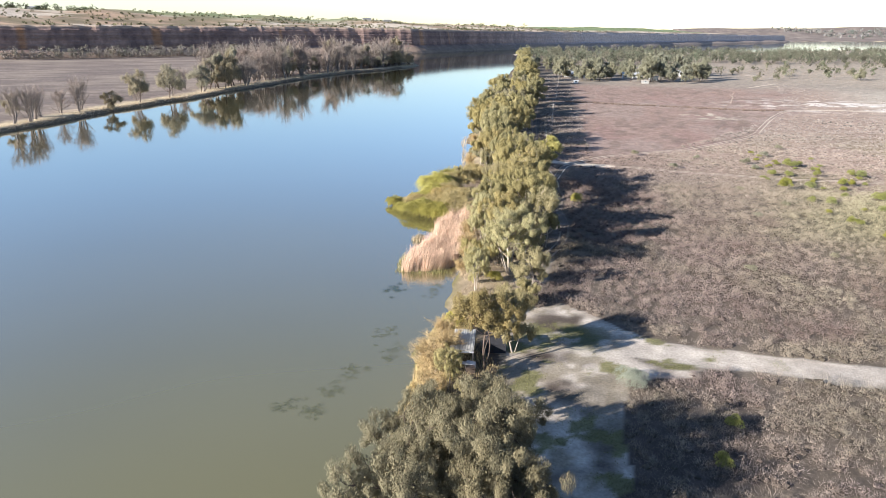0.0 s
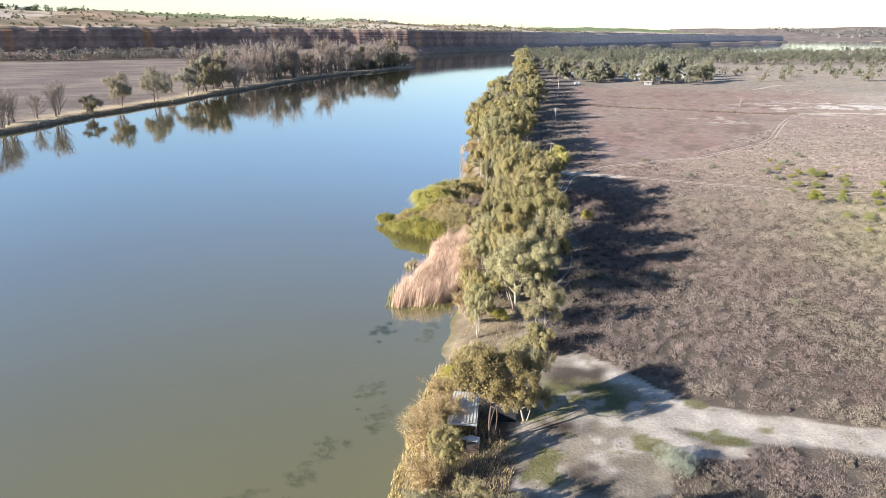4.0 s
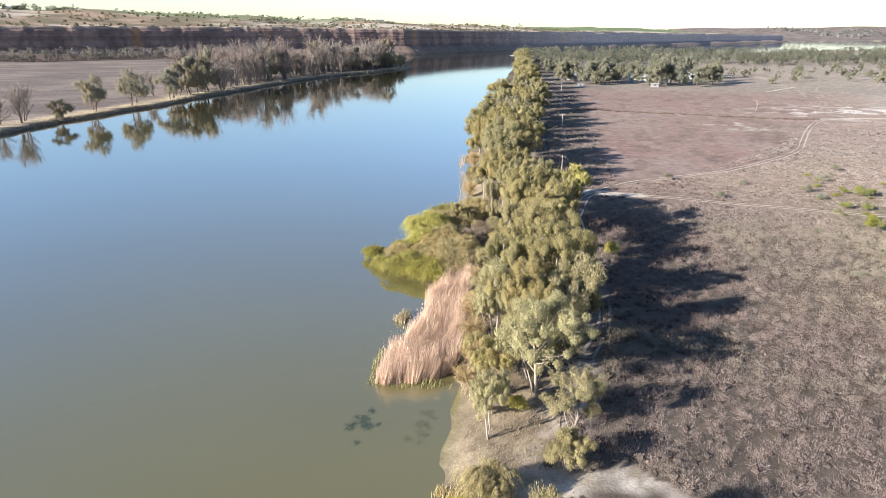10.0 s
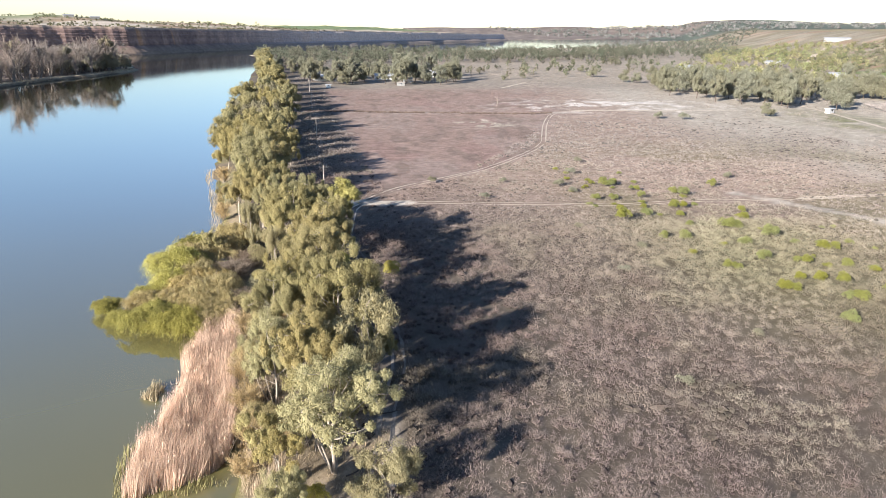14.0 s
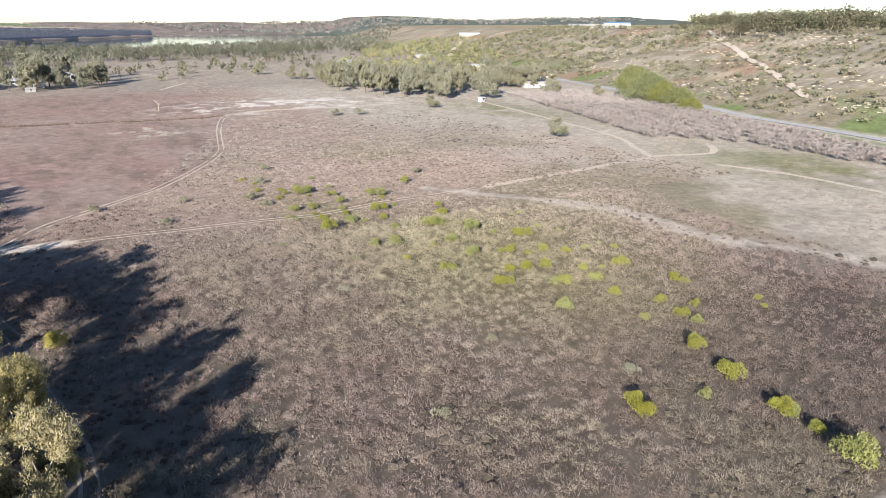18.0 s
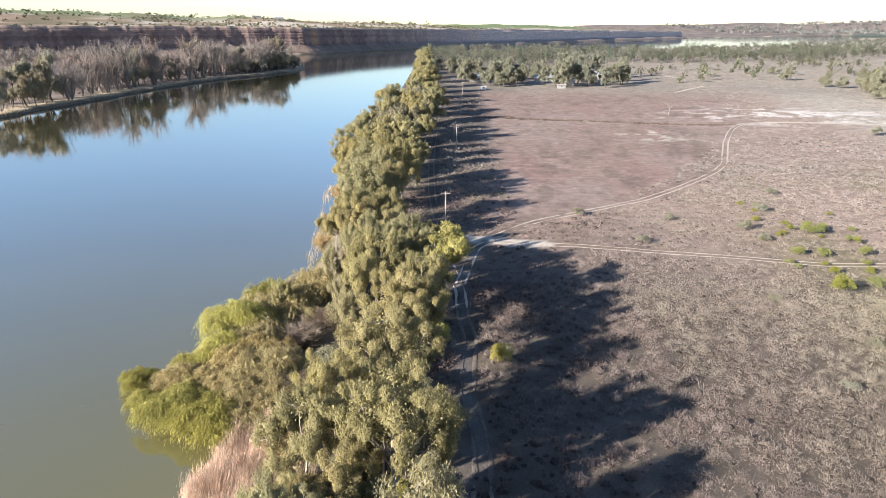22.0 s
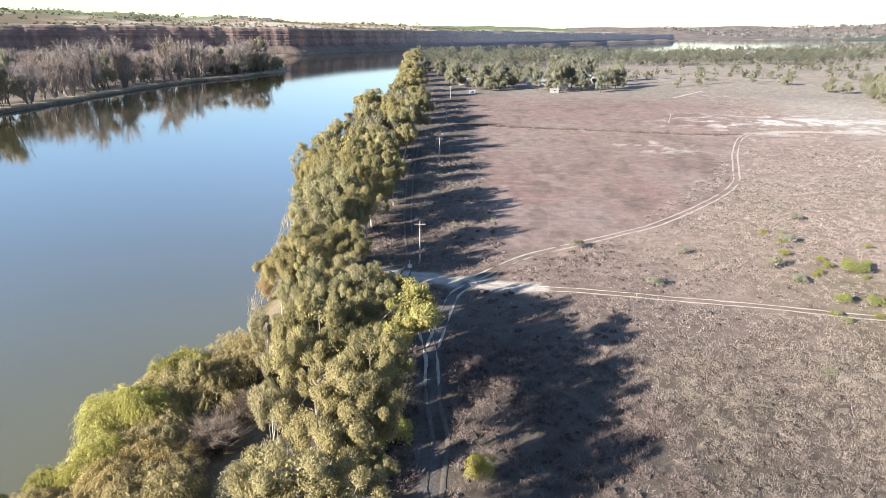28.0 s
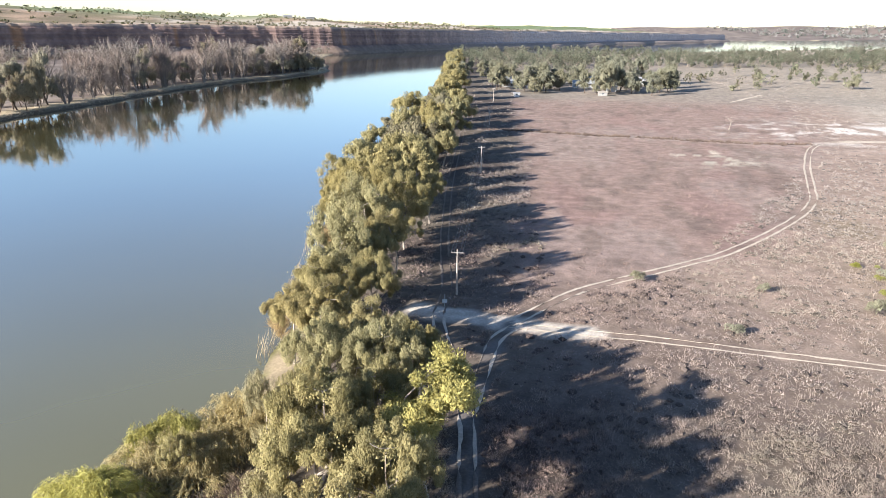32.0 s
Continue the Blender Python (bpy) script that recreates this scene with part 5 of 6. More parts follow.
plant("gum_tree", GUM_OPEN, -32.6, 170.8, 0.42, 75, "small rusty-leaved sapling with pale stem among willows", "tree", BANK, 0.56)

# low bushes on the bank
BUSH = [dome_meshes(530, 3.2, 2.6, 5000, 0.11, 0.04, M["willow"], M["bark_dark"], False), dome_meshes(531, 3.0, 2.6, 5000, 0.1, 0.04, M["gum_grey"], M["bark_dark"], False)]
SILVER_BUSH = dome_meshes(533, 3.0, 2.6, 7000, 0.1, 0.03, M["silver"], M["bark_dark"], False)
TAN_BUSH = bare_meshes("bush", 532, 4.6, 3.0, 84, 46, 0.42, mat("tan_twigs", (0.42, 0.31, 0.16), 0.85, 0.2, 1.5, 4, 0, island=0.3, thin=0.2, spec=0.1), M["bark"], 0.032, 4, None, 0.07, 30)
for me, x, y, s, tz, lab in [
    (TAN_BUSH, -10.9, 77.6, 0.85, 0.8, "tan dry bush beside the shack"), (TAN_BUSH, -12.6, 77.0, 0.8, 0.7, "tan dry bush on the bank"), (TAN_BUSH, -11.6, 72.8, 1.0, 1.0, "tan dry bush with pale twigs on the bank"), (TAN_BUSH, -10.2, 67.5, 0.8, 0.8, "tan dry bush on the bank"), (TAN_BUSH, -12.5, 82.5, 0.7, 0.75, "tan dry bush on the bank"),
    (WILLOW["dry"], -10.6, 90.0, 0.52, 0.8, "bright yellow-green bush on the muddy bank"), (BUSH[0], -12.2, 87.0, 0.75, 0.8, "yellow-green bush on the muddy bank"), (TAN_BUSH, -9.0, 87.0, 0.65, 0.5, "rusty dry bush on the bank"),
    (SILVER_BUSH, 11.6, 76.4, 0.8, 0.75, "silvery bush at the sandy road"), (BUSH[1], -19.0, 148.0, 1.0, 1.0, "olive bush under the gums"), (BUSH[0], -9.8, 166.5, 0.7, 0.9, "green bush under the gums"),
    (BUSH[0], -1.6, 162.0, 0.6, 0.8, "green bush by the track"), (BUSH[1], -21.5, 157.0, 1.0, 1.0, "olive bush under the gums"), (BUSH[1], -24.0, 170.0, 1.0, 1.1, "olive bush under the gums"),
    (BUSH[1], -31.0, 200.0, 1.2, 1.1, "olive bush at the water"), (BUSH[1], -36.0, 220.0, 1.3, 1.2, "olive bush at the water"), (TAN_BUSH, -19.5, 127.0, 0.8, 0.9, "pale dry bush behind the reeds"), (TAN_BUSH, -17.0, 115.0, 0.7, 0.8, "pale dry bush behind the reeds"),
    (TAN_BUSH, -17.2, 111.0, 0.6, 0.55, "pale dry bush behind the reeds"), (WILLOW["dry"], -16.2, 117.5, 0.5, 0.62, "tan leafy bush behind the reeds"), (TAN_BUSH, -18.4, 121.0, 0.75, 0.8, "pale dry bush behind the reeds"), (WILLOW["dry"], -18.2, 132.0, 0.6, 0.7, "tan leafy bush behind the reeds"), (TAN_BUSH, -14.2, 113.5, 0.7, 0.7, "pale dry bush under the gums"), (TAN_BUSH, -13.2, 126.0, 0.8, 0.8, "pale dry bush under the gums"), (TAN_BUSH, -20.5, 138.5, 0.8, 0.9, "pale dry bush behind the reeds"), (TAN_BUSH, -16.5, 144.0, 0.75, 0.7, "pale dry bush under the gums"), (TAN_BUSH, -10.5, 143.5, 0.6, 0.55, "pale dry bush under the gums"), (BUSH[0], -10.2, 105.0, 0.6, 0.6, "yellow-green bush under the open gum"),
    (TAN_BUSH, -36.5, 203.0, 0.8, 0.9, "pale dry bush at the water"), (TAN_BUSH, -43.5, 240.0, 0.9, 1.0, "pale dry bush at the water"),
]:
    plant("bush", me, x, y, s, (x * 37 + y * 11) % 360, lab, "bush", "bushes on the bank", tz)


_r = rng(535)
for k in range(26):
    y = 118 + 3.4 * k + _r.uniform(-1.5, 1.5)
    x = float(np.interp(y, [118, 150, 180, 206], [-7.5, -9.5, -13.5, -19])) + _r.uniform(-4, 1.2)
    s = _r.uniform(0.4, 0.85)
    kind = k % 3
    plant("bush", (BUSH[1], BROWN_WILLOW, BUSH[0])[kind], x, y, s * (0.5 if kind == 1 else 0.8), k * 77 % 360, ("olive bush under the gums", "brown twiggy thicket under the gums", "green bush under the gums")[kind], "bush", "bushes on the bank", s * (0.5 if kind == 1 else 0.9))

# reeds in the shallows
def reed_bed(name, label, poly, n, h, tone, seed, width=0.065):
    r = rng(seed)
    p = np.array(poly)
    x, y = scatter(r, n, p[:, 0].min(), p[:, 0].max(), p[:, 1].min(), p[:, 1].max())
    nz = fbm(x, y, 3.2, 3, 151)
    ok = inside(x + 1.6 * (nz - 0.5), y + 1.6 * (fbm(x, y, 2.0, 2, 155) - 0.5), poly)
    x, y, nz = x[ok], y[ok], nz[ok]
    m = len(x)
    tuft = fbm(x, y, 1.1, 2, 157)
    hh = h * (0.35 + 0.6 * nz + 0.65 * tuft) * r.uniform(0.6, 1.15, m)
    z = np.maximum(land(x, y), WATER - 0.1)
    base = np.stack([x, y, z], 1)
    lean = 0.2 + 0.12 * r.randn(m) + 0.5 * (fbm(x, y, 2.4, 2, 159) - 0.5)
    sway = 0.1 + 0.14 * r.randn(m) + 0.6 * (fbm(x, y, 2.4, 2, 163) - 0.5)
    tip = base + np.stack([hh * lean, hh * sway, hh], 1)
    col = np.array(tone) * (0.62 + 0.6 * r.rand(m))[:, None] * (0.65 + 0.7 * tuft)[:, None]
    g = Geo()
    blades(g, base, tip, width * r.uniform(0.7, 1.6, m), r, col)
    # seed heads
    k = r.rand(m) < 0.12
    leaves(g, tip[k] - [0, 0, 0.15], np.stack([0.05 * r.randn(k.sum()), 0.05 * r.randn(k.sum()), 0.2 + 0 * r.rand(k.sum())], 1), np.stack([0.02 * r.randn(k.sum()), 0.03 * r.randn(k.sum()), 0 * r.rand(k.sum())], 1), np.minimum(col[k] * 1.05, 0.7))
    solid(name, g, M["reed"], label, "reeds", "stuff")


reed_bed("reeds", "pinkish tan dry reeds standing in the shallows", [(-27.8, 108.6), (-24.5, 109.6), (-21.0, 110.8), (-19.3, 114), (-20.6, 125), (-22.5, 137), (-24.0, 146), (-27.5, 143), (-28.6, 135), (-27.4, 129), (-27.0, 122), (-28.0, 116)], 60000, 2.9, (0.6, 0.43, 0.315), 601, 0.034)
reed_bed("reeds", "green fringe of reeds at the waterline", [(-28.6, 107.8), (-19, 109.6), (-18.5, 111), (-27, 110.2), (-29.2, 118), (-29.8, 117)], 2000, 0.9, (0.26, 0.23, 0.1), 602)
reed_bed("reeds", "small clump of dry reeds off the bank", [(-31.5, 126.5), (-29.5, 126), (-29.2, 129), (-31, 129.5)], 500, 1.2, (0.36, 0.29, 0.18), 603)
reed_bed("reeds", "pale dry grass along the bank", [(-17, 108), (-14, 106), (-13, 125), (-20, 146), (-23, 147), (-20, 125)], 16000, 1.3, (0.44, 0.34, 0.23), 604, 0.035)
reed_bed("reeds", "yellow dry grass on the bank", [(-13, 60), (-9, 60), (-9, 82), (-12, 92), (-15.6, 92), (-14.5, 75)], 9000, 0.8, (0.45, 0.35, 0.17), 605)
reed_bed("reeds", "dry reeds at the waterline", [(-46, 232), (-42, 225), (-38, 205), (-36, 196), (-38, 196), (-43, 220), (-52, 255), (-49, 256)], 3500, 1.8, (0.42, 0.33, 0.22), 606)
reed_bed("dry_grass", "sparse dry grass over the brown bank soil", [(-15, 95), (-4, 96), (-4, 120), (-14, 122)], 9000, 0.3, (0.34, 0.265, 0.17), 607, 0.02)
reed_bed("dry_grass", "golden dry grass round the shack", [(-12, 66), (-3, 62), (-3, 74), (-9, 84), (-12.5, 84)], 9000, 0.6, (0.42, 0.33, 0.18), 608, 0.03)


def turf():
    """Patches of short olive grass and litter on the sandy clearing."""
    r = rng(609)
    x, y = scatter(r, 90000, -8, 34, 52, 99)
    near = line_distance(x, y, SAND_ROAD) < 3.4
    ok = (inside(x, y, CLEARING) | near) & (fbm(x, y, 3.6, 4, 91) + 0.06 * r.randn(len(x)) > np.where(near, 0.66, 0.585) - 0.4 * np.exp(-(((x - 4.5) / 3.4) ** 2) - ((y - 87.5) / 2.8) ** 2))
    ok &= y < 92
    x, y = x[ok], y[ok]
    m = len(x)
    base = np.stack([x, y, land(x, y) - 0.02], 1)
    tip = base + np.stack([0.07 * r.randn(m), 0.07 * r.randn(m), r.uniform(0.06, 0.2, m)], 1)
    g = Geo()
    blades(g, base, tip, 0.06, r, np.array((0.165, 0.155, 0.065)) * (0.6 + 0.7 * r.rand(m))[:, None])
    solid("grass", g, M["reed"], "short olive grass patches on pale sand", "grass", "stuff")


turf()

# bright bushes dotted over the flat
LUSH = [dome_meshes(540, 1.9, 1.2, 2600, 0.075, 0.03, M["lush"], M["bark_dark"], False, 5), dome_meshes(541, 1.7, 1.4, 2400, 0.09, 0.04, M["lush"], M["bark_dark"], False, 6)]
_r = rng(545)
for k in range(46):
    x = _r.uniform(46, 92)
    y = 222 - (x - 52) * 2.0 + _r.normal(0, 17)
    s = _r.uniform(0.4, 0.8)
    plant("bush", LUSH[k % 2], x, y, s, k * 51 % 360, "small yellow-green bush in grey scrub", "bush", "bright bushes on the flat")
DARKB = dome_meshes(542, 1.6, 1.3, 520, 0.16, 0.05, M["gum_far"], M["bark_dark"], False, 5)
for k, (x, y, s) in enumerate([(55.7, 223.3, 1.4), (57.5, 222.8, 1.2), (49.1, 190.3, 1.7), (53.9, 209.4, 1), (61.2, 210.4, 1), (72.5, 212.4, 1.4), (70.5, 213.5, 1.1), (65.4, 200.8, 1.2), (67.5, 200.4, 1), (56.2, 194.9, 1.1), (85.2, 222, 1.3), (68.7, 183.3, 1.5), (70.4, 182.4, 1.1), (57, 176.8, 1.2), (74, 176.1, 1.6), (80, 168.6, 1.2), (82, 168, 1), (66.6, 172.4, 1.1), (56.4, 159.5, 1), (58.3, 159.9, 0.8), (65.4, 163.7, 1.2), (60.3, 149.5, 1.1), (61.8, 148.6, 0.9), (69, 152.8, 1), (71.7, 150.9, 1.2), (69.9, 144.5, 1.1), (68.2, 145, 0.9), (74.6, 142.3, 1.1), (61.9, 136.1, 1.2), (84.9, 145.4, 1.1), (83.5, 146, 0.9), (76.8, 147.5, 0.9), (85.6, 135.5, 1), (76.5, 130.6, 0.9), (67.2, 117.3, 1.35), (65.1, 110.7, 1.4), (50.5, 112.8, 1.0), (49.4, 110.7, 1.15), (61.9, 102.5, 1.3), (63, 101.8, 1.0), (62, 98.5, 0.9), (60.3, 94.1, 1.9), (58.5, 109.4, 0.8), (75.1, 125.6, 1), (74.6, 122.6, 0.9), (78.3, 158.8, 1), (65.7, 153.3, 0.9), (73.1, 136.8, 1), (52.7, 177.7, 1), (49.4, 209.6, 1), (21.7, 69.6, 0.9), (20.1, 62.7, 0.85), (52, 200, 0.8), (76, 190, 1.1), (79, 196, 0.9), (62, 186, 0.8), (72, 161, 1.0), (70, 128, 0.7), (80, 127, 0.8), (54, 168, 0.7), (63, 218, 0.8), (60, 226, 0.9)]):
    plant("bush", LUSH[k % 2], x, y, s * 0.8, k * 67 % 360, "rounded bright yellow-green bush in grey scrub", "bush", "bright bushes on the flat", s * 1.15)
for k, (x, y, s) in enumerate([(44.5, 224.4, 1.4), (46.5, 218, 1.0), (38, 186, 0.9), (52, 240, 1.3), (31, 231, 1.0), (60, 258, 1.1), (46, 172, 1.0), (38, 160, 0.9), (95, 232, 1.2), (56, 118, 0.9), (47, 134, 0.8), (31, 122, 0.9), (130.8, 363, 2.2), (142, 360, 2.2), (12, 232, 1.2), (23, 214, 1.1)]):
    plant("bush", DARKB, x, y, s, k * 91 % 360, "dark grey-green bush in grey scrub", "bush", "dark bushes on the flat")

# ---- far trees ----
MID = [gum_meshes("gum", 551, 14, 5.5, 60, 80, 0.27, M["gum_far"], M["bark_dark"], 0.03, 8, 4), gum_meshes("gum", 552, 14, 4.6, 54, 80, 0.27, M["gum_far"], M["bark_dark"], 0.03, 7, 4), gum_meshes("gum", 553, 12, 6.2, 66, 80, 0.27, M["gum_far"], M["bark_dark"], 0.04, 8, 3)]
PEPPER = willow_meshes(554, 15, 8, 3600, 6, 0.4, mat("pepper_leaves", (0.2, 0.205, 0.08), 0.8, 0.3, 3, 4, 0, island=0.3, each=0.5, thin=0.35, spec=0.1), M["bark_dark"], 12, 4.5, 0.1)


def grove(spots, meshes, label, group, seed, lo=0.8, hi=1.25, kind="gum_tree"):
    r = rng(seed)
    for x, y in spots:
        s = r.uniform(lo, hi)
        plant(kind, meshes[r.randint(len(meshes))], x, y, s, r.uniform(0, 360), label, "tree", group, s * r.uniform(0.8, 1.1))


def spots_in(poly, n, seed, apart=6.0):
    r, out = rng(seed), []
    p = np.array(poly)
    for _ in range(n * 30):
        x, y = r.uniform(p[:, 0].min(), p[:, 0].max()), r.uniform(p[:, 1].min(), p[:, 1].max())
        if inside(np.array([x]), np.array([y]), poly)[0] and all((x - a) ** 2 + (y - b) ** 2 > apart**2 for a, b in out):
            out.append((x, y))
            if len(out) == n:
                break
    return out


grove([p for p in spots_in([(-30, 552), (40, 548), (62, 560), (72, 660), (-20, 650)], 46, 701, 6.5) if not (0 < p[0] < 19 and 574 < p[1] < 614) and not (38 < p[0] < 54 and 636 < p[1] < 656)], MID, "grey-green gum beside the riverside houses", "gums round the hamlet", 702, 0.8, 1.55)
grove(spots_in([(-60, 560), (-44, 560), (-40, 690), (-88, 690), (-75, 600)], 12, 703, 8), MID, "grey-green gum near the riverside houses", "gums round the hamlet", 704)
grove(spots_in([(182, 452), (205, 400), (240, 385), (262, 412), (320, 460), (300, 560), (210, 590), (190, 520)], 84, 705, 6.5), MID, "grey-green gum in the grove at the orchard", "gums in the grove", 706, 0.8, 1.35)
grove(spots_in([(330, 425), (360, 470), (430, 560), (400, 600), (330, 520), (300, 440)], 30, 709, 8), MID, "grey-green gum among the houses", "gums among the houses", 710, 0.7, 1.25)
grove([(188.5, 369.1), (177, 262), (204, 577), (197, 585), (212, 560), (300, 398), (312, 372), (296, 402), (322, 345), (202.9, 715), (190, 640)], [MID[2]], "rounded grey-green gum standing in the open", "single gums", 707, 0.65, 0.85)
for x, y, sc, tz in [(325, 356, 1.15, 1.45), (315, 336, 1.2, 1.3), (306, 318, 0.95, 1.0), (298, 303, 0.9, 0.85), (292, 290, 0.6, 0.55)]:
    plant("pepper_tree", PEPPER, x, y, sc, x * 7 % 360, "bright green drooping pepper tree by the road", "tree", "pepper trees", tz)


def wood(name, label, poly, n, seed, h=13, rad=4.6, per=70, leaf=1.1, tone=(0.145, 0.137, 0.1), bare=0.0):
    """A far wood: every tree a stem and an uneven crown, joined."""
    r = rng(seed)
    p = np.array(poly)
    x, y = scatter(r, n * 16, p[:, 0].min(), p[:, 0].max(), p[:, 1].min(), p[:, 1].max())
    ok = inside(x, y, poly) & (fbm(x, y, 60, 3, 161) > 0.38)
    x, y = x[ok][:n], y[ok][:n]
    z = land(x, y)
    ok = z > WATER + 0.3
    x, y, z = x[ok], y[ok], z[ok]
    m = len(x)
    s = r.uniform(0.55, 1.2, m)
    k = 5
    lc = np.stack([r.normal(0, 0.42, (m, k)) * rad, r.normal(0, 0.42, (m, k)) * rad, h * r.uniform(0.22, 0.85, (m, k))], -1)
    which = r.randint(0, k, (m, per))
    d = r.normal(size=(m, per, 3))
    d /= np.linalg.norm(d, axis=2)[..., None]
    c = np.take_along_axis(lc, which[..., None], 1) + d * rad * 0.5 * r.uniform(0.5, 1, (m, per, 1))
    c = c * s[:, None, None]
    c[..., 2] = np.maximum(c[..., 2], 0.4)
    c += np.stack([x, y, z], 1)[:, None]
    q = m * per
    u = r.normal(size=(q, 3))
    u /= np.linalg.norm(u, axis=1)[:, None]
    v = np.cross(u, r.normal(size=(q, 3)))
    v /= np.linalg.norm(v, axis=1)[:, None] + 1e-9
    ls = leaf * r.uniform(0.6, 1.4, q)[:, None]
    tree = np.array(tone) * (0.7 + 0.6 * r.rand(m))[:, None] * (1 + 0.07 * r.randn(m)[:, None] * [1, 0.3, 0.6])
    tree = np.where((r.rand(m) < bare)[:, None], [0.22, 0.19, 0.165], np.clip(tree, 0.03, 0.4))
    col = np.repeat(tree, per, 0) * (0.7 + 0.6 * r.rand(q))[:, None]
    g = Geo()
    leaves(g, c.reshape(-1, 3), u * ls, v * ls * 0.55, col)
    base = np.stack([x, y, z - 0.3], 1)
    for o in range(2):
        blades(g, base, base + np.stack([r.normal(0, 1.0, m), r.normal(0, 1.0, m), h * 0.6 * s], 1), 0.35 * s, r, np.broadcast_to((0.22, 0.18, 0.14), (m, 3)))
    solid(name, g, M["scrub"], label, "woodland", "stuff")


wood("woodland", "grey-green gum woodland along the far river", [(-128, 800), (-40, 700), (40, 690), (100, 860), (300, 940), (560, 1080), (640, 1200), (450, 1250), (250, 1230), (60, 1150), (-70, 1100), (-160, 1080), (-135, 940)], 1300, 711, 15, 4.8, 120, 0.6, (0.108, 0.107, 0.076))
wood("woodland", "scattered gums on the open flat beyond", [(60, 600), (200, 610), (420, 900), (260, 900), (80, 700)], 70, 712, 9, 4, 60, 0.8, (0.12, 0.115, 0.075))
wood("woodland", "scattered gums between houses on the valley side", [(210, 590), (320, 470), (450, 640), (700, 980), (820, 1400), (600, 1250), (420, 900)], 420, 713, 10, 4.6, 90, 0.8, (0.2, 0.19, 0.095))
wood("woodland", "dark gum woodland along the river bend", [(560, 1250), (900, 1700), (1500, 2600), (1300, 2600), (840, 2100), (620, 1720), (380, 1500)], 420, 714, 9, 5, 50, 1.3, (0.12, 0.118, 0.09))
wood("woodland", "dark gum woodland below the far cliffs", [(500, 2520), (260, 2140), (-20, 1700), (-20, 1640), (330, 2080), (640, 2500)], 260, 715, 9, 6, 36, 1.8, (0.13, 0.135, 0.095))
wood("woodland", "dark mallee wood on the hill crest", [(530, 455), (580, 540), (760, 640), (850, 700), (980, 600), (820, 380), (640, 180), (560, 130), (540, 250)], 560, 716, 16, 10, 150, 0.8, (0.085, 0.08, 0.05))
wood("woodland", "grey leafless trees at the cliff foot", [(-700, 640), (-660, 640), (-560, 760), (-440, 930), (-335, 1040), (-330, 1075), (-400, 1020), (-590, 790), (-850, 480), (-800, 470)], 620, 717, 15, 3.6, 80, 0.5, (0.19, 0.17, 0.13), 0.6)
wood("woodland", "dark far trees along the plateau edge", [(-1300, 900), (-1150, 900), (-900, 1250), (-600, 1700), (-300, 2200), (-450, 2200), (-800, 1700)], 150, 718, 9, 8, 40, 1.7, (0.13, 0.14, 0.08))
wood("shrubland", "dark shrubs over the plateau slopes", [(-1500, 700), (-740, 650), (-620, 800), (-430, 1030), (-340, 1150), (-250, 1400), (0, 1850), (-300, 2000), (-800, 1500)], 1300, 720, 3.0, 3.2, 26, 0.9, (0.12, 0.115, 0.065))
wood("woodland", "dark trees on the plateau skyline", [(-1250, 780), (-1150, 760), (-1020, 930), (-900, 1060), (-940, 1120), (-1100, 960)], 110, 721, 11, 7, 50, 1.3, (0.085, 0.09, 0.055))
# pale grey tone: distance haze put into the colour of these far crowns
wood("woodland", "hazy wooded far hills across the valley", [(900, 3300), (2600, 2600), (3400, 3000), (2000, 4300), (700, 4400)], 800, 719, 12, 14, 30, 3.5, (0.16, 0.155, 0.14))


# ---- left shore trees ----
SHORE_BARE = [bare_meshes("tree", 561, 17, 5.0, 46, 20, 0.9, M["twigs"], M["bark_grey"], 0.07, 2), bare_meshes("tree", 562, 15, 4.6, 50, 20, 0.8, M["twigs"], M["bark_grey"], 0.07, 3), bare_meshes("tree", 563, 12, 5.0, 54, 20, 0.8, M["twigs"], M["bark_grey"], 0.07, 5)]
SHORE_LEAFY = gum_meshes("tree", 564, 17, 4.2, 90, 60, 0.28, M["shore"], M["bark_dark"], 0.06, 9, 10, clump=0.26)
SHORE_GUM = [gum_meshes("gum", 565, 14, 6.6, 110, 90, 0.2, M["shore"], M["bark_dark"], 0.1, 10, 8, clump=0.17), gum_meshes("gum", 566, 14, 6.2, 110, 90, 0.2, M["shore"], M["bark_dark"], 0.08, 10, 8, clump=0.18)]
SHORE = "trees along the far bank"
for me, y, off, h, lab in [(0, 229, 6, 0.95, "b"), (2, 236, 5, 1.3, "b"), (1, 243, 9, 1.0, "b"), (0, 252, 14, 0.8, "b"), (2, 264, 12, 1.0, "b"), (1, 272, 8, 1.05, "b"), (0, 277, 11, 1.0, "b"), (2, 320, 12, 0.8, "b"), (1, 350, 12, 0.9, "b"), (0, 380, 9, 1.1, "b"), (2, 430, 6, 1.5, "b"), (0, 497, 7, 1.95, "b"), (1, 528, 9, 2.2, "b"), (0, 567, 6, 2.0, "b"), (0, 512, 14, 1.7, "b")]:
    plant("bare_tree", SHORE_BARE[me], float(left_bank(np.array([y]))[0]) - off, y, h, y * 7 % 360, "leafless grey tree on the grassy far bank", "tree", SHORE)
for me, x, y, s, tz in [(1, -236, 288, 0.95, 0.75), (0, -239, 312, 1.2, 1.2), (0, -240.5, 339, 1.5, 1.3), (1, -242.5, 373, 1.35, 1.25), (1, -244, 402, 1.2, 1.3), (0, -245, 411, 0.85, 1.6), (1, -250, 418, 0.8, 1.5), (1, -249, 243, 0.7, 0.8)]:
    plant("gum_tree", SHORE_GUM[me], x, y, s, x * y % 360, "dark green gum on the grassy far bank", "tree", SHORE, tz)
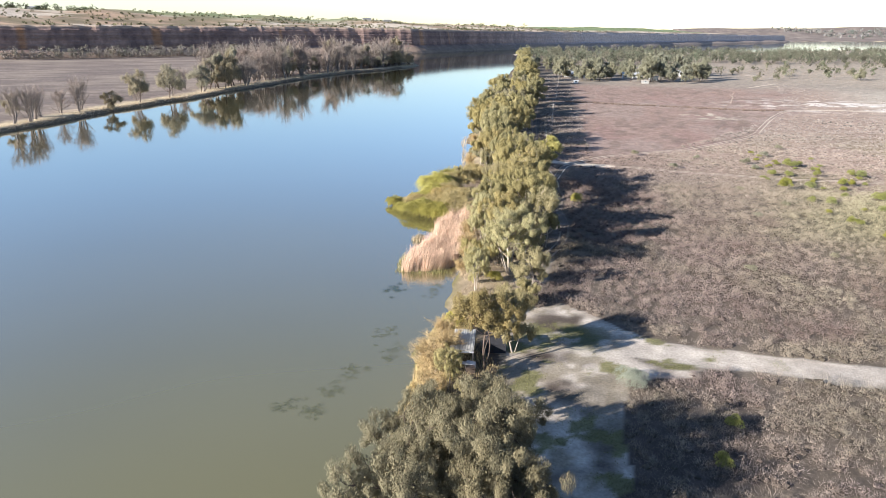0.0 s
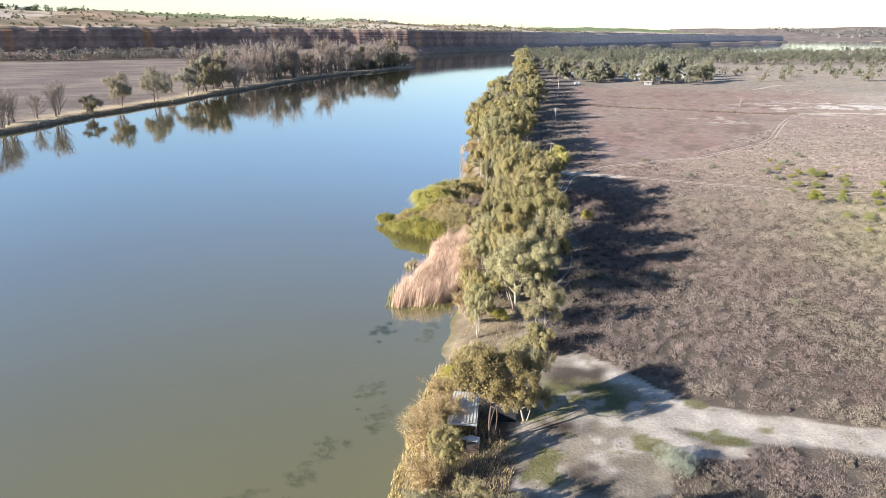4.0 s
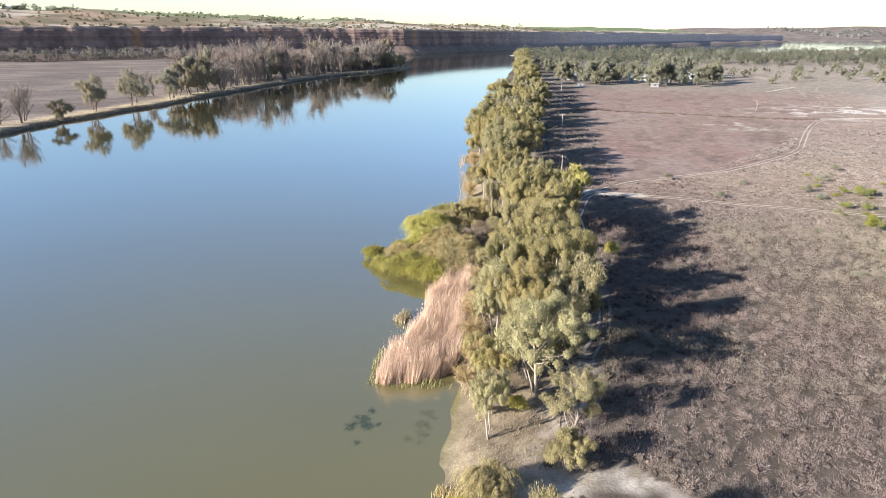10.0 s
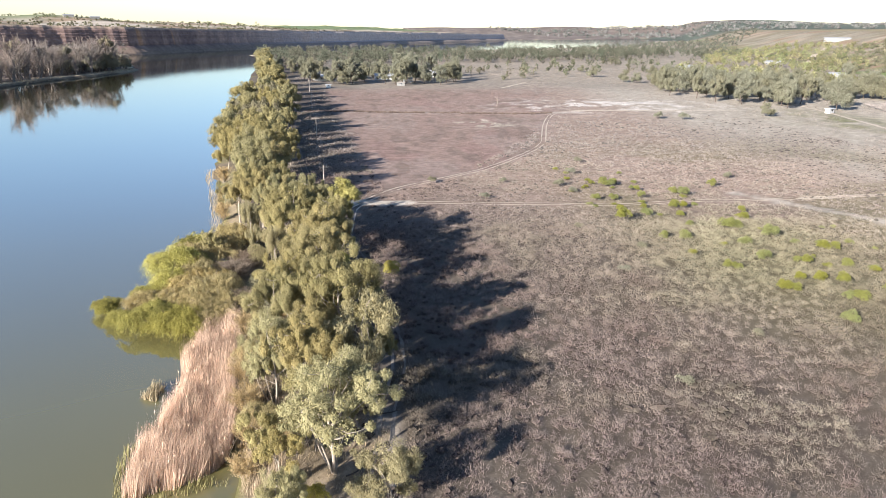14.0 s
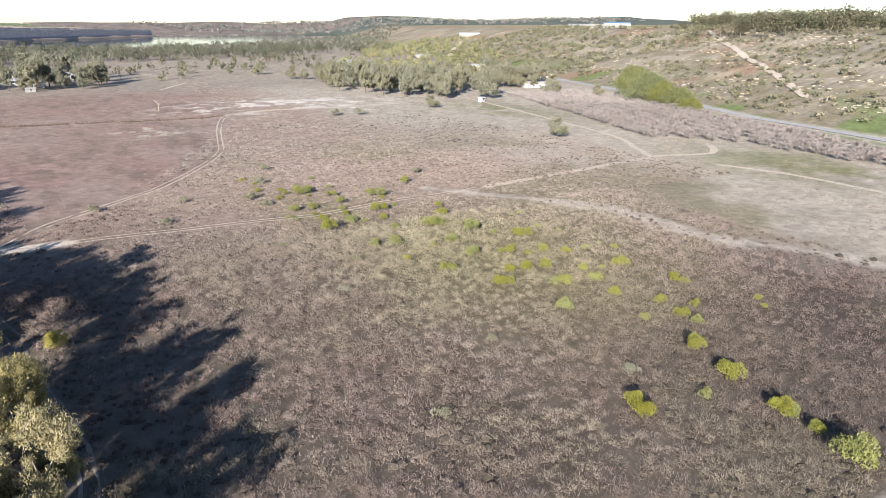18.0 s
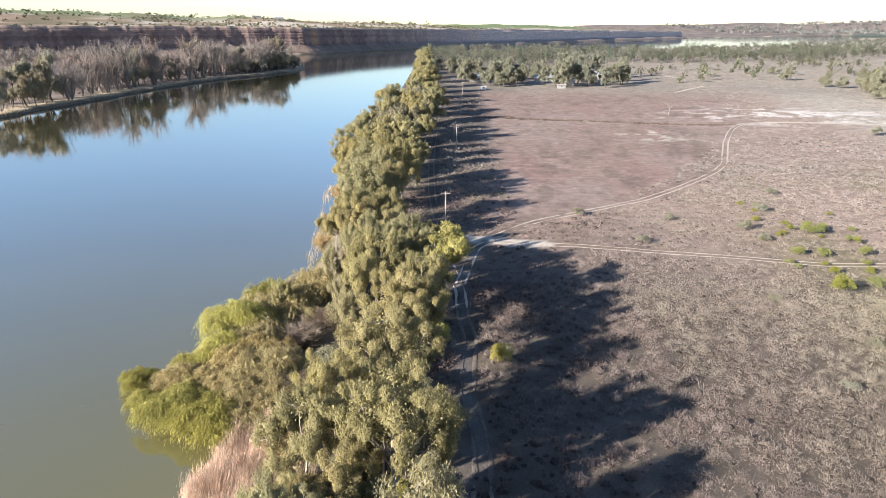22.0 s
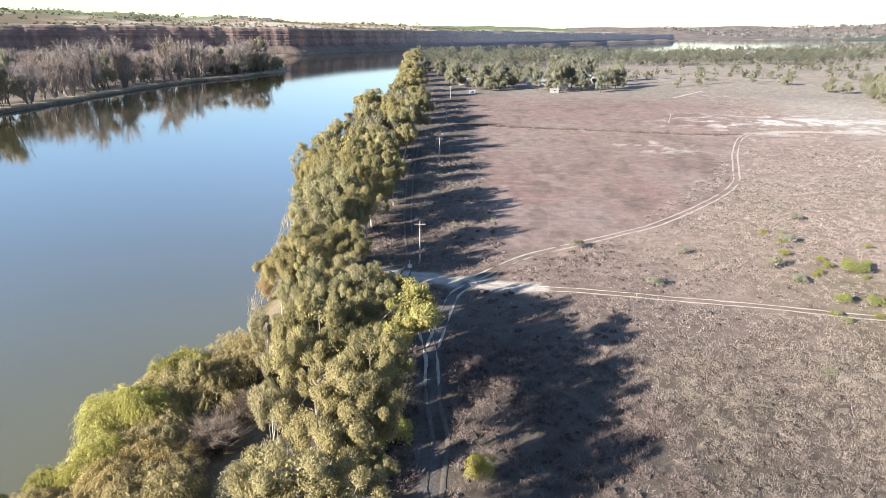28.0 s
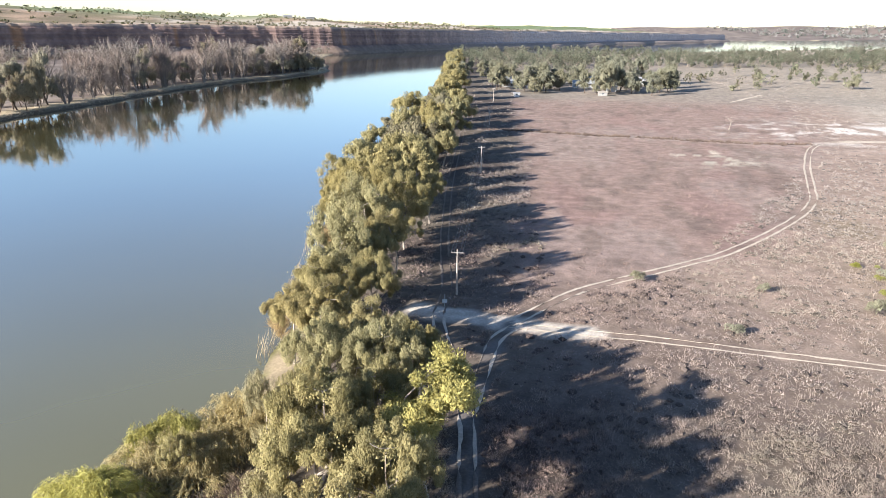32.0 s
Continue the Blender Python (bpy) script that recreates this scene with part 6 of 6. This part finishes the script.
_r = rng(731)
for y in np.arange(388, 735, 6.0):
    bank = float(left_bank(np.array([y]))[0])
    for k in range(1 + (y % 4 < 2) + (y > 480) + (y > 600)):
        x = bank - 7 - _r.uniform(0, 14) - 15 * k
        yy = y + _r.uniform(-3, 3)
        s = _r.uniform(0.55, 1.3) * (1.3 if 385 < y < 420 and k == 0 else 1.0) * (1 + 0.4 * (y > 420))
        if k == 0 and (y < 425 or _r.rand() < 0.12 + 0.12 * (y > 600)):
            plant("leafy_tree", SHORE_LEAFY, x, yy, s, _r.uniform(0, 360), "half-leafed olive grey tree on the far bank", "tree", SHORE)
        else:
            plant("bare_tree", SHORE_BARE[_r.randint(3)], x, yy, s, _r.uniform(0, 360), "leafless grey tree on the far bank", "tree", SHORE)
grove(spots_in([(-222, 650), (-216, 690), (-220, 728), (-238, 760), (-262, 770), (-268, 690), (-250, 640)], 46, 733, 5.5), SHORE_GUM, "dense grey-olive tree on the headland", SHORE, 732, 0.7, 1.1)


def shore_grass():
    r = rng(741)
    y = r.uniform(210, 740, 18000)
    bank = left_bank(y)
    x = bank - 0.5 - np.abs(r.normal(0, 4, 18000))
    base = np.stack([x, y, land(x, y)], 1)
    tip = base + np.stack([0.25 * r.randn(18000), 0.25 * r.randn(18000), r.uniform(0.3, 0.8, 18000)], 1)
    g = Geo()
    blades(g, base, tip, 0.14, r, np.array((0.46, 0.37, 0.26)) * (0.75 + 0.4 * r.rand(18000))[:, None])
    solid("dry_grass", g, M["reed"], "straw-coloured grass along the far bank", "grass", "stuff")


shore_grass()


# ---- orchard ----
ORCHARD_POLY = [(226, 392), (212, 300), (200, 250), (222, 226), (224, 195), (222, 161), (214, 120), (226, 112), (254, 190), (274, 240), (290, 290), (330, 360), (320, 400), (270, 412)]
VINE = [bare_meshes("vine", 571 + k, 3.4, 2.4, 22, 18, 0.6, M["orchard"], M["bark_dark"], 0.1) for k in range(3)]
_r = rng(751)
_u = np.array((0.36, 0.93))
_w = np.array((0.93, -0.36))
_spots = []
for i in range(-3, 24):
    for j in range(-34, 50):
        p = np.array((222.0, 226.0)) + _w * i * 6.6 + _u * j * 5.0 + _r.normal(0, 0.25, 2)
        if inside(np.array([p[0]]), np.array([p[1]]), ORCHARD_POLY)[0] and _r.rand() < 0.93:
            _spots.append(p)
_spots.sort(key=lambda p: float(np.hypot(p[0] + 3, p[1] - 74)))
for p in _spots[:290]:
    s = _r.uniform(0.85, 1.2)
    plant("orchard_tree", VINE[_r.randint(3)], p[0], p[1], s * 1.1, _r.uniform(0, 360), "leafless pinkish-grey orchard tree in a row", "tree", "orchard rows", s)
g = Geo()
for p in _spots[290:]:
    q = hz(*p)
    n = 90
    e = _r.normal(size=(n, 3)) * [1.3, 1.3, 0.7] + [p[0], p[1], q + 2.0]
    blades(g, np.array([p[0], p[1], q + 0.8]) * 0.6 + e * 0.4, e, 0.14, _r, np.broadcast_to((0.3, 0.26, 0.235), (n, 3)))
    tube(g, [(p[0], p[1], q - 0.2), (p[0], p[1], q + 1.2)], [0.09, 0.06], 4)
    g.c.append(np.broadcast_to((0.2, 0.16, 0.13), (8, 3)))
solid("orchard", g, M["scrub"], "farther rows of leafless orchard trees", "orchard", "stuff")


# ---- hillside shrubs and rocks ----
def hill_cover():
    r = rng(761)
    s, a = r.uniform(12, 260, 4600), r.uniform(-160, 900, 4600)
    x, y = 300 + 0.93 * s + 0.36 * a, 240 - 0.36 * s + 0.93 * a
    ok = fbm(x, y, 30, 3, 165) > 0.42
    x, y = x[ok], y[ok]
    m, per = len(x), 54
    size = r.uniform(0.5, 1.6, m) * (1 + (y > 500) * 0.5)
    c = np.stack([x, y, land(x, y)], 1)[:, None] + r.normal(0, 0.55, (m, per, 3)) * size[:, None, None] * [1.2, 1.2, 0.7] + [0, 0, 0.9] * size[:, None, None]
    q = m * per
    u = r.normal(size=(q, 3)) * 0.17
    v = np.cross(u, r.normal(size=(q, 3))) * 0.7
    tone = np.where((r.rand(m) < 0.35)[:, None], [0.2, 0.175, 0.115], [0.14, 0.135, 0.085]) * (0.7 + 0.6 * r.rand(m))[:, None]
    g = Geo()
    leaves(g, c.reshape(-1, 3), u * np.repeat(size, per)[:, None], v * np.repeat(size, per)[:, None], np.repeat(tone, per, 0))
    solid("shrubs", g, M["scrub"], "dark scattered shrubs on the stony hillside", "shrubs", "stuff")
    # outcrops in broken ledges
    s, a = r.uniform(25, 185, 4200), r.uniform(-150, 500, 4200)
    x, y = 300 + 0.93 * s + 0.36 * a, 240 - 0.36 * s + 0.93 * a
    ok = fbm(s, a * 0.14, 14, 3, 171) > 0.585
    x, y = x[ok], y[ok]
    g = Geo()
    for px, py, pz in zip(x, y, land(x, y)):
        b = r.uniform(0.4, 1.0, 3) * [1.1, 1.4, 0.7] * r.uniform(0.25, 1.0)
        v = np.array([(i, j, k) for k in (-0.5, 1) for i, j in ((-1, -1), (1, -1), (1, 1), (-1, 1))], float) * b * r.uniform(0.6, 1.2, (8, 3))
        g.add(v + [px, py, pz], quads=[(4, 5, 6, 7), (0, 1, 5, 4), (1, 2, 6, 5), (2, 3, 7, 6), (3, 0, 4, 7)])
    solid("rocks", g, M["rock"], "pale limestone outcrops on the hillside", "rocks", "stuff")


hill_cover()


# ---- buildings ----
def house(x, y, turn, w, d, h, roofmat, wallmat, label, gable=0.28, windows=3, veranda=False):
    t = thing("house", label, "house", at=pose(x, y, hz(x, y) - 0.1, 0, 0, turn))
    g = Geo()
    box(g, (-w / 2, -d / 2, -0.6), (w / 2, d / 2, h))
    rise = d * gable / 2
    g.add([(-w / 2, -d / 2, h), (-w / 2, d / 2, h), (-w / 2, 0, h + rise), (w / 2, -d / 2, h), (w / 2, d / 2, h), (w / 2, 0, h + rise)], tris=[(0, 2, 1), (3, 4, 5)])
    part("wall", g, wallmat, t)
    e = 0.5
    for sgn in (-1, 1):
        g = Geo()
        a, b = sgn * (d / 2 + e), h - e * gable + 0.06
        top = [(-w / 2 - e, a, b), (w / 2 + e, a, b), (w / 2 + e, 0, h + rise + 0.06), (-w / 2 - e, 0, h + rise + 0.06)]
        low = [(p, q, z - 0.14) for p, q, z in top]
        g.add(top + low, quads=[(0, 1, 2, 3), (7, 6, 5, 4), (0, 4, 5, 1), (1, 5, 6, 2), (2, 6, 7, 3), (3, 7, 4, 0)])
        part("roof", g, roofmat, t)
    for k in range(windows):
        px = -w / 2 + w * (k + 0.5) / windows
        for sgn in (-1, 1):
            g = Geo()
            box(g, (px - 0.65, sgn * d / 2 - 0.03, 1.0), (px + 0.65, sgn * d / 2 + 0.03, 2.1))
            wnd = part("window", g, M["white"], t)
            g = Geo()
            box(g, (px - 0.55, sgn * d / 2 - 0.05, 1.08), (px + 0.55, sgn * d / 2 + 0.05, 2.02))
            part("pane", g, M["glass"], wnd)
    if veranda:
        g = Geo()
        box(g, (-w / 2, -d / 2 - 2.6, h - 0.35), (w / 2, -d / 2 - 0.45, h - 0.25))
        part("veranda_roof", g, roofmat, t)
        for px in np.linspace(-w / 2 + 0.1, w / 2 - 0.1, 5):
            g = Geo()
            box(g, (px - 0.06, -d / 2 - 2.5, 0), (px + 0.06, -d / 2 - 2.38, h - 0.35))
            part("post", g, M["white"], t)
    return t


house(-37, 603, 10, 17, 9, 3.4, M["roof_pale"], M["white"], "white riverside house with pale sheet roof", 0.3, 4, True)
house(-45, 640, 40, 12, 8, 3.0, M["roof_pale"], M["white"], "white riverside shack with pale roof")
house(10, 606, 5, 15, 9, 3.6, M["roof_pale"], M["white"], "white house with pale sheet roof between gums", 0.3, 4, True)
house(27, 584, 80, 9, 6, 2.8, M["roof_pale"], M["white"], "white garage with pale roof between gums", 0.25, 2)
house(46, 646, -5, 16, 9, 3.6, M["roof_pale"], M["white"], "white house behind gums at the flat", 0.3, 4)
house(14, 664, -10, 18, 8, 3.0, M["roof_pale"], M["brick"], "cream house with pale roof among gums")
house(20, 551, 5, 5, 3.5, 2.4, M["roof_grey"], M["far_wall"], "small cream shed behind shrubs", 0.2, 1)
house(-30, 531, 10, 3.2, 2.6, 2.1, M["roof_pale"], M["white"], "tiny white shed at the field edge", 0.2, 1)
house(322, 443, -20, 17, 8, 3.0, M["roof_grey"], M["white"], "white house with grey roof below the hill", 0.3, 4)
house(375, 500, -30, 15, 9, 3.2, M["roof_red"], M["white"], "white house with red tiled roof", 0.4, 3)
house(398, 520, -10, 20, 10, 4.2, M["roof_pale"], M["brick"], "cream two-level house at the hill foot", 0.25, 5)
house(366, 540, 20, 18, 9, 3.4, M["roof_grey"], M["brick"], "cream house with grey roof at the hill foot", 0.3, 4)
house(420, 640, -20, 20, 10, 3.4, M["roof_pale"], M["far_wall"], "white house on the valley side")
house(500, 880, -30, 22, 10, 3.6, M["roof_pale"], M["far_wall"], "white house far along the valley side")
house(330, 760, 10, 22, 9, 3.6, M["roof_pale"], M["far_wall"], "white farmhouse on the far flat")
house(746, 838, -45, 30, 12, 4.5, M["roof_pale"], M["far_wall"], "long white building on the hill crest", 0.15, 9)
house(722, 778, -45, 22, 10, 4.5, M["roof_grey"], M["far_wall"], "white house with wide windows on the crest", 0.15, 6)
house(701, 722, -45, 34, 14, 6, mat("blue_roof_sheet", (0.12, 0.2, 0.3), 0.5, 0.1, 2, 4), M["far_wall"], "blue-roofed lodge on the hill crest", 0.2, 7)
house(800, 1190, -30, 40, 14, 6, M["roof_pale"], M["far_wall"], "white buildings where the road tops the hill", 0.2, 6)
house(229, 381, 30, 4.6, 2.4, 2.4, M["white"], M["white"], "white caravan parked at the orchard corner", 0.1, 1)
for k, (x, y) in enumerate([(-560, 1480), (-520, 1500), (-1000, 1020)]):
    house(x, y, 30, 18, 9, 4, M["roof_pale"], M["far_wall"], "far white farm building on the plateau", 0.2, 4)


def shack():
    t = thing("shack", "open fishing shelter with pale sheet roof", "shack", at=pose(-9.2, 78.7, hz(-9.2, 78.7), 0, 0, 8))
    g = Geo()
    top = [(-1.5, -2.6, 1.85), (1.5, -2.6, 1.95), (1.35, 2.8, 2.3), (-1.35, 2.8, 2.2)]
    g.add(top + [(p, q, z - 0.06) for p, q, z in top], quads=[(0, 1, 2, 3), (7, 6, 5, 4), (0, 4, 5, 1), (1, 5, 6, 2), (2, 6, 7, 3), (3, 7, 4, 0)])
    part("roof", g, M["shelter_roof"], t, "pale weathered sheet roof")
    for k in range(9):
        g = Geo()
        px = -1.3 + 0.325 * k
        tube(g, [(px, -2.6, 1.88 + 0.033 * (px + 1.5)), (px * 0.9, 2.8, 2.23 + 0.033 * (px + 1.5))], [0.035, 0.035], 5)
        part("roof_rib", g, M["shelter_roof"], t)
    for px, py, top in ((-1.4, -2.45, 1.83), (1.4, -2.45, 1.92), (-1.25, 2.6, 2.18), (1.25, 2.6, 2.26)):
        g = Geo()
        box(g, (px - 0.06, py - 0.06, -0.4), (px + 0.06, py + 0.06, top))
        part("post", g, M["pole"], t)
    g = Geo()
    box(g, (-1.3, 0.4, -0.4), (1.3, 0.48, 1.95))
    part("back_wall", g, M["dark"], t, "dark boarded back wall")
    g = Geo()
    box(g, (-1.5, -2.72, 1.62), (1.5, -2.64, 1.84))
    part("fascia", g, M["white"], t, "white painted fascia board")
    b = thing("bench", "white painted bench under the shelter roof", "bench", at=pose(-8.9, 75.6, hz(-8.9, 75.6), 0, 0, 8))
    g = Geo()
    box(g, (-0.9, -0.3, 0.42), (0.9, 0.3, 0.5))
    part("seat", g, M["white"], b)
    for px in (-0.75, 0.75):
        g = Geo()
        box(g, (px - 0.05, -0.25, -0.05), (px + 0.05, 0.25, 0.42))
        part("leg", g, M["white"], b)
    f = thing("cooler_box", "white box with lid beside the shelter", "box", at=pose(-7.5, 75.3, hz(-7.5, 75.3), 0, 0, -12))
    g = Geo()
    box(g, (-0.55, -0.4, 0), (0.55, 0.4, 0.75))
    part("body", g, M["white"], f)
    g = Geo()
    box(g, (-0.58, -0.43, 0.75), (0.58, 0.43, 0.83))
    part("lid", g, M["white"], f)
    c = thing("crate", "brown timber crate in front of the shack", "crate", at=pose(-7.3, 74.3, hz(-7.3, 74.3), 0, 0, 20))
    for k in range(4):
        g = Geo()
        box(g, (-0.55, -0.4, 0.02 + 0.2 * k), (0.55, 0.4, 0.19 + 0.2 * k))
        part("board", g, M["bark_dark"], c)
    s = thing("shed", "dark open-fronted shed beside the shack", "shed", at=pose(-5.5, 81.2, hz(-5.5, 81.2), 0, 0, 14))
    for nm, lo, hi in (("back_wall", (-1.2, 0.9, -0.3), (1.2, 1.0, 2.3)), ("side_wall", (-1.25, -1.0, -0.3), (-1.15, 1.0, 2.4)), ("side_wall", (1.15, -1.0, -0.3), (1.25, 1.0, 2.4)), ("front_panel", (-1.15, -1.0, -0.2), (1.15, -0.93, 2.35))):
        g = Geo()
        box(g, lo, hi)
        part(nm, g, M["dark"], s)
    g = Geo()
    box(g, (-1.4, -1.2, 2.42), (1.4, 1.15, 2.5))
    part("roof", g, M["dark"], s)


shack()


# ---- poles and wires ----
def power_pole(x, y, h, turn):
    t = thing("power_pole", "weathered timber power pole with crossarm", "power pole", "power line poles", pose(x, y, hz(x, y), 0, 0, turn))
    g = Geo()
    tube(g, [(0, 0, -0.6), (0, 0, h * 0.5), (0, 0, h)], [0.17, 0.14, 0.11], 10)
    part("pole", g, M["pole"], t, smooth=True)
    g = Geo()
    box(g, (-0.95, -0.17, h - 0.48), (0.95, -0.07, h - 0.38))
    arm = part("crossarm", g, M["pole"], t)
    for px in (-0.85, -0.4, 0.4, 0.85):
        g = Geo()
        tube(g, [(px, -0.12, h - 0.37), (px, -0.12, h - 0.22), (px, -0.12, h - 0.12)], [0.02, 0.04, 0.02], 6)
        part("insulator", g, M["wire"], arm)
    return [Matrix.Translation((x, y, hz(x, y))) @ Matrix.Rotation(radians(turn), 4, "Z") @ Vector((px, -0.12, h - 0.14)) for px in (-0.85, -0.4, 0.4, 0.85)]


ends = [power_pole(x, y, 7.2, 5) for x, y in ((-15.6, 220.0), (-23.5, 312.5), (-32.2, 410.0), (-40.3, 501.6), (-47.5, 590.0))]
for a, b in zip(ends[:-1], ends[1:]):
    t = thing("power_line", "four thin sagging wires between poles", "power line", "power line spans", Matrix.Translation(a[0]))
    for p, q in zip(a, b):
        g = Geo()
        f = np.linspace(0, 1, 13)[:, None]
        pts = np.array(p) + (np.array(q) - np.array(p)) * f - np.array([0, 0, 1.6]) * (4 * f * (1 - f)) - np.array(a[0])
        tube(g, pts, np.full(13, 0.012), 4)
        part("wire", g, M["wire"], t)


def sign_post(x, y):
    t = thing("sign", "small white sign on a post by the track", "sign", at=pose(x, y, hz(x, y), 0, 0, 10))
    g = Geo()
    box(g, (-0.04, -0.04, -0.3), (0.04, 0.04, 1.9))
    part("post", g, M["white"], t)
    g = Geo()
    box(g, (-0.35, -0.07, 0.5), (0.35, -0.045, 1.1))
    part("panel", g, M["white"], t)


sign_post(-16.6, 215.2)


def dinghy(x, y):
    t = thing("dinghy", "small white dinghy turned over on the bank", "boat", at=pose(x, y, hz(x, y) - 0.03, 0, 0, 70))
    g = Geo()
    st = np.linspace(-1, 1, 9)
    half = 0.55 * np.sqrt(np.clip(1 - np.clip(st, -0.6, 1) ** 2 * 0.92, 0.02, 1))
    rows = []
    for f in np.linspace(0, np.pi, 7):
        rows.append(np.stack([1.15 * st, half * np.cos(f), 0.5 * (1 - 0.25 * st**2) * np.sin(f)], 1))
    idx = np.arange(63).reshape(7, 9)
    g.add(np.vstack(rows), quads=np.stack([idx[:-1, :-1], idx[:-1, 1:], idx[1:, 1:], idx[1:, :-1]], -1).reshape(-1, 4))
    part("hull", g, M["white"], t, smooth=True)
    g = Geo()
    box(g, (-1.1, -0.03, 0.42), (0.9, 0.03, 0.55))
    part("keel", g, M["white"], t)


dinghy(-10.5, 66.6)


def dead_tree(x, y, h):
    r = rng(781)
    t = thing("dead_tree", "bleached white dead tree on the salt flat", "dead tree", at=pose(x, y, hz(x, y)))
    g = Geo()
    top = np.array((0.6, 0.2, h * 0.6))
    tube(g, curve_pts((0, 0, -0.3), top, 0.3, r, 5), np.linspace(0.17, 0.09, 5), 7)
    part("trunk", g, M["bark"], t, smooth=True)
    for k in range(6):
        g = Geo()
        a = k * 1.05
        b = np.array((0.3, 0.1, h * r.uniform(0.3, 0.6)))
        tube(g, curve_pts(b, b + [h * 0.35 * np.cos(a), h * 0.35 * np.sin(a), h * r.uniform(0.15, 0.4)], 0.4, r, 5), np.linspace(0.07, 0.02, 5), 5)
        part("limb", g, M["bark"], t, smooth=True)


dead_tree(63.9, 416, 6.5)


def fallen_branch(x, y, z, length, turn, seed, material, name, label, category):
    """A limb lying on the ground or in the shallows, with broken side twigs."""
    r = rng(seed)
    t = thing(name, label, category, at=pose(x, y, z, 0, 0, turn))
    g = Geo()
    main = curve_pts((-length / 2, 0, 0.08), (length / 2, 0.2, 0.25), 0.12 * length, r, 8)
    main[:, 2] = np.abs(main[:, 2]) * 0.6 + 0.05
    tube(g, main, np.linspace(0.03 * length, 0.012 * length, 8), 7)
    part("limb", g, material, t, smooth=True)
    for k in range(6):
        g = Geo()
        b = main[r.randint(1, 8)]
        e = b + np.array([r.uniform(0.05, 0.3), r.normal(0, 0.25), r.uniform(0.05, 0.3)]) * length
        tube(g, curve_pts(b, e, 0.03 * length, r, 4), np.linspace(0.011 * length, 0.003 * length, 4), 5)
        part("twig", g, material, t, smooth=True)


for k, (x, y, ln, turn) in enumerate([(-6.6, 109.5, 2.6, 40), (-5.2, 106.5, 1.8, 110), (-3.6, 119.0, 2.4, 15), (-7.8, 147.0, 2.6, 60), (-6.0, 157.0, 2.2, 30), (-10.5, 150.5, 2.8, 20)]):
    fallen_branch(x, y, hz(x, y), ln, turn, 800 + k, M["bark_dark"], "log", "dark fallen log on the bare bank soil", "log")
for k, (x, y, ln, turn) in enumerate([(-41.2, 156.2, 2.0, 20), (-40.6, 158.6, 1.8, 75), (-42.6, 154.6, 1.7, 130)]):
    fallen_branch(x, y, WATER - 0.05, ln, turn, 810 + k, M["bark"], "fallen_branch", "bleached dead branch lying in the shallows", "branch")


# ---- water weed just under the surface ----
def weed_patch(x, y, w, d, n, seed, deep=False):
    r = rng(seed)
    hub = r.normal(0, 0.5, (18, 2))[r.randint(0, 18, n)]
    c = np.stack([x + w * hub[:, 0] + r.normal(0, 0.24, n), y + d * hub[:, 1] + r.normal(0, 0.24, n), np.full(n, WATER + 0.012) + 0.004 * r.rand(n)], 1)
    a = r.uniform(0, np.pi, n)
    u = np.stack([np.cos(a), np.sin(a), 0 * a], 1) * r.uniform(0.05, 0.16, n)[:, None]
    v = np.stack([-np.sin(a), np.cos(a), 0 * a], 1) * r.uniform(0.015, 0.05, n)[:, None]
    g = Geo()
    leaves(g, c, u, v)
    solid("water_weed", g, M["weed_deep" if deep else "weed"], "faint dark weed deep in the murky water" if deep else "dark green water weed near the bank", "water weed", "stuff")


weed_patch(-25.7, 100.6, 2.0, 2.9, 900, 791)
for k, (x, y, w, d) in enumerate([(-21.6, 84.2, 1.6, 2.6), (-21.8, 73.0, 2.0, 2.4), (-22.3, 67.6, 1.6, 1.6), (-22.6, 63.2, 1.4, 1.2), (-26.0, 63.6, 1.8, 1.4), (-19.0, 79.0, 1.2, 3.0), (-19.6, 101.5, 1.2, 3.0)]):
    weed_patch(x, y, w, d, 420, 792 + k, True)
